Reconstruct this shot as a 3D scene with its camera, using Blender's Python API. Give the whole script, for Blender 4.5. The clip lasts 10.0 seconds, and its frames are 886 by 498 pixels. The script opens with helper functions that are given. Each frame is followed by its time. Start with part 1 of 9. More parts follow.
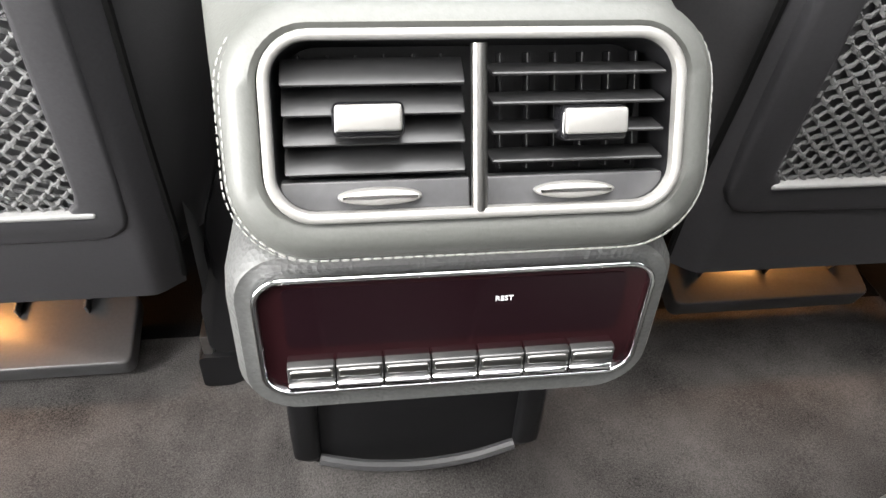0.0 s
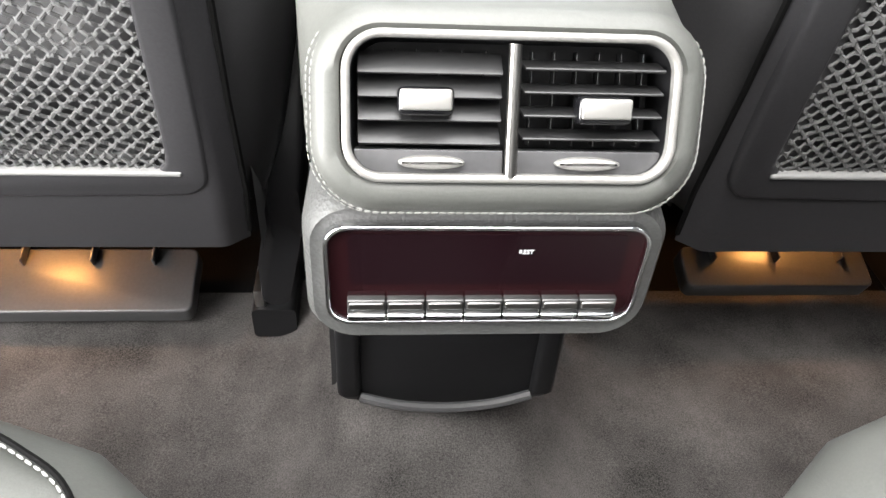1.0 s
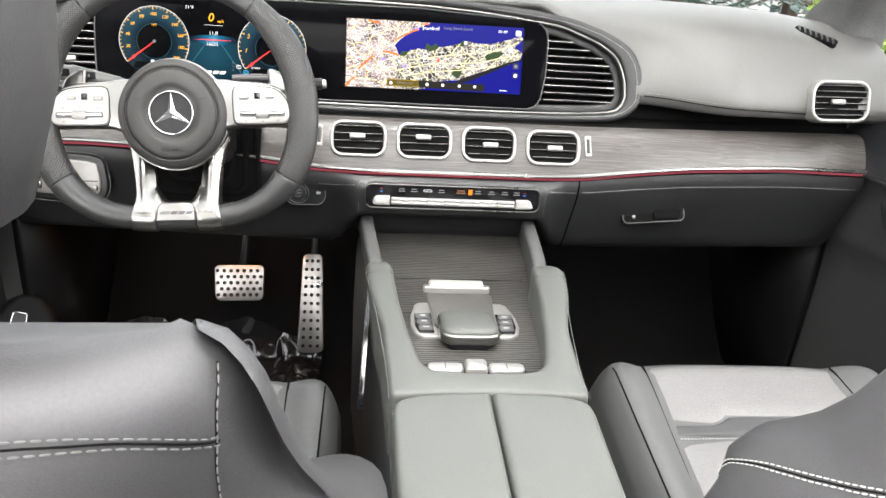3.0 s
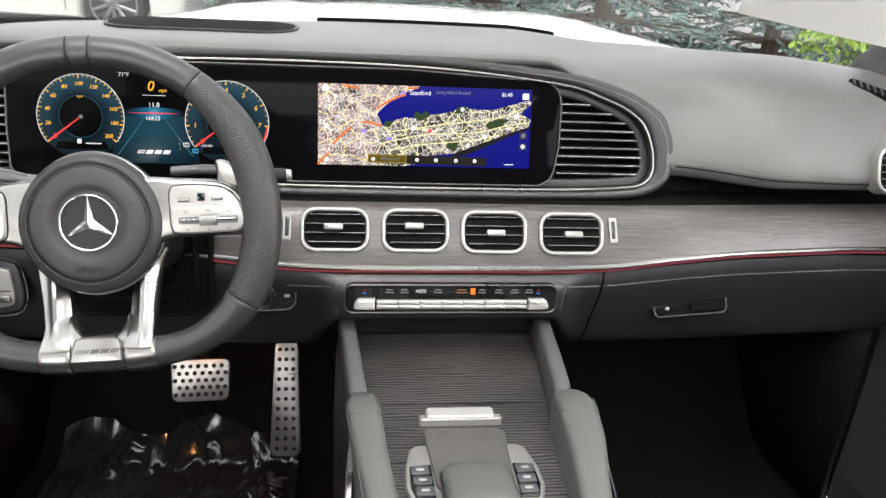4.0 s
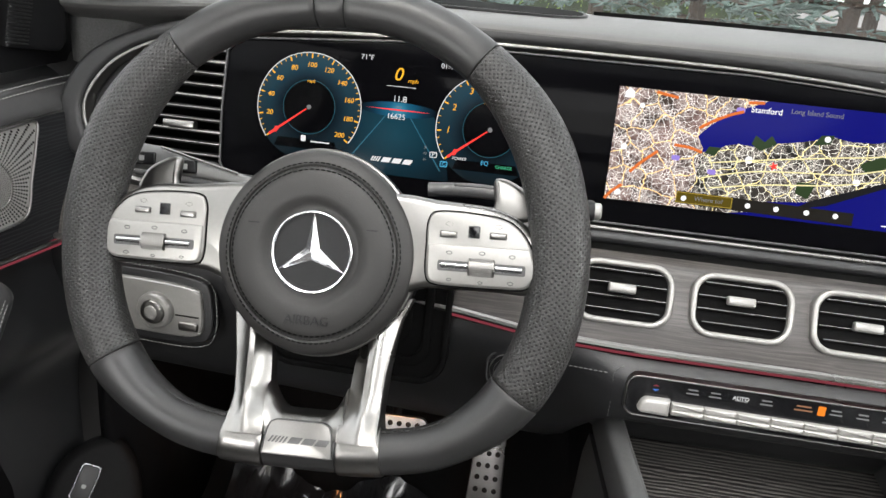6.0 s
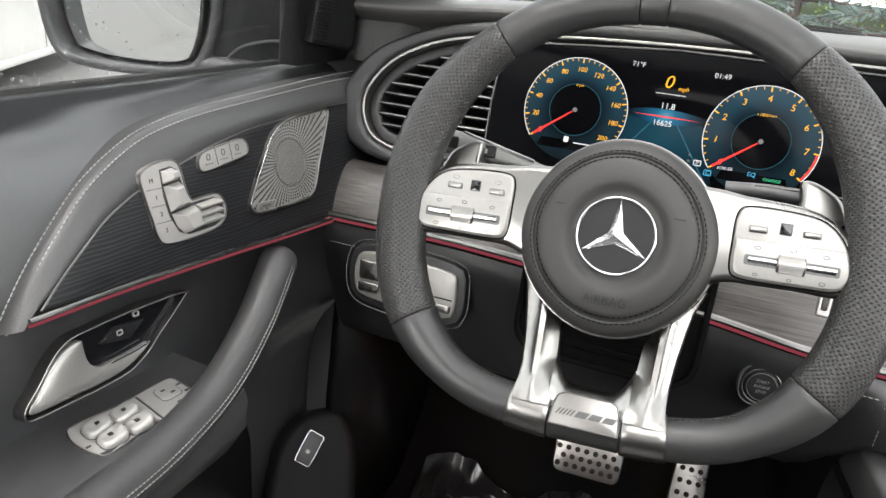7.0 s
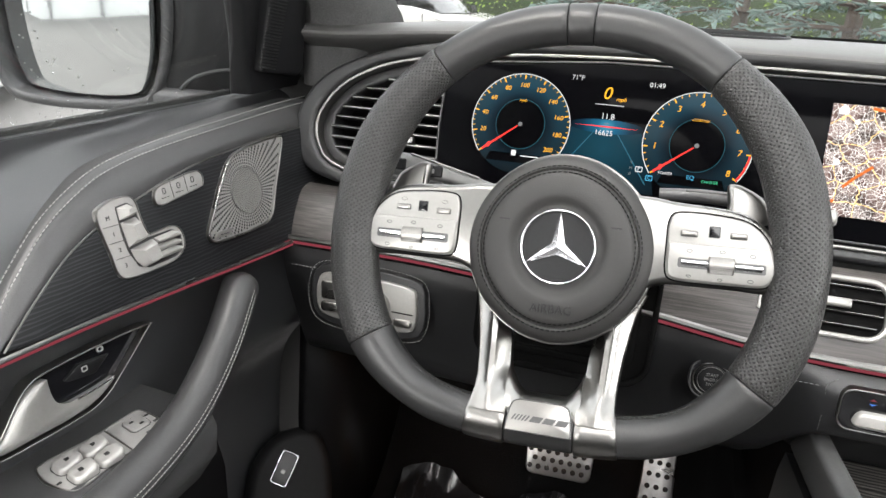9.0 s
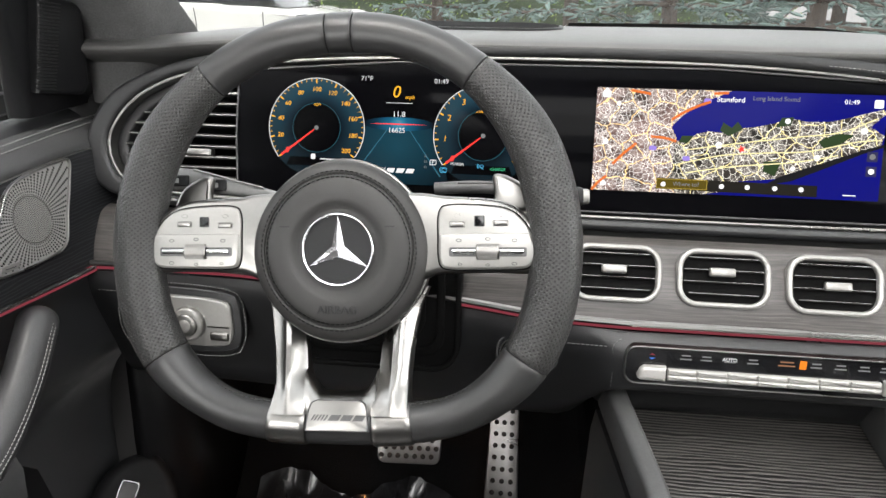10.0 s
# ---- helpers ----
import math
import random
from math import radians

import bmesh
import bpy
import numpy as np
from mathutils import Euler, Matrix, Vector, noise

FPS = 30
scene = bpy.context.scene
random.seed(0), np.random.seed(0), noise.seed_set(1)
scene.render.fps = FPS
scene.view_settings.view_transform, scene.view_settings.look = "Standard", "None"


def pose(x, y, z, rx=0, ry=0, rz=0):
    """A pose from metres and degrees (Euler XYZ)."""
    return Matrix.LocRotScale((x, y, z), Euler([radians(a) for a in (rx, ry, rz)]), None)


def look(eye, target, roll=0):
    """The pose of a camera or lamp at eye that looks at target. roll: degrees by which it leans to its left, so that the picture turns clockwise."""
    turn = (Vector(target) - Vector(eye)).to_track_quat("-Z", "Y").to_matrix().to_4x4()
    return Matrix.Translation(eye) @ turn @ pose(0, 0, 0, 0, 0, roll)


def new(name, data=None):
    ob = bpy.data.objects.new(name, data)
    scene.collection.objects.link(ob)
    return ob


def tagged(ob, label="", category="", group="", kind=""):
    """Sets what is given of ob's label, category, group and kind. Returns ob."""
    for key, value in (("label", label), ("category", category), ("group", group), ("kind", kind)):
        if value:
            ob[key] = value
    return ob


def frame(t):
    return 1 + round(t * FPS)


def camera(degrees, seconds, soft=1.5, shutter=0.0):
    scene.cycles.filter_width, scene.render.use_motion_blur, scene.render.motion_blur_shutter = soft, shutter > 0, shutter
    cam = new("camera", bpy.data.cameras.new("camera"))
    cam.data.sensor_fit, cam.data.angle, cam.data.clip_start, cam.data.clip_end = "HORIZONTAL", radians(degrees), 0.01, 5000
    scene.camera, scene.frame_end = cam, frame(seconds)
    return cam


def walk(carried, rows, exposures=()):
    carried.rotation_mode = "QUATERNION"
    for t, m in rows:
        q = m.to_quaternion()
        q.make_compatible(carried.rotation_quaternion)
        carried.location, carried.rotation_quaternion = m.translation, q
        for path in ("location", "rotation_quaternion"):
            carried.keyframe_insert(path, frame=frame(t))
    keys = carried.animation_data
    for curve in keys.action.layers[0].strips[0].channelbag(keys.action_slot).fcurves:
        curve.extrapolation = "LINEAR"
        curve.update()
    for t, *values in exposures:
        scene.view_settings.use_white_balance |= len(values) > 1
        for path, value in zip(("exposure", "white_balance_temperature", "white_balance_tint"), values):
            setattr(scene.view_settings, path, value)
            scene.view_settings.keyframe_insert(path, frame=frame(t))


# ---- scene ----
cam = camera(62.6, 10.0)
PATH = [
    (0, (-0.044, 0.001, 0.637), (0.211, 1.5, -0.662), 3.6),
    (0.5, (-0.039, -0.033, 0.638), (0.13, 1.458, -0.685), 2.9),
    (1, (-0.056, -0.063, 0.674), (0.116, 1.418, -0.659), 4.5),
    (1.5, (-0.082, -0.068, 0.752), (0.099, 1.465, -0.52), 5.7),
    (2, (-0.091, -0.036, 0.831), (0.088, 1.594, -0.315), 5.2),
    (2.5, (-0.1, -0.004, 0.916), (0.078, 1.741, -0.044), 4.6),
    (3, (-0.127, 0.087, 0.997), (0.063, 1.887, 0.146), 4.2),
    (3.2, (-0.13, 0.131, 1.018), (0.071, 1.942, 0.193), 4.0),
    (4.3, (-0.117, 0.398, 1.016), (0.116, 2.216, 0.217), 3.3),
    (4.5, (-0.106, 0.431, 1.012), (0.11, 2.244, 0.196), 3.3),
    (5, (-0.107, 0.523, 0.979), (0.044, 2.345, 0.169), 3.9),
    (5.5, (-0.178, 0.581, 0.951), (-0.209, 2.422, 0.172), 4.1),
    (6, (-0.253, 0.604, 0.926), (-0.47, 2.444, 0.174), 5.0),
    (6.2, (-0.275, 0.603, 0.919), (-0.574, 2.438, 0.182), 5.2),
    (7.3, (-0.373, 0.514, 0.885), (-1.052, 2.257, 0.178), 6.3),
    (7.5, (-0.382, 0.504, 0.882), (-1.082, 2.24, 0.177), 6.4),
    (8, (-0.378, 0.507, 0.887), (-1.093, 2.24, 0.189), 5.8),
    (8.5, (-0.357, 0.522, 0.899), (-1.019, 2.279, 0.209), 4.7),
    (9, (-0.329, 0.53, 0.91), (-0.873, 2.329, 0.225), 3.3),
    (9.5, (-0.295, 0.533, 0.918), (-0.673, 2.374, 0.232), 2.0),
    (10, (-0.256, 0.531, 0.928), (-0.462, 2.394, 0.23), 0.8),
]
walk(cam, [(t, look(eye, target, roll)) for t, eye, target, roll in PATH],
     exposures=[(0.0, 1.06), (1.0, 1.12), (1.5, 1.24), (2.5, 1.16), (3.2, 0.76), (4.3, 0.24), (6.2, 0.12), (7.3, 0.44), (8.5, 0.45), (10.0, 0.24)])

# ---------- light ----------
world = bpy.data.worlds.new("overcast")
scene.world = world
world.use_nodes = True
wn = world.node_tree.nodes
sky = wn.new("ShaderNodeTexSky")
sky.sky_type = "NISHITA"
sky.sun_disc = False
sky.sun_elevation, sky.sun_rotation = radians(52), radians(200)
sky.air_density, sky.dust_density, sky.ozone_density = 1.0, 4.0, 1.0
grey = wn.new("ShaderNodeMixRGB")
grey.inputs[0].default_value = 0.72
grey.inputs[2].default_value = (25.0, 25.2, 25.5, 1)
world.node_tree.links.new(sky.outputs[0], grey.inputs[1])
world.node_tree.links.new(grey.outputs[0], wn["Background"].inputs[0])
wn["Background"].inputs[1].default_value = 0.15

sun = new("sun", bpy.data.lights.new("sun", "SUN"))
sun.data.energy, sun.data.angle, sun.data.color = 1.5, radians(20), (1.0, 0.97, 0.92)
sun.matrix_world = look((0, 0, 30), (6, 14, 0))


def area_lamp(name, at, target, w, h, power, colour=(1, 1, 1)):
    lamp = new(name, bpy.data.lights.new(name, "AREA"))
    lamp.data.shape, lamp.data.size, lamp.data.size_y = "RECTANGLE", w, h
    lamp.data.energy, lamp.data.color = power, colour
    lamp.matrix_world = look(at, target)
    return lamp


# added lamp for the seat backs, as daylight through an assumed open rear door
area_lamp("door_opening_light", (-0.80, -0.02, 0.62), (0.30, 0.35, 0.28), 0.34, 0.80, 19.0, (1.0, 0.985, 0.96))
# daylight through the glass roof, and the small footwell lamps
area_lamp("roof_glass_light", (0, 0.26, 1.245), (0, 0.26, 0), 0.95, 0.72, 9.8, (1.0, 0.985, 0.96))
# daylight through the passenger side window and the rear window
area_lamp("side_window_light", (0.80, 0.62, 0.98), (-0.5, 0.9, 0.66), 0.75, 0.30, 5.0, (1.0, 0.985, 0.96))
area_lamp("rear_window_light", (0, -0.84, 1.03), (0.25, 1.0, 0.55), 1.0, 0.25, 1.0, (1.0, 0.985, 0.96))
area_lamp("footwell_lamp", (-0.47, 0.610, 0.185), (-0.47, 0.585, 0), 0.05, 0.02, 0.34, (1.0, 0.43, 0.11))
area_lamp("footwell_lamp", (0.45, 0.610, 0.185), (0.45, 0.585, 0), 0.05, 0.02, 0.20, (1.0, 0.43, 0.11))
area_lamp("footwell_lamp", (0.42, 1.42, 0.42), (0.42, 1.4, 0), 0.05, 0.02, 0.008, (1.0, 0.45, 0.15))
area_lamp("footwell_lamp", (-0.42, 1.42, 0.42), (-0.42, 1.45, 0), 0.05, 0.02, 0.20, (1.0, 0.42, 0.14))


# ---------- materials ----------
def nodes_of(name):
    m = bpy.data.materials.new(name)
    m.use_nodes = True
    nt = m.node_tree
    return m, nt, nt.nodes, nt.links, nt.nodes["Principled BSDF"]


def surface(name, colour, rough=0.5, metal=0.0, vary=0.25, scale=6.0, bump=0.0, bscale=600.0, kind="noise", spec=0.5, dist=0.0004, coat=0.0, stretch=(1, 1, 1)):
    """A surface with a slow stain, a fine grain and a relief, in metres."""
    m, nt, n, l, p = nodes_of(name)
    tc = n.new("ShaderNodeTexCoord")
    mp = n.new("ShaderNodeMapping")
    mp.inputs["Scale"].default_value = stretch
    l.new(tc.outputs["Object"], mp.inputs[0])
    slow = n.new("ShaderNodeTexNoise")
    slow.inputs["Scale"].default_value, slow.inputs["Detail"].default_value = scale, 4
    fine = n.new("ShaderNodeTexNoise")
    fine.inputs["Scale"].default_value, fine.inputs["Detail"].default_value = bscale * 0.6, 2
    for t in (slow, fine):
        l.new(mp.outputs[0], t.inputs["Vector"])
    add = n.new("ShaderNodeMath")
    add.operation = "ADD"
    l.new(slow.outputs["Fac"], add.inputs[0])
    l.new(fine.outputs["Fac"], add.inputs[1])
    ramp = n.new("ShaderNodeMapRange")
    ramp.inputs[1].default_value, ramp.inputs[2].default_value = 0.6, 1.4
    ramp.inputs[3].default_value, ramp.inputs[4].default_value = 1 - vary, 1 + vary
    l.new(add.outputs[0], ramp.inputs[0])
    mul = n.new("ShaderNodeMixRGB")
    mul.blend_type = "MULTIPLY"
    mul.inputs[0].default_value = 1
    mul.inputs[1].default_value = (*colour, 1)
    l.new(ramp.outputs[0], mul.inputs[2])
    l.new(mul.outputs[0], p.inputs["Base Color"])
    rr = n.new("ShaderNodeMapRange")
    rr.inputs[3].default_value, rr.inputs[4].default_value = max(0.02, rough - 0.08), min(1, rough + 0.08)
    l.new(slow.outputs["Fac"], rr.inputs[0])
    l.new(rr.outputs[0], p.inputs["Roughness"])
    p.inputs["Metallic"].default_value = metal
    p.inputs["Specular IOR Level"].default_value = spec
    p.inputs["Coat Weight"].default_value = coat
    if bump:
        if kind == "voronoi":
            b = n.new("ShaderNodeTexVoronoi")
            b.feature = "F1"
            b.inputs["Scale"].default_value = bscale
            out = b.outputs["Distance"]
        else:
            b = n.new("ShaderNodeTexNoise")
            b.inputs["Scale"].default_value, b.inputs["Detail"].default_value = bscale, 3
            out = b.outputs["Fac"]
        l.new(mp.outputs[0], b.inputs["Vector"])
        bp = n.new("ShaderNodeBump")
        bp.inputs["Strength"].default_value, bp.inputs["Distance"].default_value = bump, dist
        l.new(out, bp.inputs["Height"])
        l.new(bp.outputs[0], p.inputs["Normal"])
    return m


def wood(name, dark, light, stretch, rough=0.42, edge=(0.42, 0.62)):
    """Open-pored veneer: long uneven grain lines, with relief."""
    m, nt, n, l, p = nodes_of(name)
    tc = n.new("ShaderNodeTexCoord")
    warp = n.new("ShaderNodeTexNoise")
    warp.inputs["Scale"].default_value, warp.inputs["Detail"].default_value = 7, 3
    l.new(tc.outputs["Object"], warp.inputs["Vector"])
    off = n.new("ShaderNodeVectorMath")
    off.operation = "MULTIPLY_ADD"
    off.inputs[1].default_value = (0.012, 0.012, 0.012)
    l.new(warp.outputs["Color"], off.inputs[0])
    l.new(tc.outputs["Object"], off.inputs[2])
    mp = n.new("ShaderNodeMapping")
    mp.inputs["Scale"].default_value = stretch
    l.new(off.outputs[0], mp.inputs[0])
    g = n.new("ShaderNodeTexNoise")
    g.inputs["Scale"].default_value, g.inputs["Detail"].default_value, g.inputs["Roughness"].default_value = 1.0, 6, 0.62
    l.new(mp.outputs[0], g.inputs["Vector"])
    r = n.new("ShaderNodeValToRGB")
    r.color_ramp.elements[0].position, r.color_ramp.elements[1].position = edge
    r.color_ramp.elements[0].color, r.color_ramp.elements[1].color = (*dark, 1), (*light, 1)
    l.new(g.outputs["Fac"], r.inputs[0])
    l.new(r.outputs[0], p.inputs["Base Color"])
    p.inputs["Roughness"].default_value = rough
    bp = n.new("ShaderNodeBump")
    bp.inputs["Strength"].default_value, bp.inputs["Distance"].default_value = 0.5, 0.0004
    l.new(g.outputs["Fac"], bp.inputs["Height"])
    l.new(bp.outputs[0], p.inputs["Normal"])
    return m


def rippled(name, dark, light, period, across, rough=0.4, along="Y", wavy=9.0, relief=0.6, spec=0.5, thin=0.0):
    """Sanded open-pored veneer: fine wavy lines at a steady spacing, broken by slow stains."""
    m, nt, n, l, p = nodes_of(name)
    tc = n.new("ShaderNodeTexCoord")
    sep = n.new("ShaderNodeMapping")
    sep.inputs["Scale"].default_value = across
    l.new(tc.outputs["Object"], sep.inputs[0])
    w = n.new("ShaderNodeTexWave")
    w.wave_type, w.bands_direction = "BANDS", along
    w.inputs["Scale"].default_value = 0.314 / period
    w.inputs["Distortion"].default_value, w.inputs["Detail"].default_value = wavy, 3.0
    w.inputs["Detail Scale"].default_value, w.inputs["Detail Roughness"].default_value = 0.55, 0.65
    l.new(sep.outputs[0], w.inputs["Vector"])
    st = n.new("ShaderNodeTexNoise")
    st.inputs["Scale"].default_value, st.inputs["Detail"].default_value = 9, 4
    l.new(sep.outputs[0], st.inputs["Vector"])
    r = n.new("ShaderNodeValToRGB")
    r.color_ramp.elements[0].position, r.color_ramp.elements[1].position = 0.3 + thin, min(0.7 + thin, 1.0)
    r.color_ramp.elements[0].color, r.color_ramp.elements[1].color = (*dark, 1), (*light, 1)
    l.new(w.outputs["Fac"], r.inputs[0])
    mr = n.new("ShaderNodeMapRange")
    mr.inputs[1].default_value, mr.inputs[2].default_value = 0.3, 0.7
    mr.inputs[3].default_value, mr.inputs[4].default_value = 0.65, 1.25
    l.new(st.outputs["Fac"], mr.inputs[0])
    mx = n.new("ShaderNodeMixRGB")
    mx.blend_type = "MULTIPLY"
    mx.inputs[0].default_value = 1
    l.new(r.outputs[0], mx.inputs[1])
    l.new(mr.outputs[0], mx.inputs[2])
    l.new(mx.outputs[0], p.inputs["Base Color"])
    p.inputs["Roughness"].default_value = rough
    p.inputs["Specular IOR Level"].default_value = spec
    bp = n.new("ShaderNodeBump")
    bp.inputs["Strength"].default_value, bp.inputs["Distance"].default_value = relief, 0.0005
    l.new(w.outputs["Fac"], bp.inputs["Height"])
    l.new(bp.outputs[0], p.inputs["Normal"])
    return m


def glow(name, colour, strength):
    m, nt, n, l, p = nodes_of(name)
    p.inputs["Base Color"].default_value = (0.003, 0.003, 0.003, 1)
    p.inputs["Roughness"].default_value = 0.1
    p.inputs["Specular IOR Level"].default_value = 0.03
    p.inputs["Emission Color"].default_value = (*colour, 1)
    p.inputs["Emission Strength"].default_value = strength
    return m


def clear(name, tint=(1, 1, 1), rough=0.0):
    m, nt, n, l, p = nodes_of(name)
    p.inputs["Base Color"].default_value = (*tint, 1)
    p.inputs["Roughness"].default_value = rough
    p.inputs["Transmission Weight"].default_value = 1
    p.inputs["IOR"].default_value = 1.45
    return m


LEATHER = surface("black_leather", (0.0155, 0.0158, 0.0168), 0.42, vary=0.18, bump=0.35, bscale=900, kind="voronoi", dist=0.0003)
# lighter copy of the black leather: skylight on the dash top in its colour
SKYLIT_LEATHER = surface("skylit_pad_leather", (0.078, 0.077, 0.075), 0.50, vary=0.15, bump=0.35, bscale=900, kind="voronoi", dist=0.0003)
LEATHER_SOFT = surface("seat_leather", (0.031, 0.0305, 0.032), 0.52, vary=0.18, bump=0.3, bscale=800, kind="voronoi", dist=0.0003)
SEAT_CENTRE = surface("perforated_seat_leather", (0.115, 0.112, 0.111), 0.5, vary=0.12, bump=0.5, bscale=420, kind="voronoi", dist=0.0005)
SEAT_SIDE = surface("grey_seat_leather", (0.060, 0.0605, 0.061), 0.62, vary=0.2, bump=0.3, bscale=900, dist=0.0003)
ARMREST = surface("grey_leather", (0.069, 0.071, 0.066), 0.52, vary=0.12, bump=0.25, bscale=900, kind="voronoi", dist=0.0002)
SMOOTH_LEATHER = surface("smooth_wheel_leather", (0.020, 0.020, 0.020), 0.42, vary=0.15, bump=0.2, bscale=700, dist=0.0002)


def dotted(name, colour, pitch, size, rough=0.45):
    """Leather with a regular diamond of small punched holes, laid out in metres."""
    m, nt, n, l, p = nodes_of(name)
    uv = n.new("ShaderNodeUVMap")
    uv.uv_map = "metres"
    mp = n.new("ShaderNodeMapping")
    mp.inputs["Rotation"].default_value = (0, 0, radians(45))
    mp.inputs["Scale"].default_value = (1.4142 / pitch, 1.4142 / pitch, 1)
    l.new(uv.outputs[0], mp.inputs[0])
    v = n.new("ShaderNodeTexVoronoi")
    v.voronoi_dimensions = "2D"
    v.inputs["Scale"].default_value, v.inputs["Randomness"].default_value = 1.0, 0.12
    l.new(mp.outputs[0], v.inputs["Vector"])
    r = n.new("ShaderNodeMapRange")
    r.inputs[1].default_value, r.inputs[2].default_value = size, size + 0.16
    l.new(v.outputs["Distance"], r.inputs[0])
    mix = n.new("ShaderNodeMixRGB")
    mix.inputs[1].default_value = (0.002, 0.002, 0.002, 1)
    mix.inputs[2].default_value = (*colour, 1)
    l.new(r.outputs[0], mix.inputs[0])
    l.new(mix.outputs[0], p.inputs["Base Color"])
    p.inputs["Roughness"].default_value = rough
    bp = n.new("ShaderNodeBump")
    bp.inputs["Strength"].default_value, bp.inputs["Distance"].default_value = 0.9, 0.0009
    l.new(r.outputs[0], bp.inputs["Height"])
    l.new(bp.outputs[0], p.inputs["Normal"])
    return m


PERFORATED = dotted("perforated_leather", (0.027, 0.0265, 0.0258), 0.0036, 0.18)
PLASTIC = surface("black_plastic", (0.007, 0.007, 0.0078), 0.46, vary=0.25, bump=0.25, bscale=900, spec=0.28)
SATIN_PLASTIC = surface("satin_grey_plastic", (0.05, 0.05, 0.052), 0.38, vary=0.2, bump=0.1, bscale=500)
GRAIN_PLASTIC = surface("grained_grey_plastic", (0.06, 0.061, 0.06), 0.5, vary=0.15, bump=0.6, bscale=420, kind="voronoi", dist=0.0006)
PIANO = surface("piano_black", (0.006, 0.006, 0.007), 0.08, vary=0.1, spec=0.5)
DISPLAY_GLASS = surface("dark_display_glass", (0.002, 0.002, 0.0025), 0.05, vary=0.1, spec=0.035)
CHROME = surface("chrome", (0.75, 0.75, 0.76), 0.12, metal=1.0, vary=0.05)
SILVER = surface("satin_silver", (0.235, 0.229, 0.220), 0.29, metal=1.0, vary=0.06, bump=0.05, bscale=1500)
SILVER_PAINT = surface("silver_paint", (0.27, 0.264, 0.253), 0.34, metal=0.5, vary=0.06)
SPOKE = surface("polished_silver", (0.235, 0.230, 0.222), 0.27, metal=1.0, vary=0.05)
HUB_LEATHER = surface("hub_leather", (0.021, 0.0204, 0.0199), 0.5, vary=0.1, spec=0.4, bump=0.3, bscale=1100, kind="voronoi", dist=0.0002)
BRUSHED = surface("brushed_steel", (0.36, 0.35, 0.34), 0.3, metal=1.0, vary=0.15, bump=0.3, bscale=300, stretch=(1, 1, 8))
CHAMPAGNE = surface("champagne_silver_panel", (0.066, 0.061, 0.051), 0.45, metal=0.2, vary=0.08, bump=0.05, bscale=1200)
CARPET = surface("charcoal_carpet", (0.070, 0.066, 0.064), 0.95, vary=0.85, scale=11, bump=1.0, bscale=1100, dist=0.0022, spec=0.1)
# front copy of the carpet; footwell shade is put into its darker colour
SHADED_CARPET = surface("shaded_carpet", (0.006, 0.0056, 0.0056), 0.95, vary=0.4, scale=9, bump=1.0, bscale=700, dist=0.003, spec=0.1)
SHELL = surface("satin_shell_plastic", (0.025, 0.0245, 0.0265), 0.42, vary=0.2, bump=0.2, bscale=700, spec=0.4)
NET = surface("grey_net_cord", (0.082, 0.082, 0.083), 0.9, vary=0.3, bump=0.6, bscale=1200)
HOOD_THREAD = surface("hood_thread", (0.20, 0.20, 0.19), 0.8, vary=0.15)
THREAD = surface("light_grey_thread", (0.30, 0.30, 0.29), 0.7, vary=0.15)
SEAT_THREAD = surface("seat_thread", (0.075, 0.075, 0.074), 0.7, vary=0.15)
GREY_THREAD = surface("grey_thread", (0.15, 0.15, 0.145), 0.7, vary=0.15)
VENT_PLASTIC = surface("dark_vent_plastic", (0.012, 0.012, 0.0125), 0.42, vary=0.2)
METAL_DARK = surface("dark_satin_metal", (0.09, 0.09, 0.09), 0.35, metal=0.8, vary=0.1)
DARK_THREAD = surface("dark_thread", (0.03, 0.03, 0.03), 0.7)
# near-black for joints, and for recesses where it stands in for shade
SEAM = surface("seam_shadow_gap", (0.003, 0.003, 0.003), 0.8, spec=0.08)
ALCANTARA = surface("black_suede", (0.090, 0.090, 0.090), 0.9, vary=0.35, scale=14, bump=0.6, bscale=900, spec=0.2)
ASH = wood("grey_ash_veneer", (0.034, 0.0308, 0.0292), (0.080, 0.073, 0.069), (9, 520, 520), rough=0.34)
ASH_TRAY = rippled("black_ash_veneer", (0.009, 0.0087, 0.009), (0.090, 0.085, 0.080), 0.0058, (0.28, 1, 1), wavy=7.5, spec=0.3, thin=0.12)
ASH_DOOR = rippled("black_ash_veneer_door", (0.0085, 0.0087, 0.0100), (0.030, 0.031, 0.034), 0.0034, (1, 0.14, 1), along="Z", wavy=9.0, relief=0.15, rough=0.45, spec=0.3, thin=0.26)
PALE_LEDGE = surface("pale_grey_plastic", (0.17, 0.17, 0.168), 0.5, vary=0.1)
SILVER_PLATE = surface("pale_silver_paint", (0.36, 0.352, 0.338), 0.36, metal=0.25, vary=0.06)
PANEL_LEATHER = surface("panel_leather", (0.036, 0.037, 0.039), 0.34, vary=0.12, spec=1.0, bump=0.3, bscale=900, kind="voronoi", dist=0.0003)
DOOR_LEATHER = surface("door_leather", (0.046, 0.046, 0.047), 0.44, vary=0.12, bump=0.3, bscale=900, kind="voronoi", dist=0.0003)
RUBBER = surface("black_rubber", (0.01, 0.01, 0.01), 0.75, vary=0.3)
FOIL = surface("clear_plastic_sheet", (0.012, 0.012, 0.013), 0.14, vary=0.3, bump=0.0, spec=1.0)
RED_LIGHT = glow("red_ambient_light", (0.75, 0.13, 0.18), 0.24)
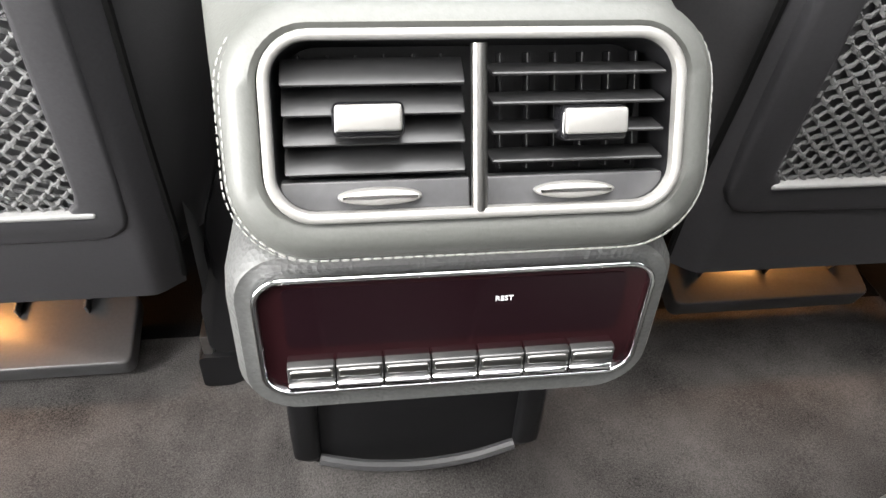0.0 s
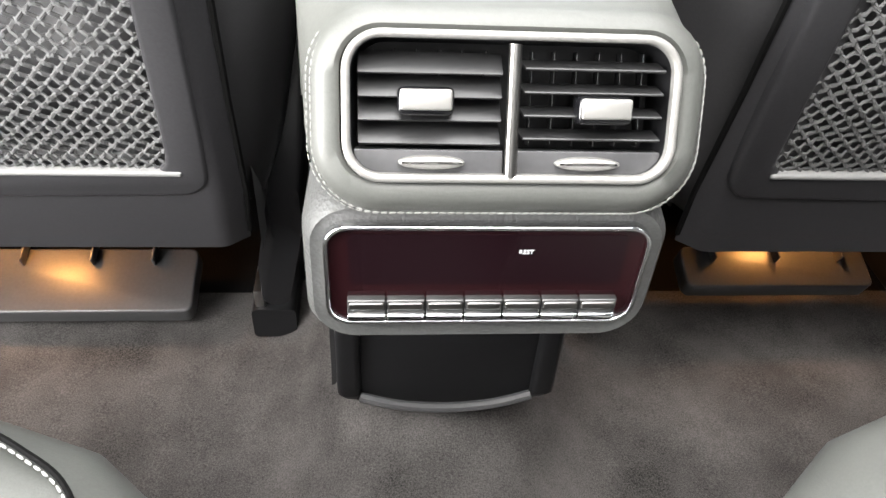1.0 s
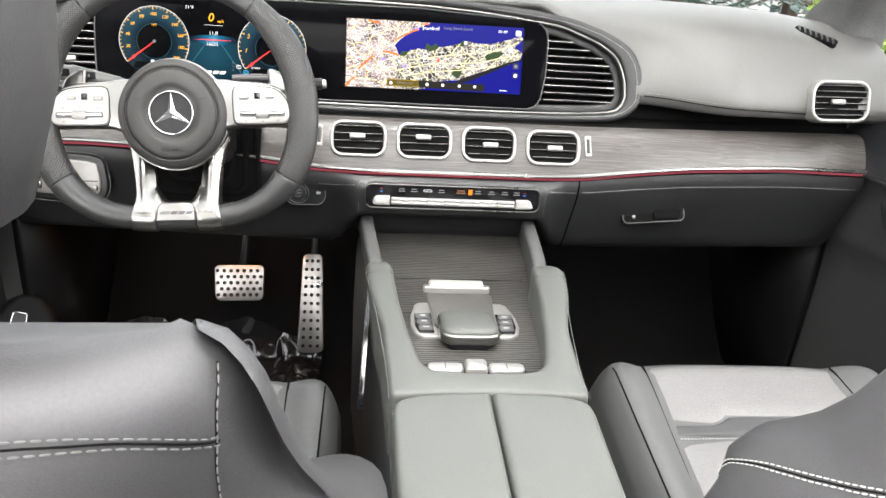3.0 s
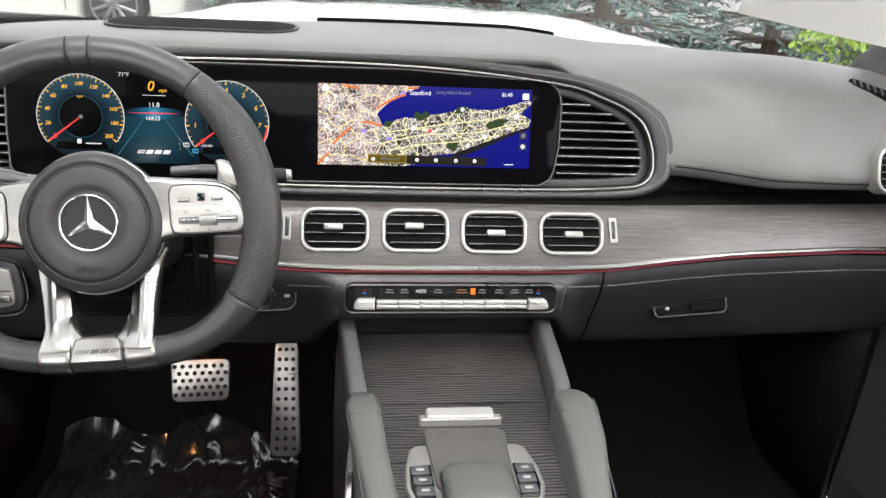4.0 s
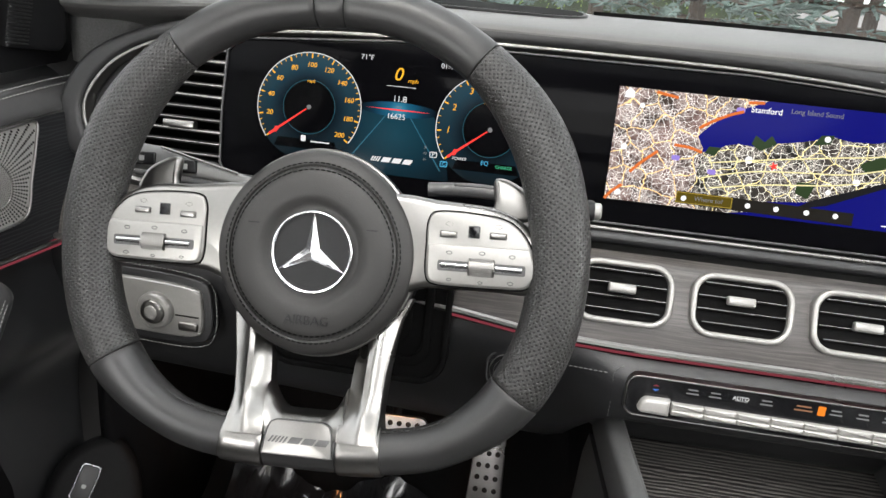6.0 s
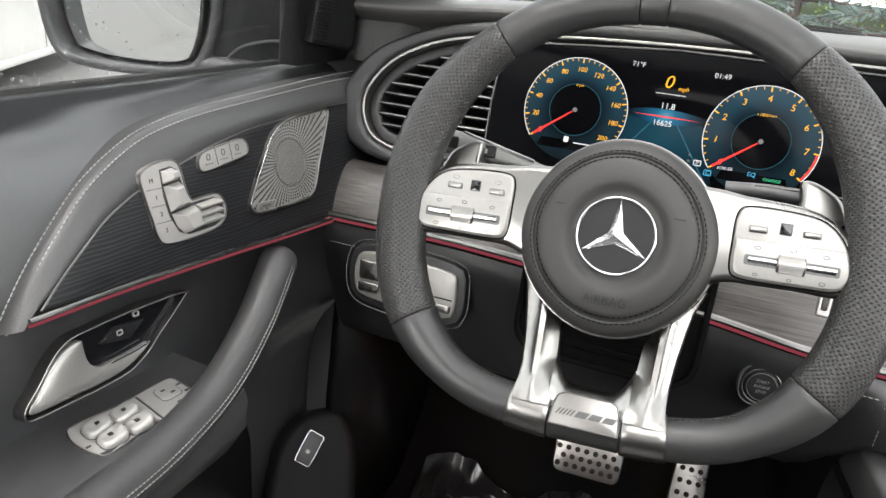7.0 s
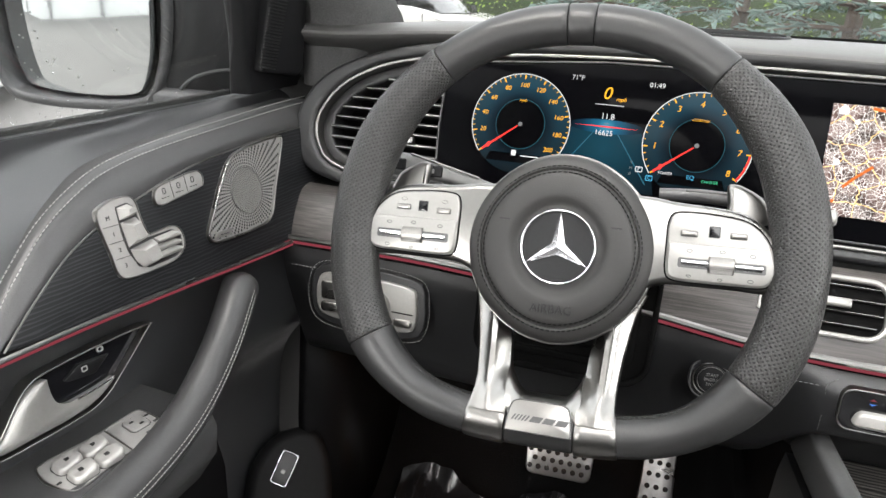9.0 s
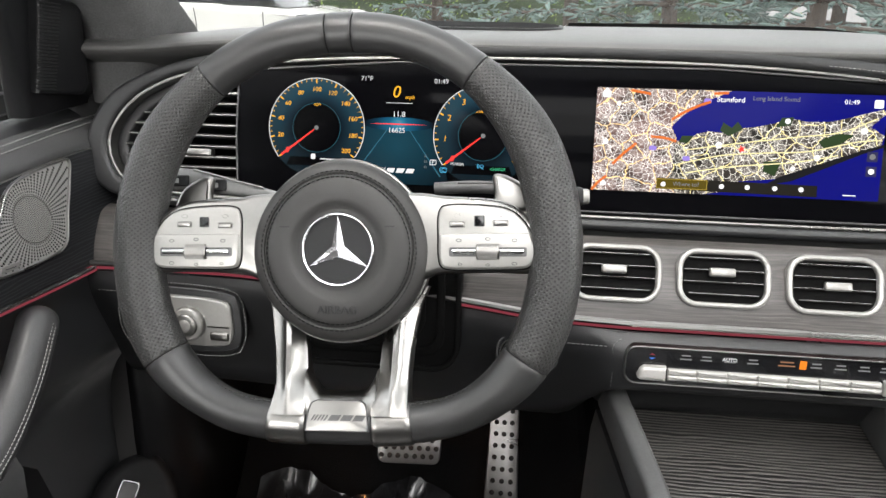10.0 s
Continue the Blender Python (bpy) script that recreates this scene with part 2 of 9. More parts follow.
ORANGE_LIGHT = glow("orange_symbol", (1.0, 0.25, 0.02), 1.0)
AIRBAG_MARK = glow("dim_orange_symbol", (0.45, 0.22, 0.12), 0.7)
WHITE_LIGHT = glow("white_symbol", (0.9, 0.9, 0.9), 0.9)
DIM_LIGHT = glow("dim_symbol", (0.6, 0.6, 0.6), 0.35)
RED_BUCKLE = surface("red_plastic", (0.5, 0.02, 0.015), 0.4)
GLASS = clear("window_glass", (0.97, 0.985, 0.975))
TINTED = clear("tinted_glass", (0.10, 0.105, 0.105))
HEADLINER = surface("grey_headliner", (0.12, 0.12, 0.12), 0.95, vary=0.2, bump=0.4, bscale=900)
INK = surface("black_print", (0.01, 0.01, 0.01), 0.6)
MIRROR = surface("mirror_glass", (0.75, 0.78, 0.78), 0.02, metal=1.0, vary=0.02)


# ---------- building blocks ----------
BASE = {}


def thing(name, label, category, at=(0, 0, 0), group="", kind=""):
    ob = new(name)
    ob.location = at
    ob.empty_display_size = 0.05
    BASE[ob.name] = Vector(at)
    return tagged(ob, label, category, group, kind)


def finish(me, mat, angle=35):
    me.materials.append(mat)
    for f in me.polygons:
        f.use_smooth = True
    me.set_sharp_from_angle(angle=radians(angle))


def part(name, bm, mat, parent=None, label="", kind="", angle=35):
    bmesh.ops.recalc_face_normals(bm, faces=bm.faces)
    me = bpy.data.meshes.new(name)
    bm.to_mesh(me)
    bm.free()
    finish(me, mat, angle)
    ob = new(name, me)
    if parent:
        ob.parent = parent
        ob.matrix_parent_inverse = Matrix.Translation(-BASE.get(parent.name, Vector((0, 0, 0))))
    if label or kind:
        tagged(ob, label, kind=kind)
    return ob


def solid(name, bm, mat, label, category, group="", kind="", angle=35):
    return tagged(part(name, bm, mat, angle=angle), label, category, group, kind)


def V(*a):
    return Vector(a)


def plane(origin, right, up):
    """Local axes: x right, y up, z out of the surface."""
    r = Vector(right).normalized()
    u = Vector(up)
    u = (u - r * u.dot(r)).normalized()
    n = r.cross(u)
    m = Matrix((r, u, n)).transposed().to_4x4()
    m.translation = origin
    return m


def rrect(w, h, r, n=5, cx=0, cy=0):
    out = []
    r = min(r, w / 2 - 1e-5, h / 2 - 1e-5)
    for sx, sy, a0 in ((1, 1, 0), (-1, 1, 90), (-1, -1, 180), (1, -1, 270)):
        for i in range(n + 1):
            a = radians(a0 + 90 * i / n)
            out.append((cx + sx * (w / 2 - r) + r * math.cos(a), cy + sy * (h / 2 - r) + r * math.sin(a)))
    return out


def ellipse(a, b, n=32, cx=0, cy=0):
    return [(cx + a * math.cos(2 * math.pi * i / n), cy + b * math.sin(2 * math.pi * i / n)) for i in range(n)]


def curve(pts, n=6, closed=False):
    """A smooth line through the points."""
    p = [Vector(q) for q in pts]
    k = len(p)
    out = []
    for i in range(k if closed else k - 1):
        a, b, c, d = (p[(i - 1) % k], p[i], p[(i + 1) % k], p[(i + 2) % k]) if closed else (p[max(i - 1, 0)], p[i], p[i + 1], p[min(i + 2, k - 1)])
        for j in range(n):
            t = j / n
            out.append(0.5 * ((2 * b) + (c - a) * t + (2 * a - 5 * b + 4 * c - d) * t * t + (3 * b - a - 3 * c + d) * t ** 3))
    if not closed:
        out.append(p[-1])
    return out


def resample(pts, count, closed=False):
    p = [Vector(q) for q in pts]
    if closed:
        p.append(p[0])
    d = [0.0]
    for a, b in zip(p, p[1:]):
        d.append(d[-1] + (b - a).length)
    out, j = [], 0
    total = d[-1]
    for i in range(count):
        s = total * i / (count if closed else count - 1)
        while j < len(d) - 2 and d[j + 1] < s:
            j += 1
        f = (s - d[j]) / max(d[j + 1] - d[j], 1e-9)
        out.append(p[j].lerp(p[j + 1], min(max(f, 0), 1)))
    return out


def offset(pts, d):
    """A closed outline moved outwards by d (inwards: minus)."""
    p = [Vector((q[0], q[1])) for q in pts]
    k = len(p)
    area = sum(p[i].x * p[(i + 1) % k].y - p[(i + 1) % k].x * p[i].y for i in range(k))
    s = 1 if area > 0 else -1
    out = []
    for i in range(k):
        e1, e2 = (p[i] - p[i - 1]), (p[(i + 1) % k] - p[i])
        if e1.length < 1e-9:
            e1 = e2
        if e2.length < 1e-9:
            e2 = e1
        n1, n2 = Vector((e1.y, -e1.x)).normalized(), Vector((e2.y, -e2.x)).normalized()
        m = (n1 + n2)
        m = m.normalized() / max(0.5, math.sqrt(max(0.0, (1 + n1.dot(n2)) / 2))) if m.length > 1e-6 else n1
        out.append(p[i] + m * d * s)
    return [(q.x, q.y) for q in out]


def loft(bm, rings, closed=True, cap=(True, True), loop=False):
    vs = [[bm.verts.new(q) for q in r] for r in rings]
    k = len(vs[0])
    pairs = list(zip(vs, vs[1:])) + ([(vs[-1], vs[0])] if loop else [])
    for a, b in pairs:
        for i in range(k if closed else k - 1):
            j = (i + 1) % k
            try:
                bm.faces.new((a[i], a[j], b[j], b[i]))
            except ValueError:
                pass
    if closed and not loop:
        for flag, r in zip(cap, (vs[0], vs[-1])):
            if flag:
                try:
                    bm.faces.new(r)
                except ValueError:
                    pass
    return vs


def slab(bm, outline, m, d0, d1, bev=0.0, bev0=0.0, steps=3, dome=0.0):
    """An outline raised from d0 to d1 along the surface's normal, its upper (and lower) edge rounded."""
    rings = []

    def ring(o, d):
        rings.append([m @ V(q[0], q[1], d) for q in o])
    if bev0:
        for i in range(steps + 1):
            a = math.pi / 2 * i / steps
            ring(offset(outline, -bev0 * (1 - math.sin(a))), d0 + bev0 * (1 - math.cos(a)))
    else:
        ring(outline, d0)
    if bev:
        for i in range(steps + 1):
            a = math.pi / 2 * i / steps
            ring(offset(outline, -bev * (1 - math.cos(a))), d1 - bev * (1 - math.sin(a)))
        if dome:
            inner = offset(outline, -bev)
            c = Vector((sum(q[0] for q in inner) / len(inner), sum(q[1] for q in inner) / len(inner)))
            for f in (0.75, 0.5, 0.25, 0.04):
                ring([tuple(c + (Vector(q) - c) * f) for q in inner], d1 + dome * (1 - f * f))
    else:
        ring(outline, d1)
    loft(bm, rings)
    return bm


def frame_ring(bm, outer, inner, m, d0, d1, b=0.0015, steps=3):
    """A rim between two outlines with the same number of points, its front rounded."""
    rings = []

    def ring(o, d):
        rings.append([m @ V(q[0], q[1], d) for q in o])
    ring(outer, d0)
    for i in range(steps + 1):
        a = math.pi / 2 * i / steps
        ring(offset(outer, -b * (1 - math.cos(a))), d1 - b * (1 - math.sin(a)))
    for i in range(steps, -1, -1):
        a = math.pi / 2 * i / steps
        ring(offset(inner, b * (1 - math.cos(a))), d1 - b * (1 - math.sin(a)))
    ring(inner, d0)
    loft(bm, rings, loop=True)
    return bm


def tube(bm, path, r, n=8, closed=False, flat=1.0, side=None):
    """A round bar along a line; r may be a list. flat squeezes it along its second axis."""
    p = [Vector(q) for q in path]
    k = len(p)
    rings, ref = [], None
    for i in range(k):
        a = p[i - 1] if (i > 0 or closed) else p[i]
        b = p[(i + 1) % k] if (i < k - 1 or closed) else p[i]
        t = (b - a).normalized()
        if side is not None:
            ref = Vector(side)
        elif ref is None:
            ref = Vector((0, 0, 1)) if abs(t.z) < 0.9 else Vector((1, 0, 0))
        u = (ref - t * ref.dot(t)).normalized()
        w = t.cross(u)
        ref = u
        rr = r[i] if isinstance(r, (list, tuple)) else r
        rings.append([p[i] + (u * math.cos(2 * math.pi * j / n) + w * math.sin(2 * math.pi * j / n) * flat) * rr for j in range(n)])
    loft(bm, rings, loop=closed)
    return bm


def box(bm, m, size, bev=0.0, seg=2):
    g = bmesh.ops.create_cube(bm, size=1.0, matrix=m @ Matrix.Diagonal((*size, 1)))
    if bev:
        es = {e for v in g["verts"] for e in v.link_edges}
        bmesh.ops.bevel(bm, geom=list(es), offset=bev, segments=seg, affect="EDGES", profile=0.5)
    return bm


def cyl(bm, m, r, d0, d1, bev=0.0, n=28, r2=None):
    slab(bm, ellipse(r, r if r2 is None else r2, n), m, d0, d1, bev)
    return bm


def stitches(bm, path, pitch=0.0045, length=0.0034, r=0.0005, lift=0.0):
    p = [Vector(q) for q in path]
    total = sum((b - a).length for a, b in zip(p, p[1:]))
    count = max(2, int(total / pitch))
    q = resample(p, count + 1)
    for a, b in zip(q, q[1:]):
        t = (b - a)
        if t.length < 1e-6:
            continue
        t.normalize()
        c = (a + b) / 2
        u = t.orthogonal().normalized()
        w = t.cross(u)
        rings = []
        for s, f in ((-0.5, 0.5), (-0.3, 1), (0.3, 1), (0.5, 0.5)):
            rings.append([c + t * length * s + (u * math.cos(k * math.pi / 2) + w * math.sin(k * math.pi / 2)) * r * f for k in range(4)])
        loft(bm, rings)
    return bm


def words(text, size, m, depth=0.0002, align="CENTER", slant=0.0):
    cu = bpy.data.curves.new("words", "FONT")
    cu.body, cu.size, cu.align_x, cu.align_y, cu.extrude, cu.shear = text, size, align, "CENTER", depth, slant
    cu.resolution_u = 3
    ob = bpy.data.objects.new("words", cu)
    scene.collection.objects.link(ob)
    me = bpy.data.meshes.new_from_object(ob.evaluated_get(bpy.context.evaluated_depsgraph_get()))
    bpy.data.objects.remove(ob)
    bpy.data.curves.remove(cu)
    bm = bmesh.new()
    bm.from_mesh(me)
    bpy.data.meshes.remove(me)
    bm.transform(m)
    return bm


def B():
    return bmesh.new()


def lerp_table(table, x):
    for (a, va), (b, vb) in zip(table, table[1:]):
        if x <= b:
            f = min(max((x - a) / (b - a), 0), 1)
            return va + (vb - va) * f
    return table[-1][1]


def blend(a, b, f):
    return [(p[0] + (q[0] - p[0]) * f, p[1] + (q[1] - p[1]) * f) for p, q in zip(a, b)]


def smoothstep(a, b, x):
    t = min(max((x - a) / (b - a), 0), 1)
    return t * t * (3 - 2 * t)


# ---------- dashboard ----------
dash = thing("dashboard", "black leather dashboard with contrast stitching and wide display", "dashboard", (0, 1.4, 0.4), kind="structure")

MID = [(1.80, 0.840), (1.72, 0.858), (1.60, 0.868), (1.47, 0.872), (1.39, 0.871), (1.35, 0.866), (1.340, 0.858), (1.352, 0.848), (1.40, 0.82), (1.40, 0.70), (1.36, 0.68)]
SIDE = [(1.80, 0.826), (1.70, 0.845), (1.55, 0.862), (1.42, 0.858), (1.34, 0.836), (1.295, 0.800), (1.268, 0.762), (1.254, 0.730), (1.258, 0.714), (1.272, 0.704), (1.32, 0.700)]


def pad_profile(x):
    near = 0.052 * (1 - smoothstep(0.325, 0.48, x))
    prof = blend(MID, [(y + near * smoothstep(0.87, 0.80, z), z) for y, z in SIDE], smoothstep(0.13, 0.30, x))
    far = 0.34 * (abs(x) / 0.75) ** 2.2
    dip = 0.020 * (abs(x) / 0.75) ** 2
    out = []
    for y, z in prof:
        f = min(max((y - 1.34) / 0.46, 0), 1)
        out.append((x, y - far * f * f, z - dip * f - (0.012 * smoothstep(0.55, 0.75, abs(x)) if y > 1.3 else 0)))
    return out



def tucked(x):
    """The pad's section; where the display surround sits in front, it passes behind it."""
    top = lerp_table([(0.10, 0.846), (0.150, 0.838), (0.20, 0.828), (0.240, 0.817), (0.270, 0.804), (0.290, 0.790), (0.304, 0.772), (0.312, 0.74), (0.3125, 0.60)], x)
    out = []
    for p in curve(pad_profile(x), 3):
        if 0.10 < x < 0.3125:
            p = V(p.x, p.y + (1.40 - p.y) * smoothstep(top, top - 0.012, p.z) if p.y < 1.40 else p.y, p.z)
        out.append(p)
    return out


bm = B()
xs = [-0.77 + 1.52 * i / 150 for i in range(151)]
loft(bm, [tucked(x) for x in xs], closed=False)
part("upper_pad", bm, SKYLIT_LEATHER, dash)

# frame of the wide display and of the vents at its ends, in the plane of the display
MS = plane((0, 1.333, 0.80), (1, 0, 0), (0, 0.25, 0.968))


def sv(x, z):
    return (x, (z - 0.8) / 0.968)


OUTER = [sv(*q) for q in ((0.326, 0.728), (0.324, 0.755), (0.311, 0.786), (0.288, 0.806), (0.239, 0.828), (0.150, 0.847), (-0.06, 0.861), (-0.40, 0.860), (-0.60, 0.845), (-0.71, 0.812), (-0.755, 0.765), (-0.757, 0.715), (-0.72, 0.684), (-0.60, 0.674), (-0.30, 0.672), (0.0, 0.671), (0.15, 0.672), (0.235, 0.674), (0.285, 0.679), (0.314, 0.694), (0.325, 0.710))]
CHROMED = [sv(*q) for q in ((0.298, 0.730), (0.294, 0.750), (0.281, 0.778), (0.256, 0.798), (0.214, 0.815), (0.150, 0.831), (-0.06, 0.847), (-0.40, 0.846), (-0.60, 0.831), (-0.69, 0.803), (-0.731, 0.760), (-0.731, 0.722), (-0.70, 0.696), (-0.60, 0.686), (-0.30, 0.684), (0.0, 0.683), (0.164, 0.684), (0.254, 0.688), (0.287, 0.695), (0.298, 0.712))]
outer = resample(curve(OUTER, 8, True), 160, True)
chrome = resample(curve(CHROMED, 8, True), 160, True)
frame_ring(bm := B(), [tuple(q) for q in outer], [tuple(q) for q in chrome], MS, -0.055, 0.008, 0.006, 4)
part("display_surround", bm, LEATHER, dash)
frame_ring(bm := B(), [tuple(q) for q in chrome], offset(chrome, -0.0040), MS, -0.02, 0.0048, 0.0014)
part("chrome_surround", bm, SILVER, dash, "thin satin silver surround strip")
# backing whose near-black colour holds the dark of the vent's depth
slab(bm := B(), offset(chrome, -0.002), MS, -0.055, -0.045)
part("vent_shade_back", bm, SEAM, dash)
# inner funnel of the side vents
frame_ring(bm := B(), offset(chrome, -0.003), offset(chrome, -0.017), MS, -0.046, -0.010, 0.004)
part("vent_funnel", bm, LEATHER, dash)


def stitch_line(name, path, mat=THREAD, r=0.00055, pitch=0.0046, parent=None):
    return part(name, stitches(B(), path, pitch, pitch * 0.74, r), mat, parent, kind="stuff")


# double seam round the surround
for k in (-0.010, -0.0155):
    o2 = offset([tuple(q) for q in outer], k)
    pts = [MS @ V(q[0], q[1], 0.0079) for q in o2]
    stitch_line("stitching", pts[150:] + pts[:24], parent=dash, mat=DARK_THREAD if k < -0.012 else THREAD, r=0.0004)
    stitch_line("stitching", [MS @ V(q[0], q[1], 0.0072) for q in offset([tuple(q) for q in outer], k + 0.006)][62:94], parent=dash, mat=GREY_THREAD, r=0.0004)


def between(outline, v):
    """The outline's reach from side to side at height v."""
    xs = []
    k = len(outline)
    for i in range(k):
        a, b = outline[i], outline[(i + 1) % k]
        if (a[1] - v) * (b[1] - v) < 0:
            f = (v - a[1]) / (b[1] - a[1])
            xs.append(a[0] + (b[0] - a[0]) * f)
    return (min(xs), max(xs)) if xs else None


inner = offset(chrome, -0.016)
for sign, x_in in ((1, 0.157), (-1, -0.581)):
    for i in range(11):
        v = -0.107 + 0.0122 * i
        reach = between(inner, v)
        if not reach:
            continue
        x0, x1 = (x_in, reach[1]) if sign > 0 else (reach[0], x_in)
        if x1 - x0 < 0.02:
            continue
        bm = B()
        box(bm, MS @ Matrix.Translation(((x0 + x1) / 2, v, -0.022)), (x1 - x0, 0.0042, 0.026), 0.0012)
        slat = part("slat", bm, PLASTIC, dash)
        bm = B()
        box(bm, MS @ Matrix.Translation(((x0 + x1) / 2, v, -0.0085)), (x1 - x0, 0.0013 if i % 3 else 0.0019, 0.002), 0.0005)
        part("slat_trim", bm, SILVER, slat)
bm = B()
box(bm, MS @ Matrix.Translation((-0.628, -0.065, -0.004)), (0.035, 0.008, 0.012), 0.002)
part("vent_knob", bm, SILVER, dash, "silver vent slider")

# display panel
wide = [sv(*q) for q in ((0.155, 0.745), (0.156, 0.805), (0.150, 0.822), (0.135, 0.830), (-0.06, 0.840), (-0.40, 0.839), (-0.565, 0.827), (-0.578, 0.815), (-0.580, 0.760), (-0.578, 0.700), (-0.570, 0.694), (-0.30, 0.692), (0.0, 0.692), (0.128, 0.692), (0.143, 0.698), (0.149, 0.710))]
panel_line = [tuple(q) for q in resample(wide, 180, True)]
slab(bm := B(), panel_line, MS, -0.03, 0.002, 0.002)
panel = part("display_panel", bm, DISPLAY_GLASS, dash, "glossy black glass panel of the displays")
frame_ring(bm := B(), offset(panel_line, 0.0022), panel_line, MS, -0.03, 0.003, 0.0008)
part("panel_rim", bm, SATIN_PLASTIC, panel)

# ---------- veneer strip, vents ----------
EDGE = [(0, 0.601), (0.15, 0.601), (0.225, 0.604), (0.30, 0.613), (0.41, 0.622), (0.58, 0.626), (0.76, 0.620)]
DEPTH = [(0, 1.220), (0.24, 1.220), (0.45, 1.232), (0.76, 1.252)]


def edge_z(x):
    return sum(lerp_table(EDGE, abs(x + d)) for d in (-0.02, -0.01, 0, 0.01, 0.02)) / 5


def edge_y(x):
    return sum(lerp_table(DEPTH, abs(x + d)) for d in (-0.03, 0, 0.03)) / 3


bm = B()
rings = []
for i in range(61):
    x = -0.745 + 1.49 * i / 60
    y, z = edge_y(x), edge_z(x)
    h = 0.673 - z
    rings.append(curve([(x, y, z), (x, y + 0.011, z + 0.35 * h), (x, y + 0.026, z + 0.7 * h), (x, y + 0.040, z + 0.93 * h), (x, y + 0.056, z + h)], 3))
loft(bm, rings, closed=False)
strip = part("veneer_strip", bm, ASH, dash, "open-pored grey-black ash veneer")
xs = [-0.745 + 1.49 * i / 90 for i in range(91)]
tube(bm := B(), [(x, edge_y(x) - 0.003, edge_z(x)) for x in xs], 0.0036, 8)
part("chrome_strip", bm, SILVER, dash, "satin silver strip under the veneer")
tube(bm := B(), [(x, edge_y(x) - 0.0015, edge_z(x) - 0.0058) for x in xs], 0.0019, 6)
part("ambient_light_strip", bm, RED_LIGHT, dash, "red ambient light line")


def strip_plane(x, z):
    y, e = edge_y(x), edge_z(x)
    h = 0.676 - e
    f = (z - e) / h
    return plane((x, y + 0.026 * f / 0.7, z), (1, 0, 0), (0, 0.026, 0.7 * h))


def air_vent(m, w, h, slats, knob, parent=None, name="air_vent", label="", group="", tilt=0.0):
    t = thing(name, label, "vent", m.translation, group)
    o = rrect(w, h, h * 0.34, 6)
    i = offset(o, -0.0058)
    frame_ring(B_ := B(), o, i, m, -0.02, 0.005, 0.0025, 4)
    part("rim", B_, SILVER_PAINT, t, "silver rounded rim")
    # flat near-black sheet close behind the slats, standing in for the duct's shade
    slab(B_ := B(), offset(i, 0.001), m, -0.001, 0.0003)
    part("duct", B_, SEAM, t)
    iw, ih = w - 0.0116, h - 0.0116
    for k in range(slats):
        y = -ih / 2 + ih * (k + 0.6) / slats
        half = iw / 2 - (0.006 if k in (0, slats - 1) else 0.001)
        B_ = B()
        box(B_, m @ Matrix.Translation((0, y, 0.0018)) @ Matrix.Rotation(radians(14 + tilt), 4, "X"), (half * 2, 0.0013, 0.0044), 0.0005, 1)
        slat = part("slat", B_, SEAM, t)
        tube(B_ := B(), [m @ V(e * half, y + 0.0010, 0.0042) for e in (-1, 1)], 0.00048, 5)
        part("slat_edge", B_, SILVER, slat)
    B_ = B()
    box(B_, m @ Matrix.Translation((knob[0], knob[1], 0.0055)), (0.0255, 0.0088, 0.007), 0.0022, 3)
    part("slider", B_, SILVER_PAINT, t, "silver slider knob")
    return t


for x, z, kx, ky in ((-0.156, 0.645, -0.002, 0.004), (-0.049, 0.645, -0.002, 0.006), (0.058, 0.644, 0.002, -0.001), (0.166, 0.643, 0.002, -0.001)):
    air_vent(strip_plane(x, z) @ Matrix.Translation((0, 0, 0.002)), 0.092, 0.060, 4, (kx, ky), group="centre vents", label="rounded centre air vent with silver rim in the veneer strip")
for x in (-0.219, 0.226):
    m = strip_plane(x, 0.648) @ Matrix.Rotation(radians(4 if x > 0 else -2), 4, "Z")
    t = thing("vent_shutter_wheel", "narrow silver thumb wheel set in the veneer", "switch", m.translation, "vent wheels")
    frame_ring(B_ := B(), rrect(0.0110, 0.0350, 0.0025), rrect(0.0050, 0.0240, 0.0018), m, -0.003, 0.003, 0.001)
    part("rim", B_, SILVER_PAINT, t)
    box(B_ := B(), m @ Matrix.Translation((0, 0, 0)), (0.0048, 0.0235, 0.002), 0.0005)
    part("wheel", B_, VENT_PLASTIC, t)

# ---------- lower dash ----------
LOW_SIDE = [(0.002, -0.009), (0.0, -0.022), (0.008, -0.045), (0.030, -0.085), (0.052, -0.125), (0.085, -0.150), (0.20, -0.165), (0.40, -0.18)]
LOW_MID = [(0.0, -0.009), (-0.010, -0.018), (-0.016, -0.030), (-0.014, -0.055), (-0.004, -0.068), (0.030, -0.082), (0.055, -0.115), (0.075, -0.135)]


def low_profile(x):
    f = 1 - smoothstep(0.145, 0.20, abs(x))
    y, z = edge_y(x), edge_z(x)
    zz = z - 0.586
    return curve([(x, y + a, z + b - zz * min(1, -b / 0.12)) for a, b in blend(LOW_SIDE, LOW_MID, f)], 4)


for name, x0, x1, n in (("lower_panel", -0.745, 0.2135, 60), ("glovebox_lid", 0.2165, 0.738, 30)):
    bm = B()
    loft(bm, [low_profile(x0 + (x1 - x0) * i / n) for i in range(n + 1)], closed=False)
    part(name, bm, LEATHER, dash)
bm = B()
loft(bm, [[p + V(0, 0.006, -0.002) for p in low_profile(x)] for x in (0.205, 0.215, 0.225)], closed=False)
part("glovebox_gap", bm, SEAM, dash)
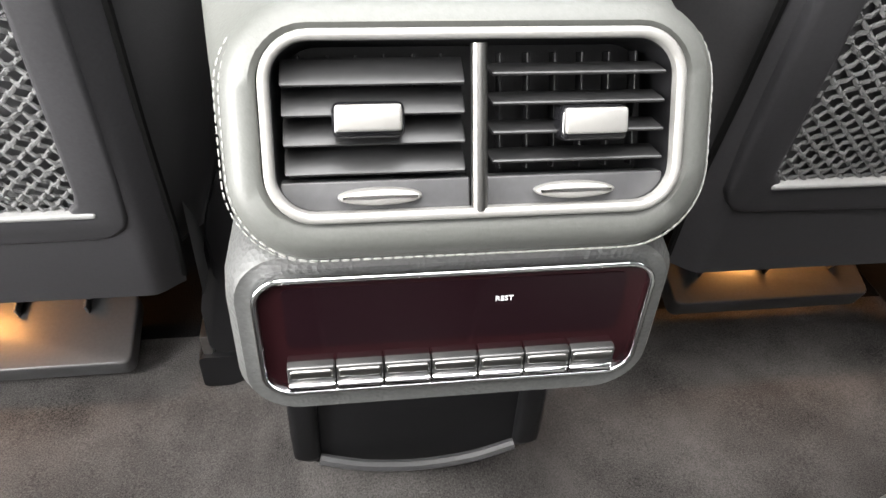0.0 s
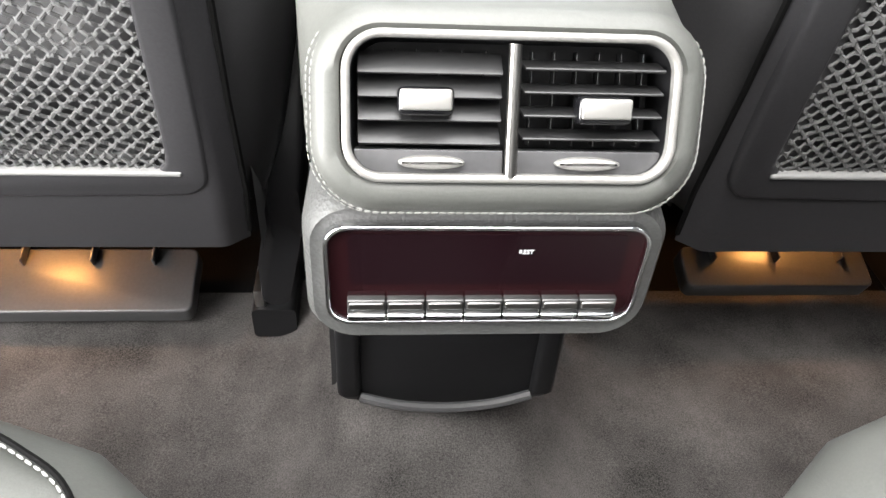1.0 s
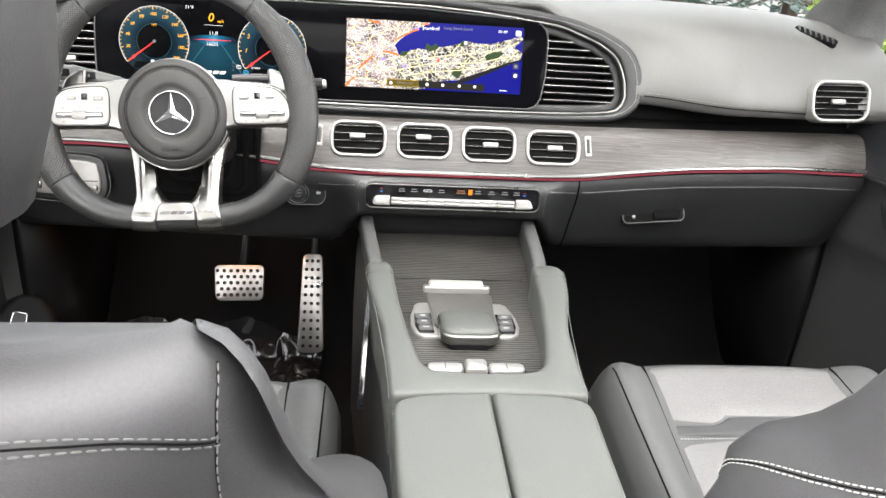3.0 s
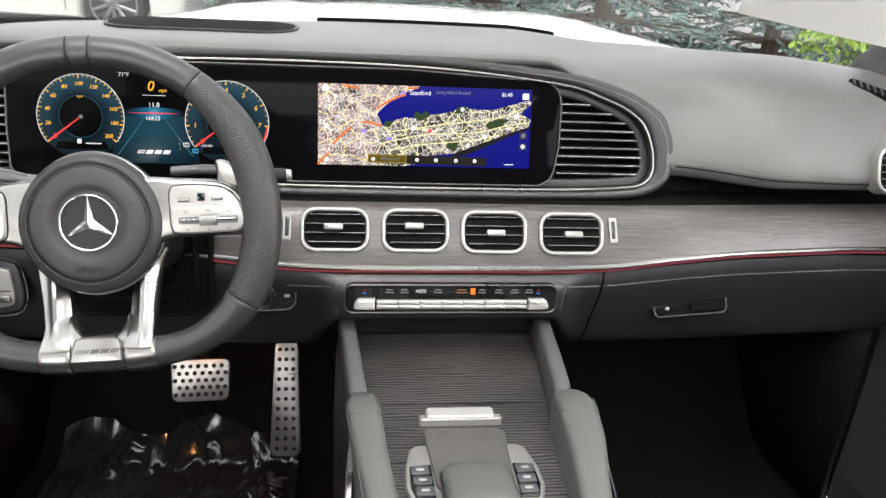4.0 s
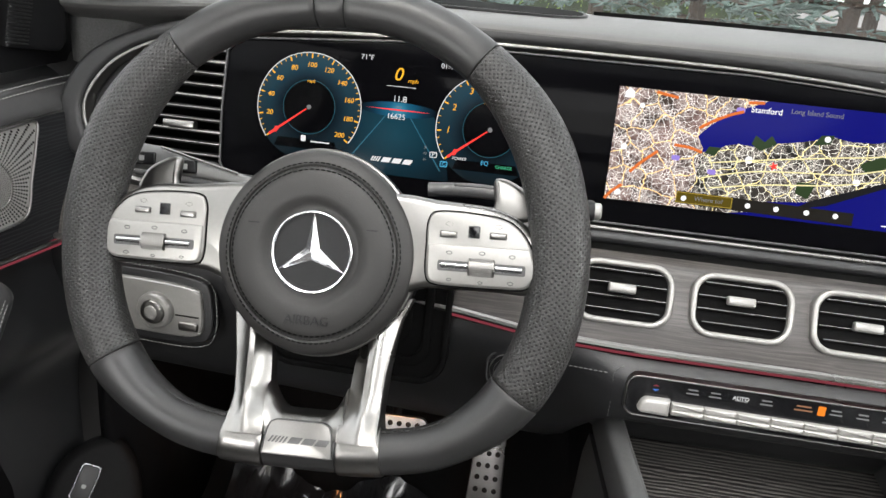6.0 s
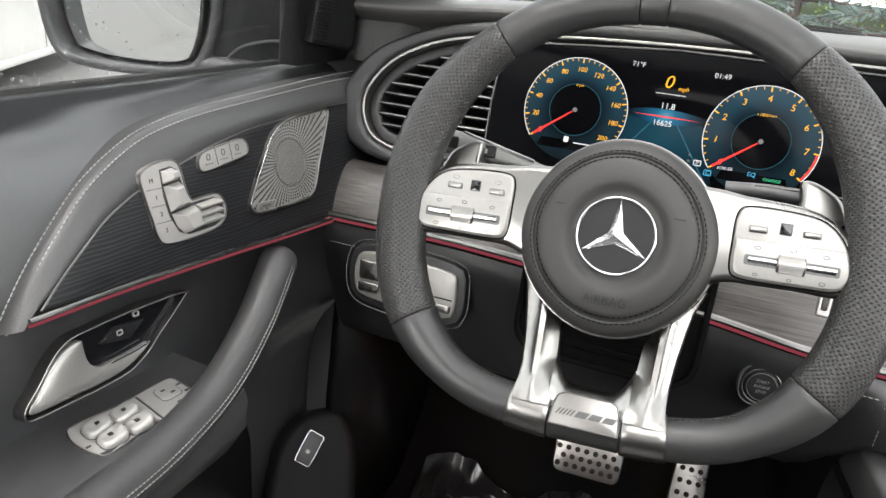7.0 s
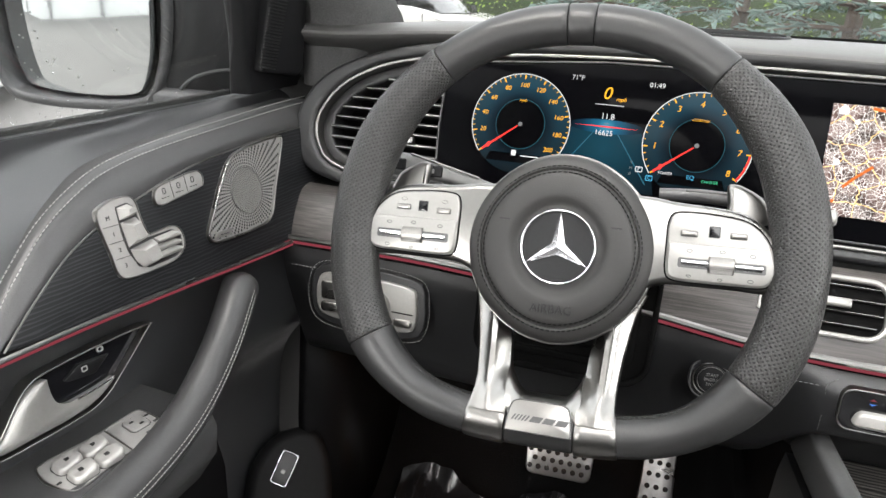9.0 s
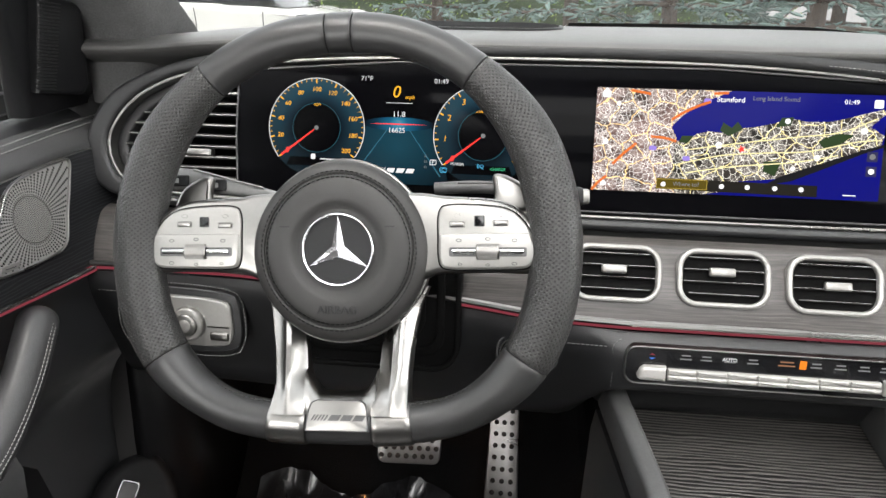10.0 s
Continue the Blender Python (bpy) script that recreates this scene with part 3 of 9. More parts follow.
for x0, x1 in ((-0.16, -0.22), (0.165, 0.21), (0.222, 0.73), (-0.735, -0.70)):
    stitch_line("stitching", [low_profile(x0 + (x1 - x0) * i / 30)[5] + V(0, -0.0008, 0) for i in range(31)], parent=dash, r=0.0004)
# near-black sheet between pad and veneer, standing in for shade under the pad
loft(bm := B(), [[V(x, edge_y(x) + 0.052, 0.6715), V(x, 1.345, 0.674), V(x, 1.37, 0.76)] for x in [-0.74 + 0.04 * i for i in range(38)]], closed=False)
part("pad_shade_sheet", bm, SEAM, dash)
# passenger pad seam
def pad_at(x, z):
    """The point of the pad's rear face at height z."""
    line = [p for p in curve(pad_profile(x), 3) if p.y < 1.34]
    i = next(k for k in range(len(line) - 1) if line[k].z >= z >= line[k + 1].z)
    return line[i].lerp(line[i + 1], (line[i].z - z) / max(line[i].z - line[i + 1].z, 1e-6))


stitch_line("stitching", [pad_at(0.330 + 0.266 * i / 40, 0.7285 - 0.006 * i / 40) + V(0, -0.0008, 0.0004) for i in range(41)], parent=dash, r=0.0004, mat=HOOD_THREAD)
tube(bm := B(), [pad_at(0.330 + 0.38 * i / 40, 0.7235 - 0.0085 * i / 40) for i in range(41)], 0.0011, 6)
part("pad_seam", bm, SEAM, dash)

# glovebox handle
m = plane((0.364, 1.248, 0.527), (1, -0.02, 0.10), (0, 0.42, 0.9))
t = thing("glovebox_handle", "satin dark grey recessed glovebox handle", "handle", m.translation)
o = rrect(0.112, 0.030, 0.010, 6)
frame_ring(bm := B(), o, offset(o, -0.0035), m, -0.012, 0.0045, 0.0015)
part("frame", bm, LEATHER, t)
# recess and lever near black: the hollow's shade is put into their colour
slab(bm := B(), offset(o, -0.005), m, -0.012, 0.0015)
part("recess", bm, SEAM, t)
slab(bm := B(), rrect(0.045, 0.016, 0.005, 5, 0.022, -0.001), m, -0.004, 0.006, 0.002)
part("lever", bm, SEAM, t)
cyl(bm := B(), m @ Matrix.Translation((-0.035, -0.002, 0)), 0.0035, -0.002, 0.004, 0.001, 18)
part("lock", bm, SILVER, t, "chrome lock cylinder")

# ---------- climate control bar ----------
MC = plane((0.0015, 1.2025, 0.5615), (1, 0, 0), (0, 0.10, 0.99))
clim = thing("climate_control_panel", "gloss black climate panel with a row of silver rocker keys", "control panel", MC.translation)
o = rrect(0.290, 0.041, 0.012, 7, 0, 0.0018)
frame_ring(bm := B(), o, offset(o, -0.0016), MC, -0.012, 0.0035, 0.0006)
part("rim", bm, SILVER, clim, "thin chrome rim")
slab(bm := B(), offset(o, -0.0022), MC, -0.012, 0.002)
part("face", bm, PIANO, clim)
for i in range(7):
    x = -0.0875 + 0.02917 * i
    slab(bm := B(), rrect(0.02890, 0.0060, 0.0005, 3, x, -0.0028), MC, 0.001, 0.0072, 0.0016)
    key = part("rocker_key", bm, SILVER_PLATE, clim)
    slab(bm := B(), rrect(0.02890, 0.0050, 0.0005, 3, x, -0.0082), MC, 0.001, 0.0090, 0.0018)
    part("key_foot", bm, SILVER_PLATE, key)
for s in (-1, 1):
    o = [(s * x, y) for x, y in ((0.1040, -0.0122), (0.1290, -0.0115), (0.1325, -0.0088), (0.1295, -0.0005), (0.1255, 0.0025), (0.1040, 0.0027))]
    slab(bm := B(), [tuple(q) for q in resample(o if s > 0 else o[::-1], 40, True)], MC, 0.001, 0.0108, 0.0030)
    part("temperature_rocker", bm, SILVER_PLATE, clim, "larger silver temperature rocker")
for i, x in enumerate((-0.118, -0.085, -0.065, -0.042, -0.02, 0.012, 0.0275, 0.04, 0.063, 0.085, 0.105, 0.118)):
    if i in (0, 11):
        for dy, mt in ((0.0017, RED_LIGHT), (-0.0012, glow("blue_symbol", (0.1, 0.3, 1.0), 0.6))):
            slab(bm := B(), [(x - 0.003, 0.0115 + dy), (x + 0.003, 0.0115 + dy), (x, 0.0115 + dy + (0.002 if dy > 0 else -0.002))], MC, 0.0019, 0.0023)
            part("temperature_mark", bm, mt, clim)
    elif i == 6:
        slab(bm := B(), rrect(0.0065, 0.009, 0.0006, 2, x, 0.0125), MC, 0.0019, 0.0023)
        part("warning_mark", bm, ORANGE_LIGHT, clim)
    else:
        bm = B()
        w = 0.016 if i == 5 else 0.011
        for dy, ww in ((0.002, 0.8), (-0.0018, 1.0)):
            slab(bm, rrect(w * ww, 0.0014, 0.0002, 1, x, 0.0125 + dy), MC, 0.0019, 0.0022)
        part("symbol", bm, AIRBAG_MARK if i == 5 else DIM_LIGHT, clim)
bm = words("AUTO", 0.0052, MC @ Matrix.Translation((-0.0425, 0.0128, 0.0022)))
part("lettering", bm, WHITE_LIGHT, clim)
for s in (-1, 1):
    pts = [MC @ V(s * 0.155, 0.002, -0.004), MC @ V(s * 0.157, 0.018, -0.003), MC @ V(s * 0.148, 0.027, -0.002)]
    stitch_line("stitching", curve([MC @ V(s * 0.155, -0.03, -0.008)] + pts, 4), mat=GREY_THREAD, parent=dash, r=0.0004)

# ---------- passenger end vent, defrost slots, dash speaker ----------
mp = plane((0.652, 1.2545, 0.742), (1, 0.10, 0.0), (0, 0.30, 0.95))
air_vent(mp, 0.112, 0.070, 6, (-0.008, -0.001), label="rounded air vent with silver rim at the end of the dash")
t = thing("defrost_slot", "black slotted side window demister grille in the dash top", "vent", (0.655, 1.37, 0.83))
ms = plane((0.632, 1.350, 0.822), (0.72, -0.66, -0.22), (0.5, 0.80, 0.34))
slab(bm := B(), rrect(0.076, 0.020, 0.008, 4), ms, -0.004, 0.016, 0.001)
part("backing", bm, SEAM, t)
for i in range(7):
    box(bm := B(), ms @ Matrix.Translation((-0.030 + 0.010 * i, 0, 0.016)) @ Matrix.Rotation(radians(25), 4, "Z"), (0.0032, 0.021, 0.003), 0.0008)
    part("slat", bm, LEATHER, t)
mt = plane((-0.352, 1.472, 0.8715), (1, 0, 0), (0, 1, 0.0))
t = thing("dash_speaker_grille", "dark oval speaker grille sunk in the dash top", "speaker", mt.translation)
slab(bm := B(), rrect(0.272, 0.115, 0.050, 8), mt, -0.006, 0.0028, 0.001)
part("rim", bm, PLASTIC, t)
slab(bm := B(), rrect(0.262, 0.105, 0.046, 8), mt, -0.004, 0.0034)
part("mesh", bm, SEAM, t)
tube(bm := B(), [curve(pad_profile(-0.2 + 0.42 * i / 20), 3)[4] + V(0, 0, 0.0005) for i in range(21)], 0.006, 6, flat=0.3)
solid("windscreen_defrost_slot", bm, SEAM, "long narrow black demister slot along the dash top", "vent")

# ---------- light switch, start button ----------
ml = plane((-0.628, 1.2335, 0.566), (1, -0.05, 0.02), (0, 0.08, 1))
t = thing("light_switch_panel", "silver light switch panel with round knob and push keys", "switch panel", ml.translation)
o = [tuple(q) for q in resample(curve([(0.062, 0.012), (0.055, 0.024), (0, 0.028), (-0.05, 0.026), (-0.062, 0.014), (-0.062, -0.014), (-0.05, -0.026), (0, -0.03), (0.05, -0.029), (0.062, -0.018)], 5, True), 60, True)]
slab(bm := B(), o, ml, -0.01, 0.006, 0.0025)
part("plate", bm, SILVER_PAINT, t)
slab(bm := B(), offset(o, 0.009), ml, -0.012, 0.0015, 0.002)
part("surround", bm, LEATHER, t)
cyl(bm := B(), ml @ Matrix.Translation((0.012, -0.003, 0)), 0.0195, 0.004, 0.013, 0.003)
part("knob", bm, SILVER_PAINT, t)
cyl(bm := B(), ml @ Matrix.Translation((0.012, -0.003, 0)), 0.013, 0.012, 0.016, 0.002)
part("knob_cap", bm, SILVER, t)
cyl(bm := B(), ml @ Matrix.Translation((0.012, -0.003, 0)), 0.0075, 0.0155, 0.0175, 0.001)
part("knob_centre", bm, SILVER_PAINT, t)
for x, w, y, h in ((-0.043, 0.026, 0.006, 0.022), (-0.043, 0.026, -0.014, 0.012), (0.047, 0.022, -0.017, 0.01)):
    slab(bm := B(), rrect(w, h, 0.003, 4, x, y), ml, 0.004, 0.0085, 0.002)
    part("key", bm, SILVER, t)
slab(bm := B(), rrect(0.026, 0.0012, 0.0003, 1, 0.046, -0.006), ml, 0.0045, 0.0068)
part("key_gap", bm, SEAM, t)
oo = offset(o, 0.013)
stitch_line("stitching", [ml @ V(q[0], q[1], 0.0005) for q in oo] + [ml @ V(*oo[0], 0.0005)], parent=dash, r=0.00035)

mb = plane((-0.253, 1.2245, 0.555), (1, 0.05, 0), (0, 0.14, 1))
t = thing("start_button", "round black engine start button with chrome rings", "button", mb.translation)
o = rrect(0.066, 0.042, 0.016, 6, 0.012, 0)
frame_ring(bm := B(), o, offset(o, -0.0018), mb, -0.01, 0.003, 0.0008)
part("rim", bm, SATIN_PLASTIC, t)
slab(bm := B(), offset(o, -0.0015), mb, -0.01, 0.0012)
part("plate", bm, PLASTIC, t)
frame_ring(bm := B(), ellipse(0.0178, 0.0178), ellipse(0.0168, 0.0168), mb, 0, 0.004, 0.0004)
part("ring", bm, SILVER, t)
cyl(bm := B(), mb, 0.0150, 0, 0.0045, 0.001)
part("cap", bm, PLASTIC, t)
frame_ring(bm := B(), ellipse(0.0138, 0.0138), ellipse(0.0132, 0.0132), mb, 0.003, 0.0048, 0.0002)
part("inner_ring", bm, SILVER, t)
for s, y in (("START", 0.0050), ("ENGINE", 0), ("STOP", -0.0050)):
    part("lettering", words(s, 0.0040, mb @ Matrix.Translation((0, y, 0.0046))), PALE_LEDGE, t)
slab(bm := B(), rrect(0.007, 0.004, 0.001, 2, 0.033, 0), mb, 0.001, 0.0022)
part("symbol", bm, DIM_LIGHT, t)

# ---------- steering wheel ----------
MW = plane((-0.397, 1.066, 0.7225), (1, 0, 0), (0, 0.342, 0.940)) @ Matrix.Rotation(radians(3.0), 4, "Z")
wheel = thing("steering_wheel", "black leather flat-bottomed sports steering wheel with silver spokes", "steering wheel", (-0.396, 1.12, 0.70))
RIM = [(0, 0.174), (0.06, 0.165), (0.112, 0.135), (0.150, 0.088), (0.168, 0.032), (0.169, -0.022), (0.158, -0.066), (0.135, -0.102), (0.098, -0.128), (0.055, -0.138), (0, -0.140)]
loop2 = curve([(x, y, 0) for x, y in RIM] + [(-x, y, 0) for x, y in RIM[-2:0:-1]], 8, True)
loop2 = resample(loop2, 200, True)


def rim_piece(i0, i1, mat, name, fat=1.0, bump=0.0):
    """A stretch of the rim; fatter at the hand grips."""
    rings = []
    at = [i0, i0 + 0.10, i0 + 0.28] + list(range(i0 + 1, i1)) + [i1 - 0.28, i1 - 0.10, i1]
    for k in at:
        k0 = math.floor(k)
        near = lambda j: loop2[j % 200]
        p = near(k0).lerp(near(k0 + 1), k - k0)
        a, b = near(k0 - 1).lerp(near(k0), k - k0), near(k0 + 1).lerp(near(k0 + 2), k - k0)
        t = (b - a).normalized()
        out = V(t.y, -t.x, 0)
        if out.dot(p) < 0:
            out = -out
        g = abs(p.x) / 0.169
        rr = 0.0148 + bump + 0.0022 * smoothstep(0.55, 0.95, g) * fat
        flat = 1.08 + 0.14 * smoothstep(0.6, 0.95, g)
        e = min(k - i0, i1 - k)
        rr *= 0.90 if e == 0 else 0.972 if e < 0.2 else 1.0
        rings.append([MW @ (p + out * math.cos(q * math.pi / 12) * rr * flat + V(0, 0, 1) * math.sin(q * math.pi / 12) * rr * 1.02) for q in range(24)])
    bm = B()
    vs = loft(bm, rings, cap=(False, False))
    uv = bm.loops.layers.uv.new("metres")
    row = {}
    for i, r in enumerate(vs):
        for j, v in enumerate(r):
            row[v] = (at[i], j)
    for f in bm.faces:
        wrap = max(row[q.vert][1] for q in f.loops) == 23
        for q in f.loops:
            i, j = row[q.vert]
            q[uv].uv = (i * 0.0048, (24 if wrap and j == 0 else j) * 0.00417)
    return part(name, bm, mat, wheel)


def rim_at(x, y):
    return min(range(200), key=lambda k: (loop2[k] - V(x, y, 0)).length)


iu = rim_at(0.108, 0.138)
il = rim_at(0.147, -0.088)
ib = rim_at(0.054, -0.140)
rim_piece(-iu, -2, SMOOTH_LEATHER, "rim_leather")
rim_piece(2, iu, SMOOTH_LEATHER, "rim_leather")
rim_piece(-2, 2, SMOOTH_LEATHER, "rim_marker")
rim_piece(iu, il, PERFORATED, "grip")
rim_piece(200 - il, 200 - iu, PERFORATED, "grip")
rim_piece(il, ib, SMOOTH_LEATHER, "rim_leather")
rim_piece(200 - ib, 200 - il, SMOOTH_LEATHER, "rim_leather")
rim_piece(rim_at(0.0265, -0.14), rim_at(-0.0265, -0.14), SMOOTH_LEATHER, "rim_foot")
rim_piece(rim_at(0.056, -0.138), rim_at(0.0268, -0.14), SILVER, "rim_sleeve", 1.0, 0.0012)
rim_piece(rim_at(-0.0268, -0.14), rim_at(-0.056, -0.138), SILVER, "rim_sleeve", 1.0, 0.0012)

# sewn edge along the inside of the smooth leather
for i0, i1 in ((il, ib), (200 - ib, 200 - il)):
    line = []
    for k in range(i0 + 1, i1):
        p, t = loop2[k % 200], (loop2[(k + 1) % 200] - loop2[(k - 1) % 200]).normalized()
        out = V(t.y, -t.x, 0) if V(t.y, -t.x, 0).dot(p) > 0 else V(-t.y, t.x, 0)
        line.append(MW @ (p - out * 0.0148 * 1.06 + V(0, 0, 0.005)))
    stitch_line("stitching", line, mat=DARK_THREAD, r=0.0006, pitch=0.0040, parent=wheel)

# hub and airbag cover
MWh = MW @ Matrix.Translation((0, 0, 0.0065))
hub = [(0.0702 * math.cos(a) * (1 + 0.02 * math.cos(2 * a)), 0.0728 * math.sin(a) - 0.001) for a in [2 * math.pi * i / 64 for i in range(64)]]
hub_profile = ((0.96, -0.045), (0.985, -0.012), (1.0, -0.0075), (0.998, -0.0045), (0.985, -0.0012), (0.96, 0.0012), (0.925, 0.0030), (0.885, 0.0044), (0.853, 0.0050), (0.844, 0.0047), (0.839, 0.0028), (0.830, 0.0028), (0.825, 0.0048), (0.812, 0.0057), (0.74, 0.0072), (0.64, 0.0084), (0.57, 0.0086), (0.525, 0.0078), (0.485, 0.0056), (0.455, 0.0040), (0.430, 0.0036))
loft(bm := B(), [[MWh @ V(x * f, y * f, d) for x, y in hub] for f, d in hub_profile])
part("airbag_cover", bm, HUB_LEATHER, wheel, "black leather airbag cover with a stitched round seam", angle=60)
for f, d in ((0.868, 0.0051), (0.800, 0.0063)):
    pts = [MWh @ V(x * f, y * f, d) for x, y in hub]
    stitch_line("stitching", pts + pts[:1], mat=SEAM, r=0.00055, pitch=0.0040, parent=wheel)
loft(bm := B(), [[MWh @ V(x * f, y * f, d) for x, y in hub] for f, d in ((0.97, -0.030), (1.022, -0.018), (1.026, -0.0115), (1.016, -0.0088), (0.99, -0.0085))], cap=(False, False))
part("hub_collar", bm, SPOKE, wheel, "thin polished collar round the airbag cover", angle=60)
part("lettering", words("AIRBAG", 0.0092, MWh @ Matrix.Translation((0, -0.0475, 0.0086)), depth=0.0006), PLASTIC, wheel)
for s in (-1, 1):
    box(bm := B(), MWh @ Matrix.Translation((s * 0.042, 0.018, 0.0086)), (0.008, 0.0008, 0.0004))
    part("horn_mark", bm, PLASTIC, wheel)

# emblem: a chrome ring with three tapering rays
MEm = MWh @ Matrix.Translation((0, 0.0, 0.0038))
emblem = part("emblem", cyl(B(), MEm, 0.0275, 0, 0.0012), PLASTIC, wheel, "black and chrome round emblem")
frame_ring(bm := B(), ellipse(0.0290, 0.0290, 48), ellipse(0.0268, 0.0268, 48), MEm, 0, 0.0042, 0.0012)
part("emblem_ring", bm, CHROME, emblem)
for k in range(3):
    a = radians(90 + 120 * k)
    d, s = V(math.cos(a), math.sin(a), 0), V(-math.sin(a), math.cos(a), 0)
    bm = B()
    tip, foot = d * 0.0272, d * -0.0035
    ridge0, ridge1 = tip + V(0, 0, 0.0022), V(0, 0, 0.0050)
    l1, r1 = d * 0.0028 + s * 0.0048, d * 0.0028 - s * 0.0048
    vs = [bm.verts.new(MEm @ q) for q in (tip + V(0, 0, 0.0012), l1 + V(0, 0, 0.0014), r1 + V(0, 0, 0.0014), ridge1, ridge0, V(0, 0, 0.0014))]
    for f in ((0, 1, 3, 4), (0, 4, 3, 2), (1, 5, 3), (2, 3, 5)):
        bm.faces.new([vs[i] for i in f])
    part("emblem_ray", bm, CHROME, emblem, angle=5)

# side spokes with their keys
for s in (-1, 1):
    def X(pts):
        o = [(s * x - 0.001, y) for x, y in pts]
        return o if s > 0 else o[::-1]
    arm = X([(0.030, 0.040), (0.060, 0.0450), (0.087, 0.0422), (0.121, 0.0400), (0.1405, 0.0335), (0.153, 0.0225), (0.1605, 0.0115), (0.1625, 0.0), (0.160, -0.0115), (0.151, -0.0188), (0.130, -0.0184), (0.10, -0.0188), (0.080, -0.0195), (0.064, -0.026), (0.050, -0.034), (0.030, -0.036)])
    arm = [tuple(q) for q in resample(curve(arm, 5, True), 80, True)]
    slab(bm := B(), arm, MW, -0.022, 0.0055, 0.006, 0.004, 5)
    part("side_spoke", bm, SPOKE, wheel, "polished silver spoke")
    face = X([(0.0800, 0.0095), (0.0805, 0.0285), (0.088, 0.0345), (0.118, 0.0338), (0.137, 0.0295), (0.1495, 0.017), (0.1555, 0.0), (0.1535, -0.0095), (0.147, -0.0145), (0.130, -0.0152), (0.110, -0.0155), (0.087, -0.0150), (0.0808, -0.0095)])
    face = [tuple(q) for q in resample(curve(face, 5, True), 90, True)]
    slab(bm := B(), offset(face, 0.0012), MW, -0.01, 0.0060, 0.0006)
    part("pad_joint", bm, SEAM, wheel)
    slab(bm := B(), face, MW, -0.01, 0.0078, 0.0016)
    pad = part("key_pad", bm, SILVER_PAINT, wheel, "silver key pad with engraved symbols")
    low = [q for q in offset(face, -0.0010) if q[1] < 0.0132]
    low = [tuple(q) for q in resample(low, 70, True)]
    slab(bm := B(), low, MW, 0.004, 0.0092, 0.0014)
    part("lower_key_plate", bm, SILVER_PAINT, pad)
    cx = s * 0.1175
    slab(bm := B(), rrect(0.0600, 0.0072, 0.0015, 4, cx, -0.0018), MW, 0.003, 0.0096)
    part("slider_slot", bm, METAL_DARK, pad)
    for e in (-1, 1):
        tube(bm := B(), [MW @ V(cx + e * 0.0095, -0.0016, 0.0098), MW @ V(cx + e * 0.0275, -0.0016, 0.0098)], 0.0023, 10, flat=0.8)
        part("slider_bar", bm, CHROME, pad)
    turn = [(0.0066 * math.sin(a), 0.0060 * math.cos(a)) for a in [math.pi * k / 16 - math.pi / 2 for k in range(17)]]
    loft(bm := B(), [[MW @ V(cx + e, -0.0016 + y * f, 0.0070 + z * f) for y, z in turn] for e, f in ((-0.0090, 0.90), (-0.0084, 1.0), (0.0084, 1.0), (0.0090, 0.90))], closed=False)
    roller = part("roller", bm, SILVER, pad)
    for k in range(-5, 6):
        a = k * 0.20
        box(bm := B(), MW @ Matrix.Translation((cx, -0.0016 + 0.0066 * math.sin(a), 0.0070 + 0.0060 * math.cos(a))), (0.0150, 0.0005, 0.0006))
        part("rib", bm, SILVER, roller)
    for x, y, w, h, mt in ((0.0935, 0.0195, 0.0112, 0.0038, SILVER), (0.1275, 0.0205, 0.0112, 0.0038, SILVER), (0.1110, 0.0222, 0.0074, 0.0078, PIANO)):
        slab(bm := B(), rrect(w + 0.0008, h + 0.0008, 0.0008, 3, s * x, y), MW, 0.003, 0.0080)
        part("key_joint", bm, METAL_DARK, pad)
        slab(bm := B(), rrect(w, h, 0.0008, 3, s * x, y), MW, 0.003, 0.0100 if mt == SILVER else 0.0084, 0.0010 if mt == SILVER else 0.0004)
        part("key" if mt == SILVER else "touch_key", bm, mt, pad)
    for x, y, w, dd in ((0.0935, 0.0268, 0.006, 0.0074), (0.1275, 0.0270, 0.006, 0.0074), (0.095, 0.0072, 0.005, 0.0090), (0.1175, 0.0082, 0.005, 0.0090), (0.138, 0.0072, 0.005, 0.0090), (0.096, -0.0112, 0.004, 0.0090), (0.1175, -0.0118, 0.004, 0.0090), (0.138, -0.0108, 0.005, 0.0090)):
        frame_ring(bm := B(), ellipse(w * 0.45, w * 0.28, 12, s * x, y), ellipse(w * 0.45 - 0.0006, w * 0.28 - 0.0006, 12, s * x, y), MW, dd - 0.001, dd + 0.0004, 0.0001, 1)
        part("symbol", bm, METAL_DARK, pad)

    # lower twin spoke: broad outer facet, narrow ridge, steep inner facet
    rings = []
    for y, a, rg, b, d in ((-0.030, 0.046, 0.052, 0.070, -0.014), (-0.045, 0.040, 0.0475, 0.0635, -0.009), (-0.060, 0.0345, 0.0450, 0.0602, -0.004), (-0.080, 0.0310, 0.0438, 0.0570, 0.0), (-0.095, 0.0298, 0.0432, 0.0555, 0.003), (-0.106, 0.0280, 0.0428, 0.0545, 0.006), (-0.115, 0.0268, 0.0425, 0.0540, 0.0095), (-0.122, 0.0268, 0.0420, 0.0545, 0.0130), (-0.130, 0.0268, 0.0415, 0.0555, 0.0158)):
        f = smoothstep(-0.105, -0.128, y)
        dip = 0.0075 * (1 - f) + 0.0004
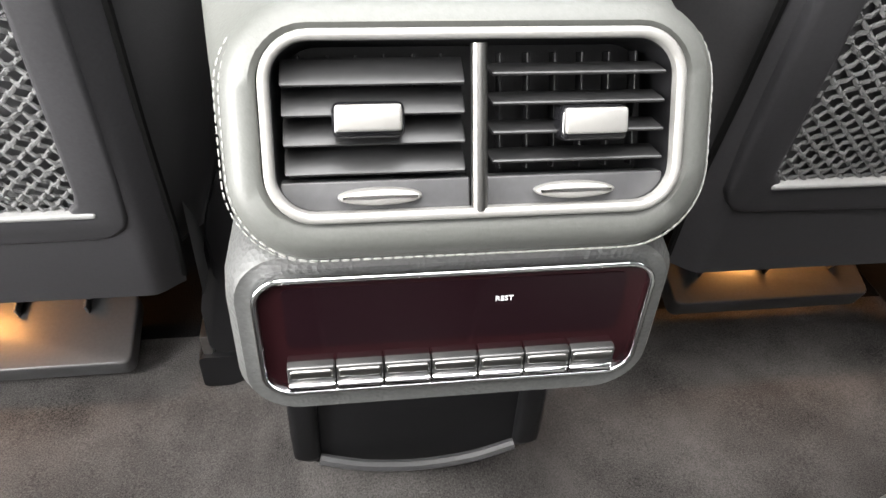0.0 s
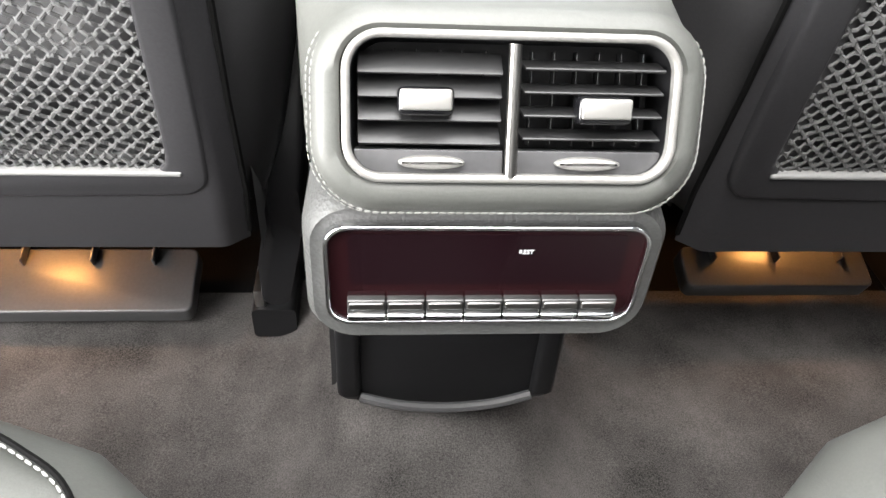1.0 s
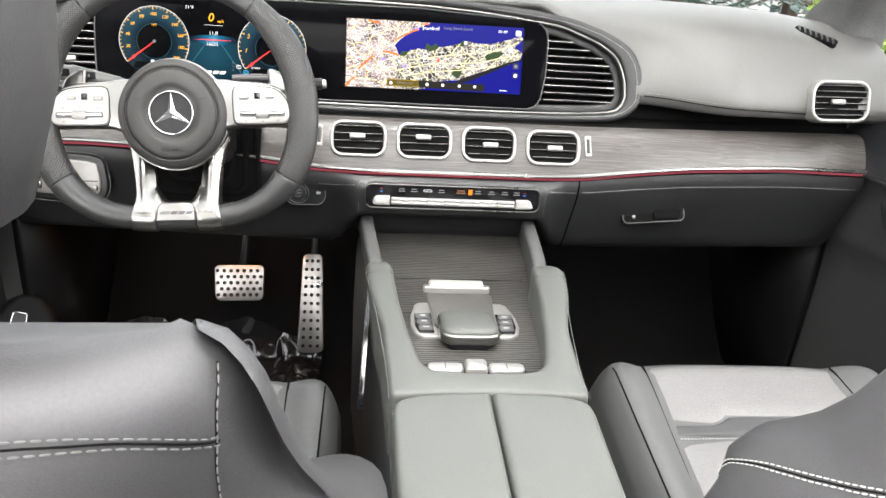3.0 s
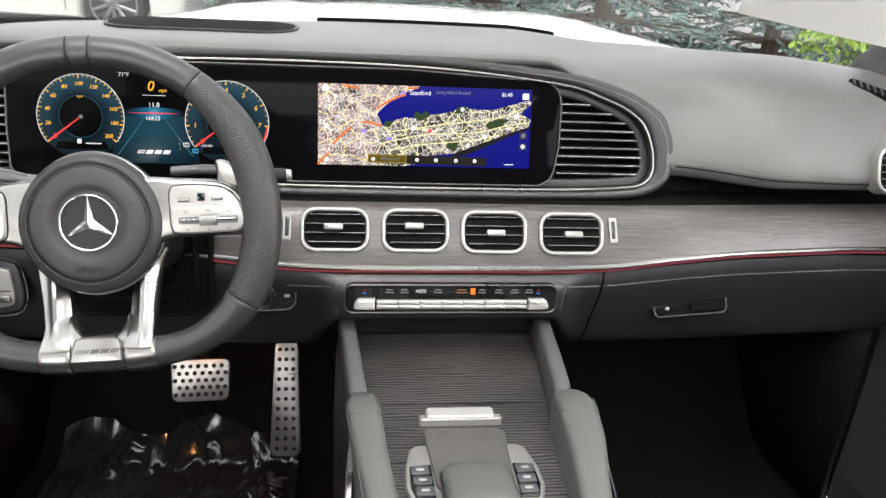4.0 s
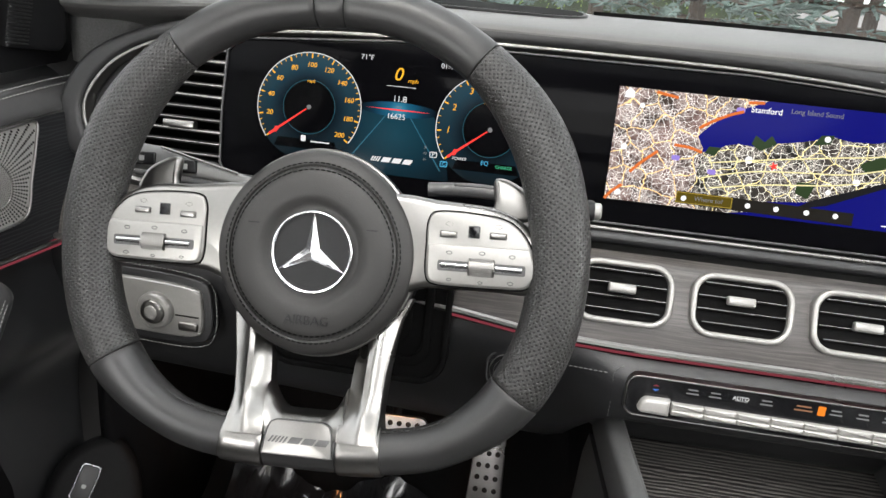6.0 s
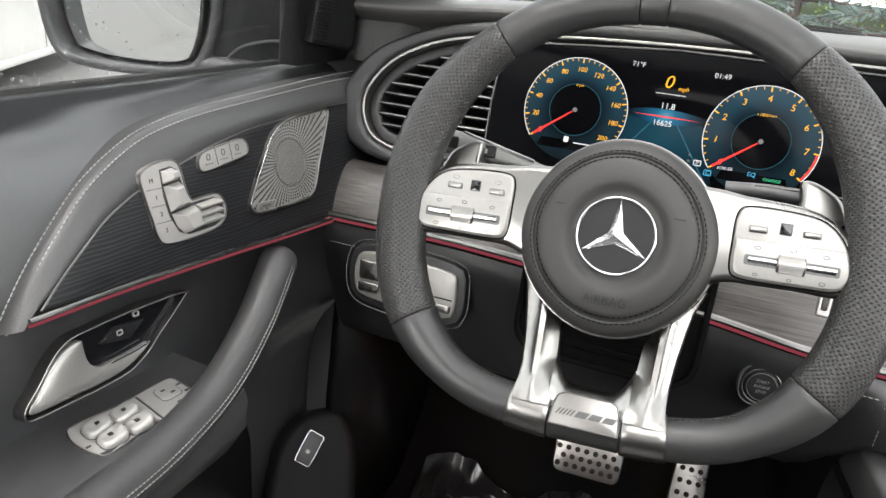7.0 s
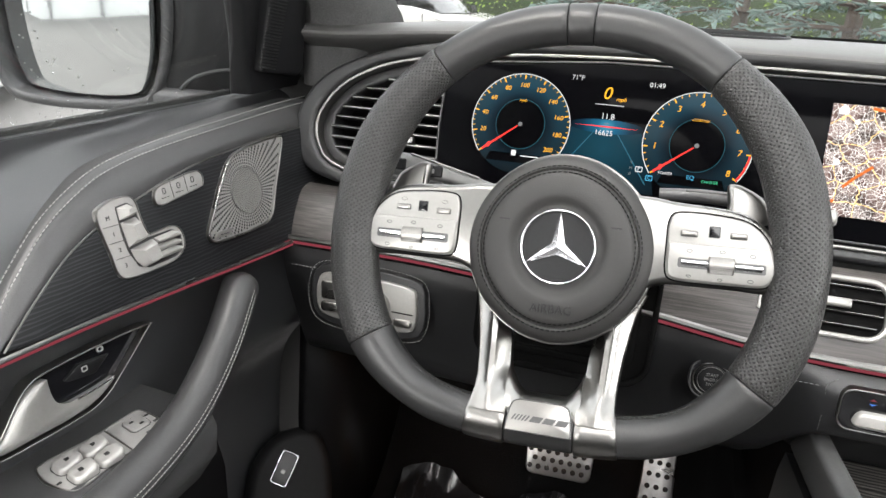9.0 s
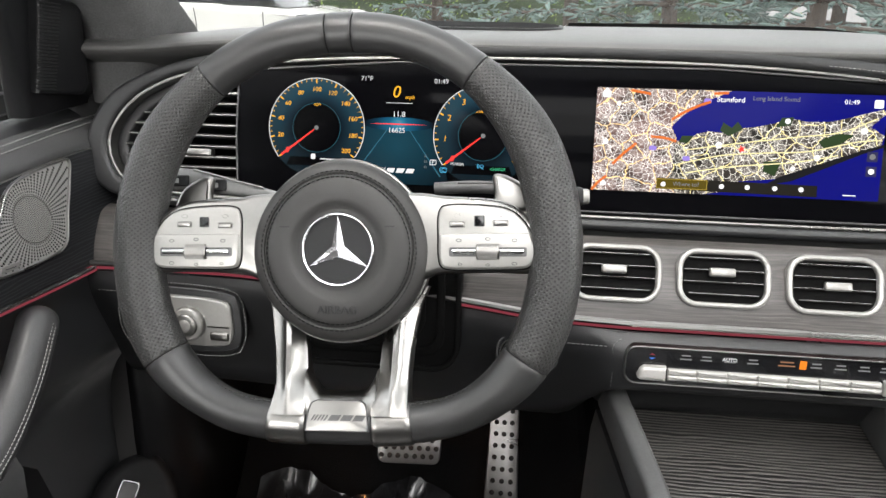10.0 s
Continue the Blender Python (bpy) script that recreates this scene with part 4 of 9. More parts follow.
        sec = [(a, -0.020), (a, d - dip * 1.25), (a + 0.3 * (rg - a), d - dip * 0.95), (rg - 0.0042, d - dip * 0.35), (rg - 0.0022, d), (rg + 0.0018, d + 0.0003), (rg + 0.0038, d - dip * 0.28), (b - 0.25 * (b - rg), d - dip * 0.55), (b - 0.0015, d - dip * 0.55), (b, d - dip * 0.8), (b, -0.020)]
        rings.append([MW @ V(s * x, y, z) for x, z in sec])
    loft(bm := B(), rings)
    part("lower_spoke", bm, SPOKE, wheel, "polished silver lower spoke", angle=48)
# web between the legs with its rounded window edge
rings = []
for i in range(25):
    x = -0.029 + 0.058 * i / 24
    e = abs(x) / 0.029
    yt = -0.1165 + 0.020 * max(0, (e - 0.45) / 0.55) ** 2.2
    rings.append([MW @ V(x, yt, -0.016), MW @ V(x, yt, -0.002), MW @ V(x, yt - 0.0012, 0.001), MW @ V(x, yt - 0.004, 0.003 + 0.001 * e), MW @ V(x, -0.124, 0.008 + 0.002 * e), MW @ V(x, -0.130, 0.012), MW @ V(x, -0.134, 0.010), MW @ V(x, -0.134, -0.016)])
loft(bm := B(), rings)
part("bridge", bm, SPOKE, wheel, angle=60)
plate = [(-0.0255, -0.1428), (0.0255, -0.1428), (0.0235, -0.1260), (0.0215, -0.1205), (0.0165, -0.1183), (-0.0165, -0.1183), (-0.0215, -0.1205), (-0.0235, -0.1260)]
MB = MW @ Matrix.Translation((0, -0.130, 0.0125)) @ Matrix.Rotation(radians(-14), 4, "X") @ Matrix.Translation((0, 0.130, 0))
plate = [tuple(q) for q in resample(plate, 60, True)]
slab(bm := B(), plate, MB, -0.008, 0.0030, 0.0008)
badge = part("badge_plate", bm, SILVER, wheel, "silver badge plate with slanted dark bars")
frame_ring(bm := B(), plate, offset(plate, -0.0009), MB, 0.001, 0.0036, 0.0003)
part("badge_rim", bm, METAL_DARK, badge)
for i in range(8):
    x = -0.0195 + (0.0026 * i if i < 5 else 0.0138 + 0.0098 * (i - 5))
    w = 0.0013 if i < 5 else 0.0082
    slab(bm := B(), [(x - 0.0016, -0.1345), (x + w - 0.0016, -0.1345), (x + w + 0.0012, -0.1300), (x + 0.0012, -0.1300)], MB, 0.0026, 0.0034)
    part("badge_bar", bm, METAL_DARK, badge)

# steering column, stalks, paddles
MCo = plane((-0.396, 1.066, 0.7225), (1, 0, 0), (0, 0.342, 0.940))
col = thing("steering_column", "black plastic steering column shroud with silver stalk trim", "steering column", (-0.396, 1.22, 0.69))
rings = []
for d, w, h, cy in ((-0.03, 0.070, 0.060, 0.0), (-0.06, 0.088, 0.075, -0.002), (-0.12, 0.095, 0.085, -0.010), (-0.22, 0.10, 0.095, -0.02)):
    rings.append([MCo @ V(q[0], q[1] + cy, d) for q in rrect(w, h, 0.03, 6)])
loft(bm := B(), rings)
part("shroud", bm, PLASTIC, col)
for s in (-1, 1):
    # paddle
    pad = [(0.152, 0.034), (0.1505, 0.0460), (0.1440, 0.0545), (0.131, 0.0615), (0.1225, 0.0625), (0.1200, 0.0590), (0.1215, 0.046), (0.122, 0.030)]
    pad = [(s * x, y) for x, y in (pad if s > 0 else pad[::-1])]
    pad = [tuple(q) for q in resample(curve(pad, 5, True), 60, True)]
    slab(bm := B(), pad, MW, -0.036, -0.028, 0.004, 0.002, 5)
    part("shift_paddle", bm, SILVER, wheel, "silver shift paddle")
    if s < 0:
        # broad light stalk with silver edges and dark rotary ends
        rings = []
        for x, y, h, d in ((-0.060, 0.044, 0.004, 0.006), (-0.080, 0.0490, 0.0045, 0.007), (-0.110, 0.0545, 0.0070, 0.009), (-0.145, 0.0610, 0.0100, 0.010), (-0.170, 0.0630, 0.0105, 0.010), (-0.176, 0.0635, 0.0085, 0.008)):
            rings.append([MW @ V(x, y + q[1], -0.052 + q[0]) for q in rrect(2 * d, 2 * h, min(h, d) * 0.7, 4)])
        loft(bm := B(), rings)
        stalk = part("stalk", bm, PALE_LEDGE, col, "grey light stalk with silver edge")
        tube(bm := B(), curve([MW @ V(-0.080, 0.0532, -0.044), MW @ V(-0.110, 0.0612, -0.042), MW @ V(-0.143, 0.0700, -0.042)], 5), 0.0012, 6)
        part("stalk_trim", bm, SILVER, stalk)
        for x, w in ((-0.158, 0.022), (-0.122, 0.018)):
            box(bm := B(), MW @ Matrix.Translation((x, 0.0605 if x < -0.14 else 0.0560, -0.0420)), (w, 0.010, 0.003), 0.001, 1)
            part("rotary_face", bm, PLASTIC, stalk)
            box(bm := B(), MW @ Matrix.Translation((x, 0.0605 if x < -0.14 else 0.0560, -0.0402)), (0.004, 0.004, 0.0006))
            part("symbol", bm, THREAD, stalk)
        tube(bm := B(), [MW @ V(-0.130, 0.037, -0.045), MW @ V(-0.180, 0.046, -0.045)], 0.0042, 10)
        part("lower_stalk", bm, SILVER, col, "thin silver lower stalk")
    else:
        tube(bm := B(), curve([MW @ V(0.07, 0.052, -0.048), MW @ V(0.11, 0.053, -0.046), MW @ V(0.150, 0.0475, -0.044), MW @ V(0.182, 0.0440, -0.044)], 5), 0.0055, 12)
        stalk = part("stalk", bm, SATIN_PLASTIC, col, "selector stalk with silver edge")
        tube(bm := B(), curve([MW @ V(0.09, 0.0565, -0.043), MW @ V(0.13, 0.0555, -0.041), MW @ V(0.172, 0.0505, -0.040)], 5), 0.0014, 8)
        part("stalk_trim", bm, METAL_DARK, stalk)
        rings = [[MW @ V(x, 0.0440 + q[1], -0.044 + q[0]) for q in rrect(2 * r, 2 * r, r * 0.8, 5)] for x, r in ((0.1800, 0.0055), (0.1810, 0.0078), (0.1925, 0.0080), (0.1945, 0.0068), (0.1950, 0.0050))]
        loft(bm := B(), rings)
        knob = part("stalk_knob", bm, PLASTIC, stalk)
        loft(bm := B(), [[MW @ V(x, 0.0440 + q[1], -0.044 + q[0]) for q in rrect(2 * r, 2 * r, r * 0.8, 5)] for x, r in ((0.1940, 0.0062), (0.1985, 0.0062), (0.1998, 0.0050))])
        part("end_button", bm, SILVER_PAINT, knob)
# the low column cover in front of the knee panel
rings = []
for y, z, w, h in ((1.18, 0.635, 0.085, 0.04), (1.24, 0.62, 0.095, 0.05), (1.34, 0.61, 0.10, 0.06)):
    rings.append([V(-0.396 + q[0], y, z + q[1]) for q in rrect(w, h, 0.02, 6)])
loft(bm := B(), rings)
part("lower_cover", bm, PLASTIC, col)
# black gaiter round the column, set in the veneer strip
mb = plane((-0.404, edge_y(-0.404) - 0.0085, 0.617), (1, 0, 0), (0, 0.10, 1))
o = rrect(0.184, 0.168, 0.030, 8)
# black parts made darker still: their colour includes the shade under the hub
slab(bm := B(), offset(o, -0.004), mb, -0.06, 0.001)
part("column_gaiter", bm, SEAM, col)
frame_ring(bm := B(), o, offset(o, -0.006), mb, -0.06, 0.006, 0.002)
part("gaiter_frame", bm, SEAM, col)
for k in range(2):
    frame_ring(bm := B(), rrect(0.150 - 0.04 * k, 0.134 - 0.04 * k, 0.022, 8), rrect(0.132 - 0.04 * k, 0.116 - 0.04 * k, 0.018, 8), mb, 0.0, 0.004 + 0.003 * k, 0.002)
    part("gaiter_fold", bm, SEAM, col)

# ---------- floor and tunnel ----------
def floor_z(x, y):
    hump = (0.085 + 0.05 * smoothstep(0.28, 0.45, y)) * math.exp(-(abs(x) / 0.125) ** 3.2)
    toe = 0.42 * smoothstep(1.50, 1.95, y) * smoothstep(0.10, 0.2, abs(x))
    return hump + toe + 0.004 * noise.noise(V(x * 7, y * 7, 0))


bm = B()
rings = []
for j in range(121):
    y = -0.75 + 2.75 * j / 120
    rings.append([V(-0.80 + 1.6 * i / 80, y, floor_z(-0.80 + 1.6 * i / 80, y)) for i in range(81)])
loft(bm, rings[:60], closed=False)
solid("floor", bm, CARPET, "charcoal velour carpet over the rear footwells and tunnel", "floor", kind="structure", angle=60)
# front part of the floor, in the copy that holds the shade
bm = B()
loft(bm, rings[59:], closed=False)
solid("floor", bm, SHADED_CARPET, "carpet in the front footwells, footwell shade in its dark colour", "floor", kind="structure", angle=60)

# ---------- centre console ----------
console = thing("centre_console", "grey leather centre console with split armrest lid", "console", (0, 0.8, 0.05))


def console_w(y):
    return lerp_table([(0.25, 0.098), (0.44, 0.101), (0.75, 0.110), (1.06, 0.134), (1.30, 0.160)], y)


rings = []
for y in (0.40, 0.44, 0.6, 0.75, 0.9, 1.06, 1.2, 1.30):
    w = console_w(y) - 0.002
    rings.append([V(-w - 0.006, y, 0.06), V(-w - 0.004, y, 0.30), V(-w, y, 0.42), V(-w + 0.004, y, 0.445), V(w - 0.004, y, 0.445), V(w, y, 0.42), V(w + 0.004, y, 0.30), V(w + 0.006, y, 0.06)])
loft(bm := B(), rings)
part("body", bm, LEATHER, console)


def flat_slab(outline, z0, z1, bev, mat, name, parent, label="", steps=4, tilt=None, dome=0.0):
    m = tilt if tilt else Matrix.Identity(4)
    slab(bm := B(), outline, m, z0, z1, bev, steps=steps, dome=dome)
    return part(name, bm, mat, parent, label)


for s in (-1, 1):
    o = [(s * 0.0012, 0.442), (s * 0.088, 0.442), (s * 0.097, 0.446), (s * 0.1005, 0.458), (s * 0.104, 0.60), (s * 0.1065, 0.690), (s * 0.1045, 0.702), (s * 0.096, 0.711), (s * 0.075, 0.7175), (s * 0.040, 0.7205), (s * 0.0012, 0.7215)]
    o = [(x + 0.0035, y) for x, y in resample(o, 90, True)]
    flat_slab(o, 0.46, 0.530, 0.007, ARMREST, "armrest_lid", console, "grey leather half of the split armrest lid", dome=0.0015)
bm = B()
box(bm, Matrix.Translation((0.0035, 0.58, 0.49)), (0.19, 0.28, 0.05))
part("lid_gap", bm, SEAM, console)
# forked leather frame in front of the lid, its prongs ending in rounded noses
out_a, out_b = [(0.130, 1.000), (0.121, 0.90), (0.1155, 0.83), (0.1115, 0.765)], [(0.1115, 0.765), (0.1100, 0.735), (0.1080, 0.7215), (0.1030, 0.7185), (0.0900, 0.7205), (0.070, 0.7230), (0.040, 0.7247), (0.0, 0.7255)]
in_a, in_b = [(0.1005, 1.000), (0.0940, 0.92), (0.0850, 0.850), (0.0745, 0.795)], [(0.0745, 0.795), (0.0690, 0.779), (0.0580, 0.768), (0.0400, 0.764), (0.0, 0.763)]
pairs = []
for o, i, n in ((out_a, in_a, 24), (out_b, in_b, 40)):
    pairs += list(zip(resample([(x, y, 0) for x, y in o], n), resample([(x, y, 0) for x, y in i], n)))[0 if n == 24 else 1:]
pairs += [(V(-p.x, p.y, 0), V(-q.x, q.y, 0)) for p, q in pairs[-2::-1]]
rings = []


def flare(side, y):
    """How far the prong swells outwards; more on the passenger's side."""
    return (0.016 if side > 0 else 0.008) * smoothstep(0.84, 0.98, y)


for p, q in pairs:
    p = V(p.x + math.copysign(flare(p.x, p.y), p.x), p.y, 0)
    d = (q - p).normalized()
    rings.append([V(r.x + 0.0035, r.y, z) for r, z in ((p, 0.44), (p, 0.518), (p + d * 0.0008, 0.522), (p + d * 0.0030, 0.5252), (p + d * 0.0075, 0.527), (q - d * 0.0075, 0.527), (q - d * 0.0030, 0.5252), (q - d * 0.0008, 0.522), (q, 0.518), (q, 0.44))])
loft(bm := B(), rings)
part("forked_frame", bm, ARMREST, console, "grey leather frame with two raised prongs", angle=60)
for s in (-1, 1):
    rings = []
    for y, a, b, top in ((1.0002, 0.1005, 0.1300, 0.527), (1.006, 0.1008, 0.1305, 0.527), (1.020, 0.1022, 0.1316, 0.5262), (1.036, 0.1045, 0.1325, 0.5235), (1.050, 0.1072, 0.1332, 0.5185), (1.060, 0.1098, 0.1334, 0.5125), (1.067, 0.1122, 0.1332, 0.505), (1.071, 0.1145, 0.1326, 0.496), (1.072, 0.1160, 0.1315, 0.486)):
        b += flare(s, 1.0) * (1 - 0.75 * smoothstep(1.02, 1.072, y))
        rings.append([V(0.0035 + s * ((a + b) / 2) + q[0], y, (top + 0.44) / 2 + q[1]) for q in rrect(b - a, top - 0.44, 0.0072, 5)])
    loft(bm := B(), rings)
    part("prong_nose", bm, ARMREST, console, "rounded leather end of the prong", angle=60)
    seam_line = [V(0.0035 + s * (x + flare(s, y)), y, 0.5205) for x, y in ((0.1100, 0.72), (0.1128, 0.78), (0.1218, 0.90), (0.1308, 1.000), (0.1328, 1.03))]
    stitch_line("stitching", curve(seam_line, 8), parent=console, r=0.0005, mat=GREY_THREAD)
# rear leather deck round the cup holder plate, running on into the vent hood
for s in (-1, 1):
    rings = []
    for y, edge, inn in ((0.3045, 0.0995, 0.0500), (0.3125, 0.0995, 0.0595 if s < 0 else 0.0650), (0.325, 0.0996, 0.0650 if s < 0 else 0.0710), (0.36, 0.0998, 0.0690 if s < 0 else 0.0735), (0.41, 0.1008, 0.0740 if s < 0 else 0.0765), (0.437, 0.1015, 0.0765 if s < 0 else 0.0795)):
        prof = [(inn, 0.46), (inn, 0.5262), (inn + 0.0008, 0.5275)]
        prof += [(edge - 0.012 + 0.012 * math.sin(a), 0.5155 + 0.012 * math.cos(a)) for a in [math.pi / 2 * i / 6 for i in range(7)]]
        prof += [(edge + 0.001, 0.46)]
        rings.append([V(0.0035 * smoothstep(0.30, 0.40, y) + s * x, y, z) for x, z in prof])
    loft(bm := B(), rings)
    part("deck_side", bm, ARMREST, console, angle=50)
for s in (-1, 1):
    pts = [(s * (console_w(0.31 + 0.39 * i / 40) - 0.0022) + 0.0034 * smoothstep(0.30, 0.40, 0.31 + 0.39 * i / 40), 0.31 + 0.39 * i / 40, 0.5210) for i in range(41)]
    stitch_line("stitching", pts, mat=HOOD_THREAD, parent=console, r=0.00045)
    # padded side rails run on to the dash
    rings = []
    for y, w, z in ((1.055, 0.1235, 0.484), (1.075, 0.1260, 0.490), (1.14, 0.1320, 0.488), (1.22, 0.1390, 0.484), (1.285, 0.1450, 0.482)):
        rings.append([V(0.0015 + s * (w + q[0]), y, z + q[1]) for q in rrect(0.0215, 0.048, 0.006, 3)])
    loft(bm := B(), rings)
    part("side_rail", bm, SEAT_SIDE, console)
# veneer tray
rings = []
for y, w, z in ((0.74, 0.07, 0.496), (0.84, 0.09, 0.488), (0.95, 0.105, 0.475), (1.06, 0.120, 0.466), (1.16, 0.126, 0.462), (1.285, 0.138, 0.460)):
    rings.append([V(-w + 2 * w * i / 10, y, z) for i in range(11)])
loft(bm := B(), rings, closed=False)
part("veneer_tray", bm, ASH_TRAY, console, "open-pored black ash veneer tray lid")
tube(bm := B(), [V(-0.11 + 0.22 * i / 10, 1.10, 0.4655) for i in range(11)], 0.0006, 4)
part("tray_joint", bm, SEAM, console)

# side grab recess with silver insert
m = plane((-0.133, 0.955, 0.46), (-0.06, -1, 0), (0, 0, 1))
o = [tuple(q) for q in resample(curve([(-0.10, 0.045), (-0.06, 0.052), (0.0, 0.035), (0.07, -0.02), (0.10, -0.06), (0.05, -0.04), (-0.05, 0.0)], 5, True), 50, True)]
slab(bm := B(), o, m, -0.004, 0.003, 0.002)
part("side_trim", bm, PIANO, console, "gloss black trim set in the console flank")

# ---------- selector and touchpad ----------
sel = thing("touchpad_controller", "silver-edged touchpad controller with a padded palm rest", "controller", (0, 1.0, 0.475))
MT = plane((0.0005, 0.958, 0.4810), (1, 0, 0), (0, 1, -0.085))
slab(bm := B(), rrect(0.102, 0.012, 0.004, 4, 0, 0.102), MT, -0.012, 0.0035, 0.003)
part("front_rocker", bm, SILVER_PAINT, sel, "silver rocker key bar")
slab(bm := B(), rrect(0.084, 0.022, 0.005, 5, 0, 0.108), MT, -0.012, 0.0065, 0.003)
part("rocker_face", bm, SILVER_PLATE, sel)
o = [(-0.044, 0.074), (0.044, 0.074), (0.048, 0.067), (0.042, -0.03), (0.036, -0.04), (-0.036, -0.04), (-0.042, -0.03), (-0.048, 0.067)]
slab(bm := B(), [tuple(q) for q in resample(o, 60, True)], MT, -0.012, 0.004, 0.002)
pad = part("touchpad", bm, surface("touch_surface", (0.075, 0.072, 0.068), 0.3, vary=0.08), sel, "matt grey touch surface")
for x in (-0.028, 0.0, 0.028):
    slab(bm := B(), rrect(0.005, 0.003, 0.001, 2, x, 0.060), MT, 0.0035, 0.0043)
    part("symbol", bm, DIM_LIGHT, pad)
# padded palm rest, higher to the rear, on a silver tray
def pillow(name, w, l, cy, r, levels, mat, label=""):
    rings = []
    for f, d in levels:
        rings.append([MT @ V(q[0], q[1] + cy, d - 0.10 * q[1] * (d > 0.01)) for q in rrect(w - 2 * f, l - 2 * f, max(r - f * 0.6, 0.004), 8)])
    loft(bm := B(), rings)
    return part(name, bm, mat, sel, label, angle=50)


pillow("palm_rest_foot", 0.070, 0.084, -0.050, 0.016, ((0.006, -0.006), (0.0, 0.002), (0.0, 0.008)), PLASTIC)
pillow("palm_rest_edge", 0.078, 0.088, -0.050, 0.018, ((0.003, 0.004), (0.0, 0.0075), (0.0, 0.0125), (0.0015, 0.0145), (0.004, 0.0148)), SILVER)
pillow("palm_rest", 0.0735, 0.0840, -0.0490, 0.017, ((0.0, 0.012), (0.0, 0.0155), (0.0012, 0.0185), (0.0035, 0.0208), (0.008, 0.0226), (0.014, 0.0236), (0.024, 0.0242), (0.034, 0.0244)), ARMREST, "padded matt grey palm rest")
for s in (-1, 1):
    o = [(0.040, 0.048), (0.060, 0.047), (0.067, 0.040), (0.074, 0.004), (0.0745, -0.028), (0.069, -0.050), (0.060, -0.058), (0.036, -0.058)]
    o = [(s * x, y) for x, y in (o[::-1] if s > 0 else o)]
    o = [tuple(q) for q in resample(o, 70, True)]
    slab(bm := B(), o, MT, -0.016, 0.0, 0.0025)
    wing = part("key_wing", bm, SILVER_PAINT, sel, "silver side key group")
    q4 = [(0.0455, 0.008), (0.0685, 0.006), (0.0690, -0.030), (0.0640, -0.050), (0.0440, -0.050)]
    q4 = [tuple(q) for q in resample([(s * x, y) for x, y in (q4[::-1] if s > 0 else q4)], 50, True)]
    slab(bm := B(), q4, MT, -0.004, 0.0016, 0.0006)
    part("key_bed", bm, PIANO, wing)
    for k in range(3):
        cy = -0.003 - 0.0175 * k
        cx = s * (0.0575 - 0.0015 * k)
        slab(bm := B(), rrect(0.0200, 0.0145, 0.002, 3, cx, cy), MT, 0.0, 0.0036, 0.0012)
        part("key", bm, SATIN_PLASTIC, wing)
        slab(bm := B(), rrect(0.0085, 0.0042, 0.001, 2, cx, cy), MT, 0.0032, 0.0040, 0.0003)
        part("symbol", bm, THREAD, wing)
MR = plane((-0.001, 0.806, 0.4950), (1, 0, 0), (0, 1, -0.06))
bar = thing("drive_mode_switches", "row of silver rocker switches behind the touchpad", "switch", MR.translation)
slab(bm := B(), rrect(0.122, 0.025, 0.008, 5), MR, -0.002, 0.0025, 0.001)
part("base", bm, PIANO, bar)
slab(bm := B(), rrect(0.027, 0.024, 0.005, 5, 0, 0.001), MR, 0, 0.013, 0.005)
part("centre_key", bm, SILVER_PAINT, bar)
for s in (-1, 1):
    slab(bm := B(), rrect(0.044, 0.019, 0.007, 5, s * 0.037, 0), MR, 0, 0.009, 0.004)
    part("rocker", bm, SILVER_PAINT, bar)
    slab(bm := B(), rrect(0.0012, 0.015, 0.0004, 1, s * 0.037, 0), MR, 0.0085, 0.0093)
    part("rocker_joint", bm, SATIN_PLASTIC, bar)

# ---------- cup holder ----------
cups = thing("cup_holder", "champagne silver double cup holder plate with black cups", "cup holder", (0, 0.37, 0.45))
CA, RA, CB, RB = V(-0.022, 0.377), 0.0425, V(0.0425, 0.342), 0.0335
ca = [CA + V(math.cos(a), math.sin(a)) * RA for a in [2 * math.pi * i / 96 for i in range(96)]]
cb = [CB + V(math.cos(a), math.sin(a)) * RB for a in [2 * math.pi * i / 80 for i in range(80)]]
ka = [(p - CB).length > RB for p in ca]
kb = [(p - CA).length > RA for p in cb]
sa = next(i for i in range(96) if ka[i] and not ka[i - 1])
sb = next(i for i in range(80) if kb[i] and not kb[i - 1])
hole = [ca[(sa + i) % 96] for i in range(96) if ka[(sa + i) % 96]] + [cb[(sb + i) % 80] for i in range(80) if kb[(sb + i) % 80]]
plate_o = resample([(-0.0735, 0.4375), (0.0, 0.4385), (0.0845, 0.4375), (0.0795, 0.38), (0.0735, 0.325), (0.0705, 0.3125), (0.0640, 0.3045), (0.0540, 0.3020), (-0.0480, 0.3020), (-0.0580, 0.3045), (-0.0645, 0.3125), (-0.0670, 0.325), (-0.0705, 0.38)], 150, True)


def holed(bm, o, h, z0, z1, m=None):
    """A plate with a hole, its top at z1; the rims of both go down to z0."""
    m = m or Matrix.Identity(4)
    es = []
    for line in (o, h):
        top = [bm.verts.new(m @ V(q[0], q[1], z1)) for q in line]
        low = [bm.verts.new(m @ V(q[0], q[1], z0)) for q in line]
        k = len(top)
        for i in range(k):
            es.append(bm.edges.new((top[i], top[(i + 1) % k])))
            bm.faces.new((top[i], top[(i + 1) % k], low[(i + 1) % k], low[i]))
    bmesh.ops.triangle_fill(bm, use_beauty=True, use_dissolve=False, edges=es)
    return bm


part("plate", holed(B(), plate_o, hole, 0.515, 0.5287), CHAMPAGNE, cups, "champagne silver plate")
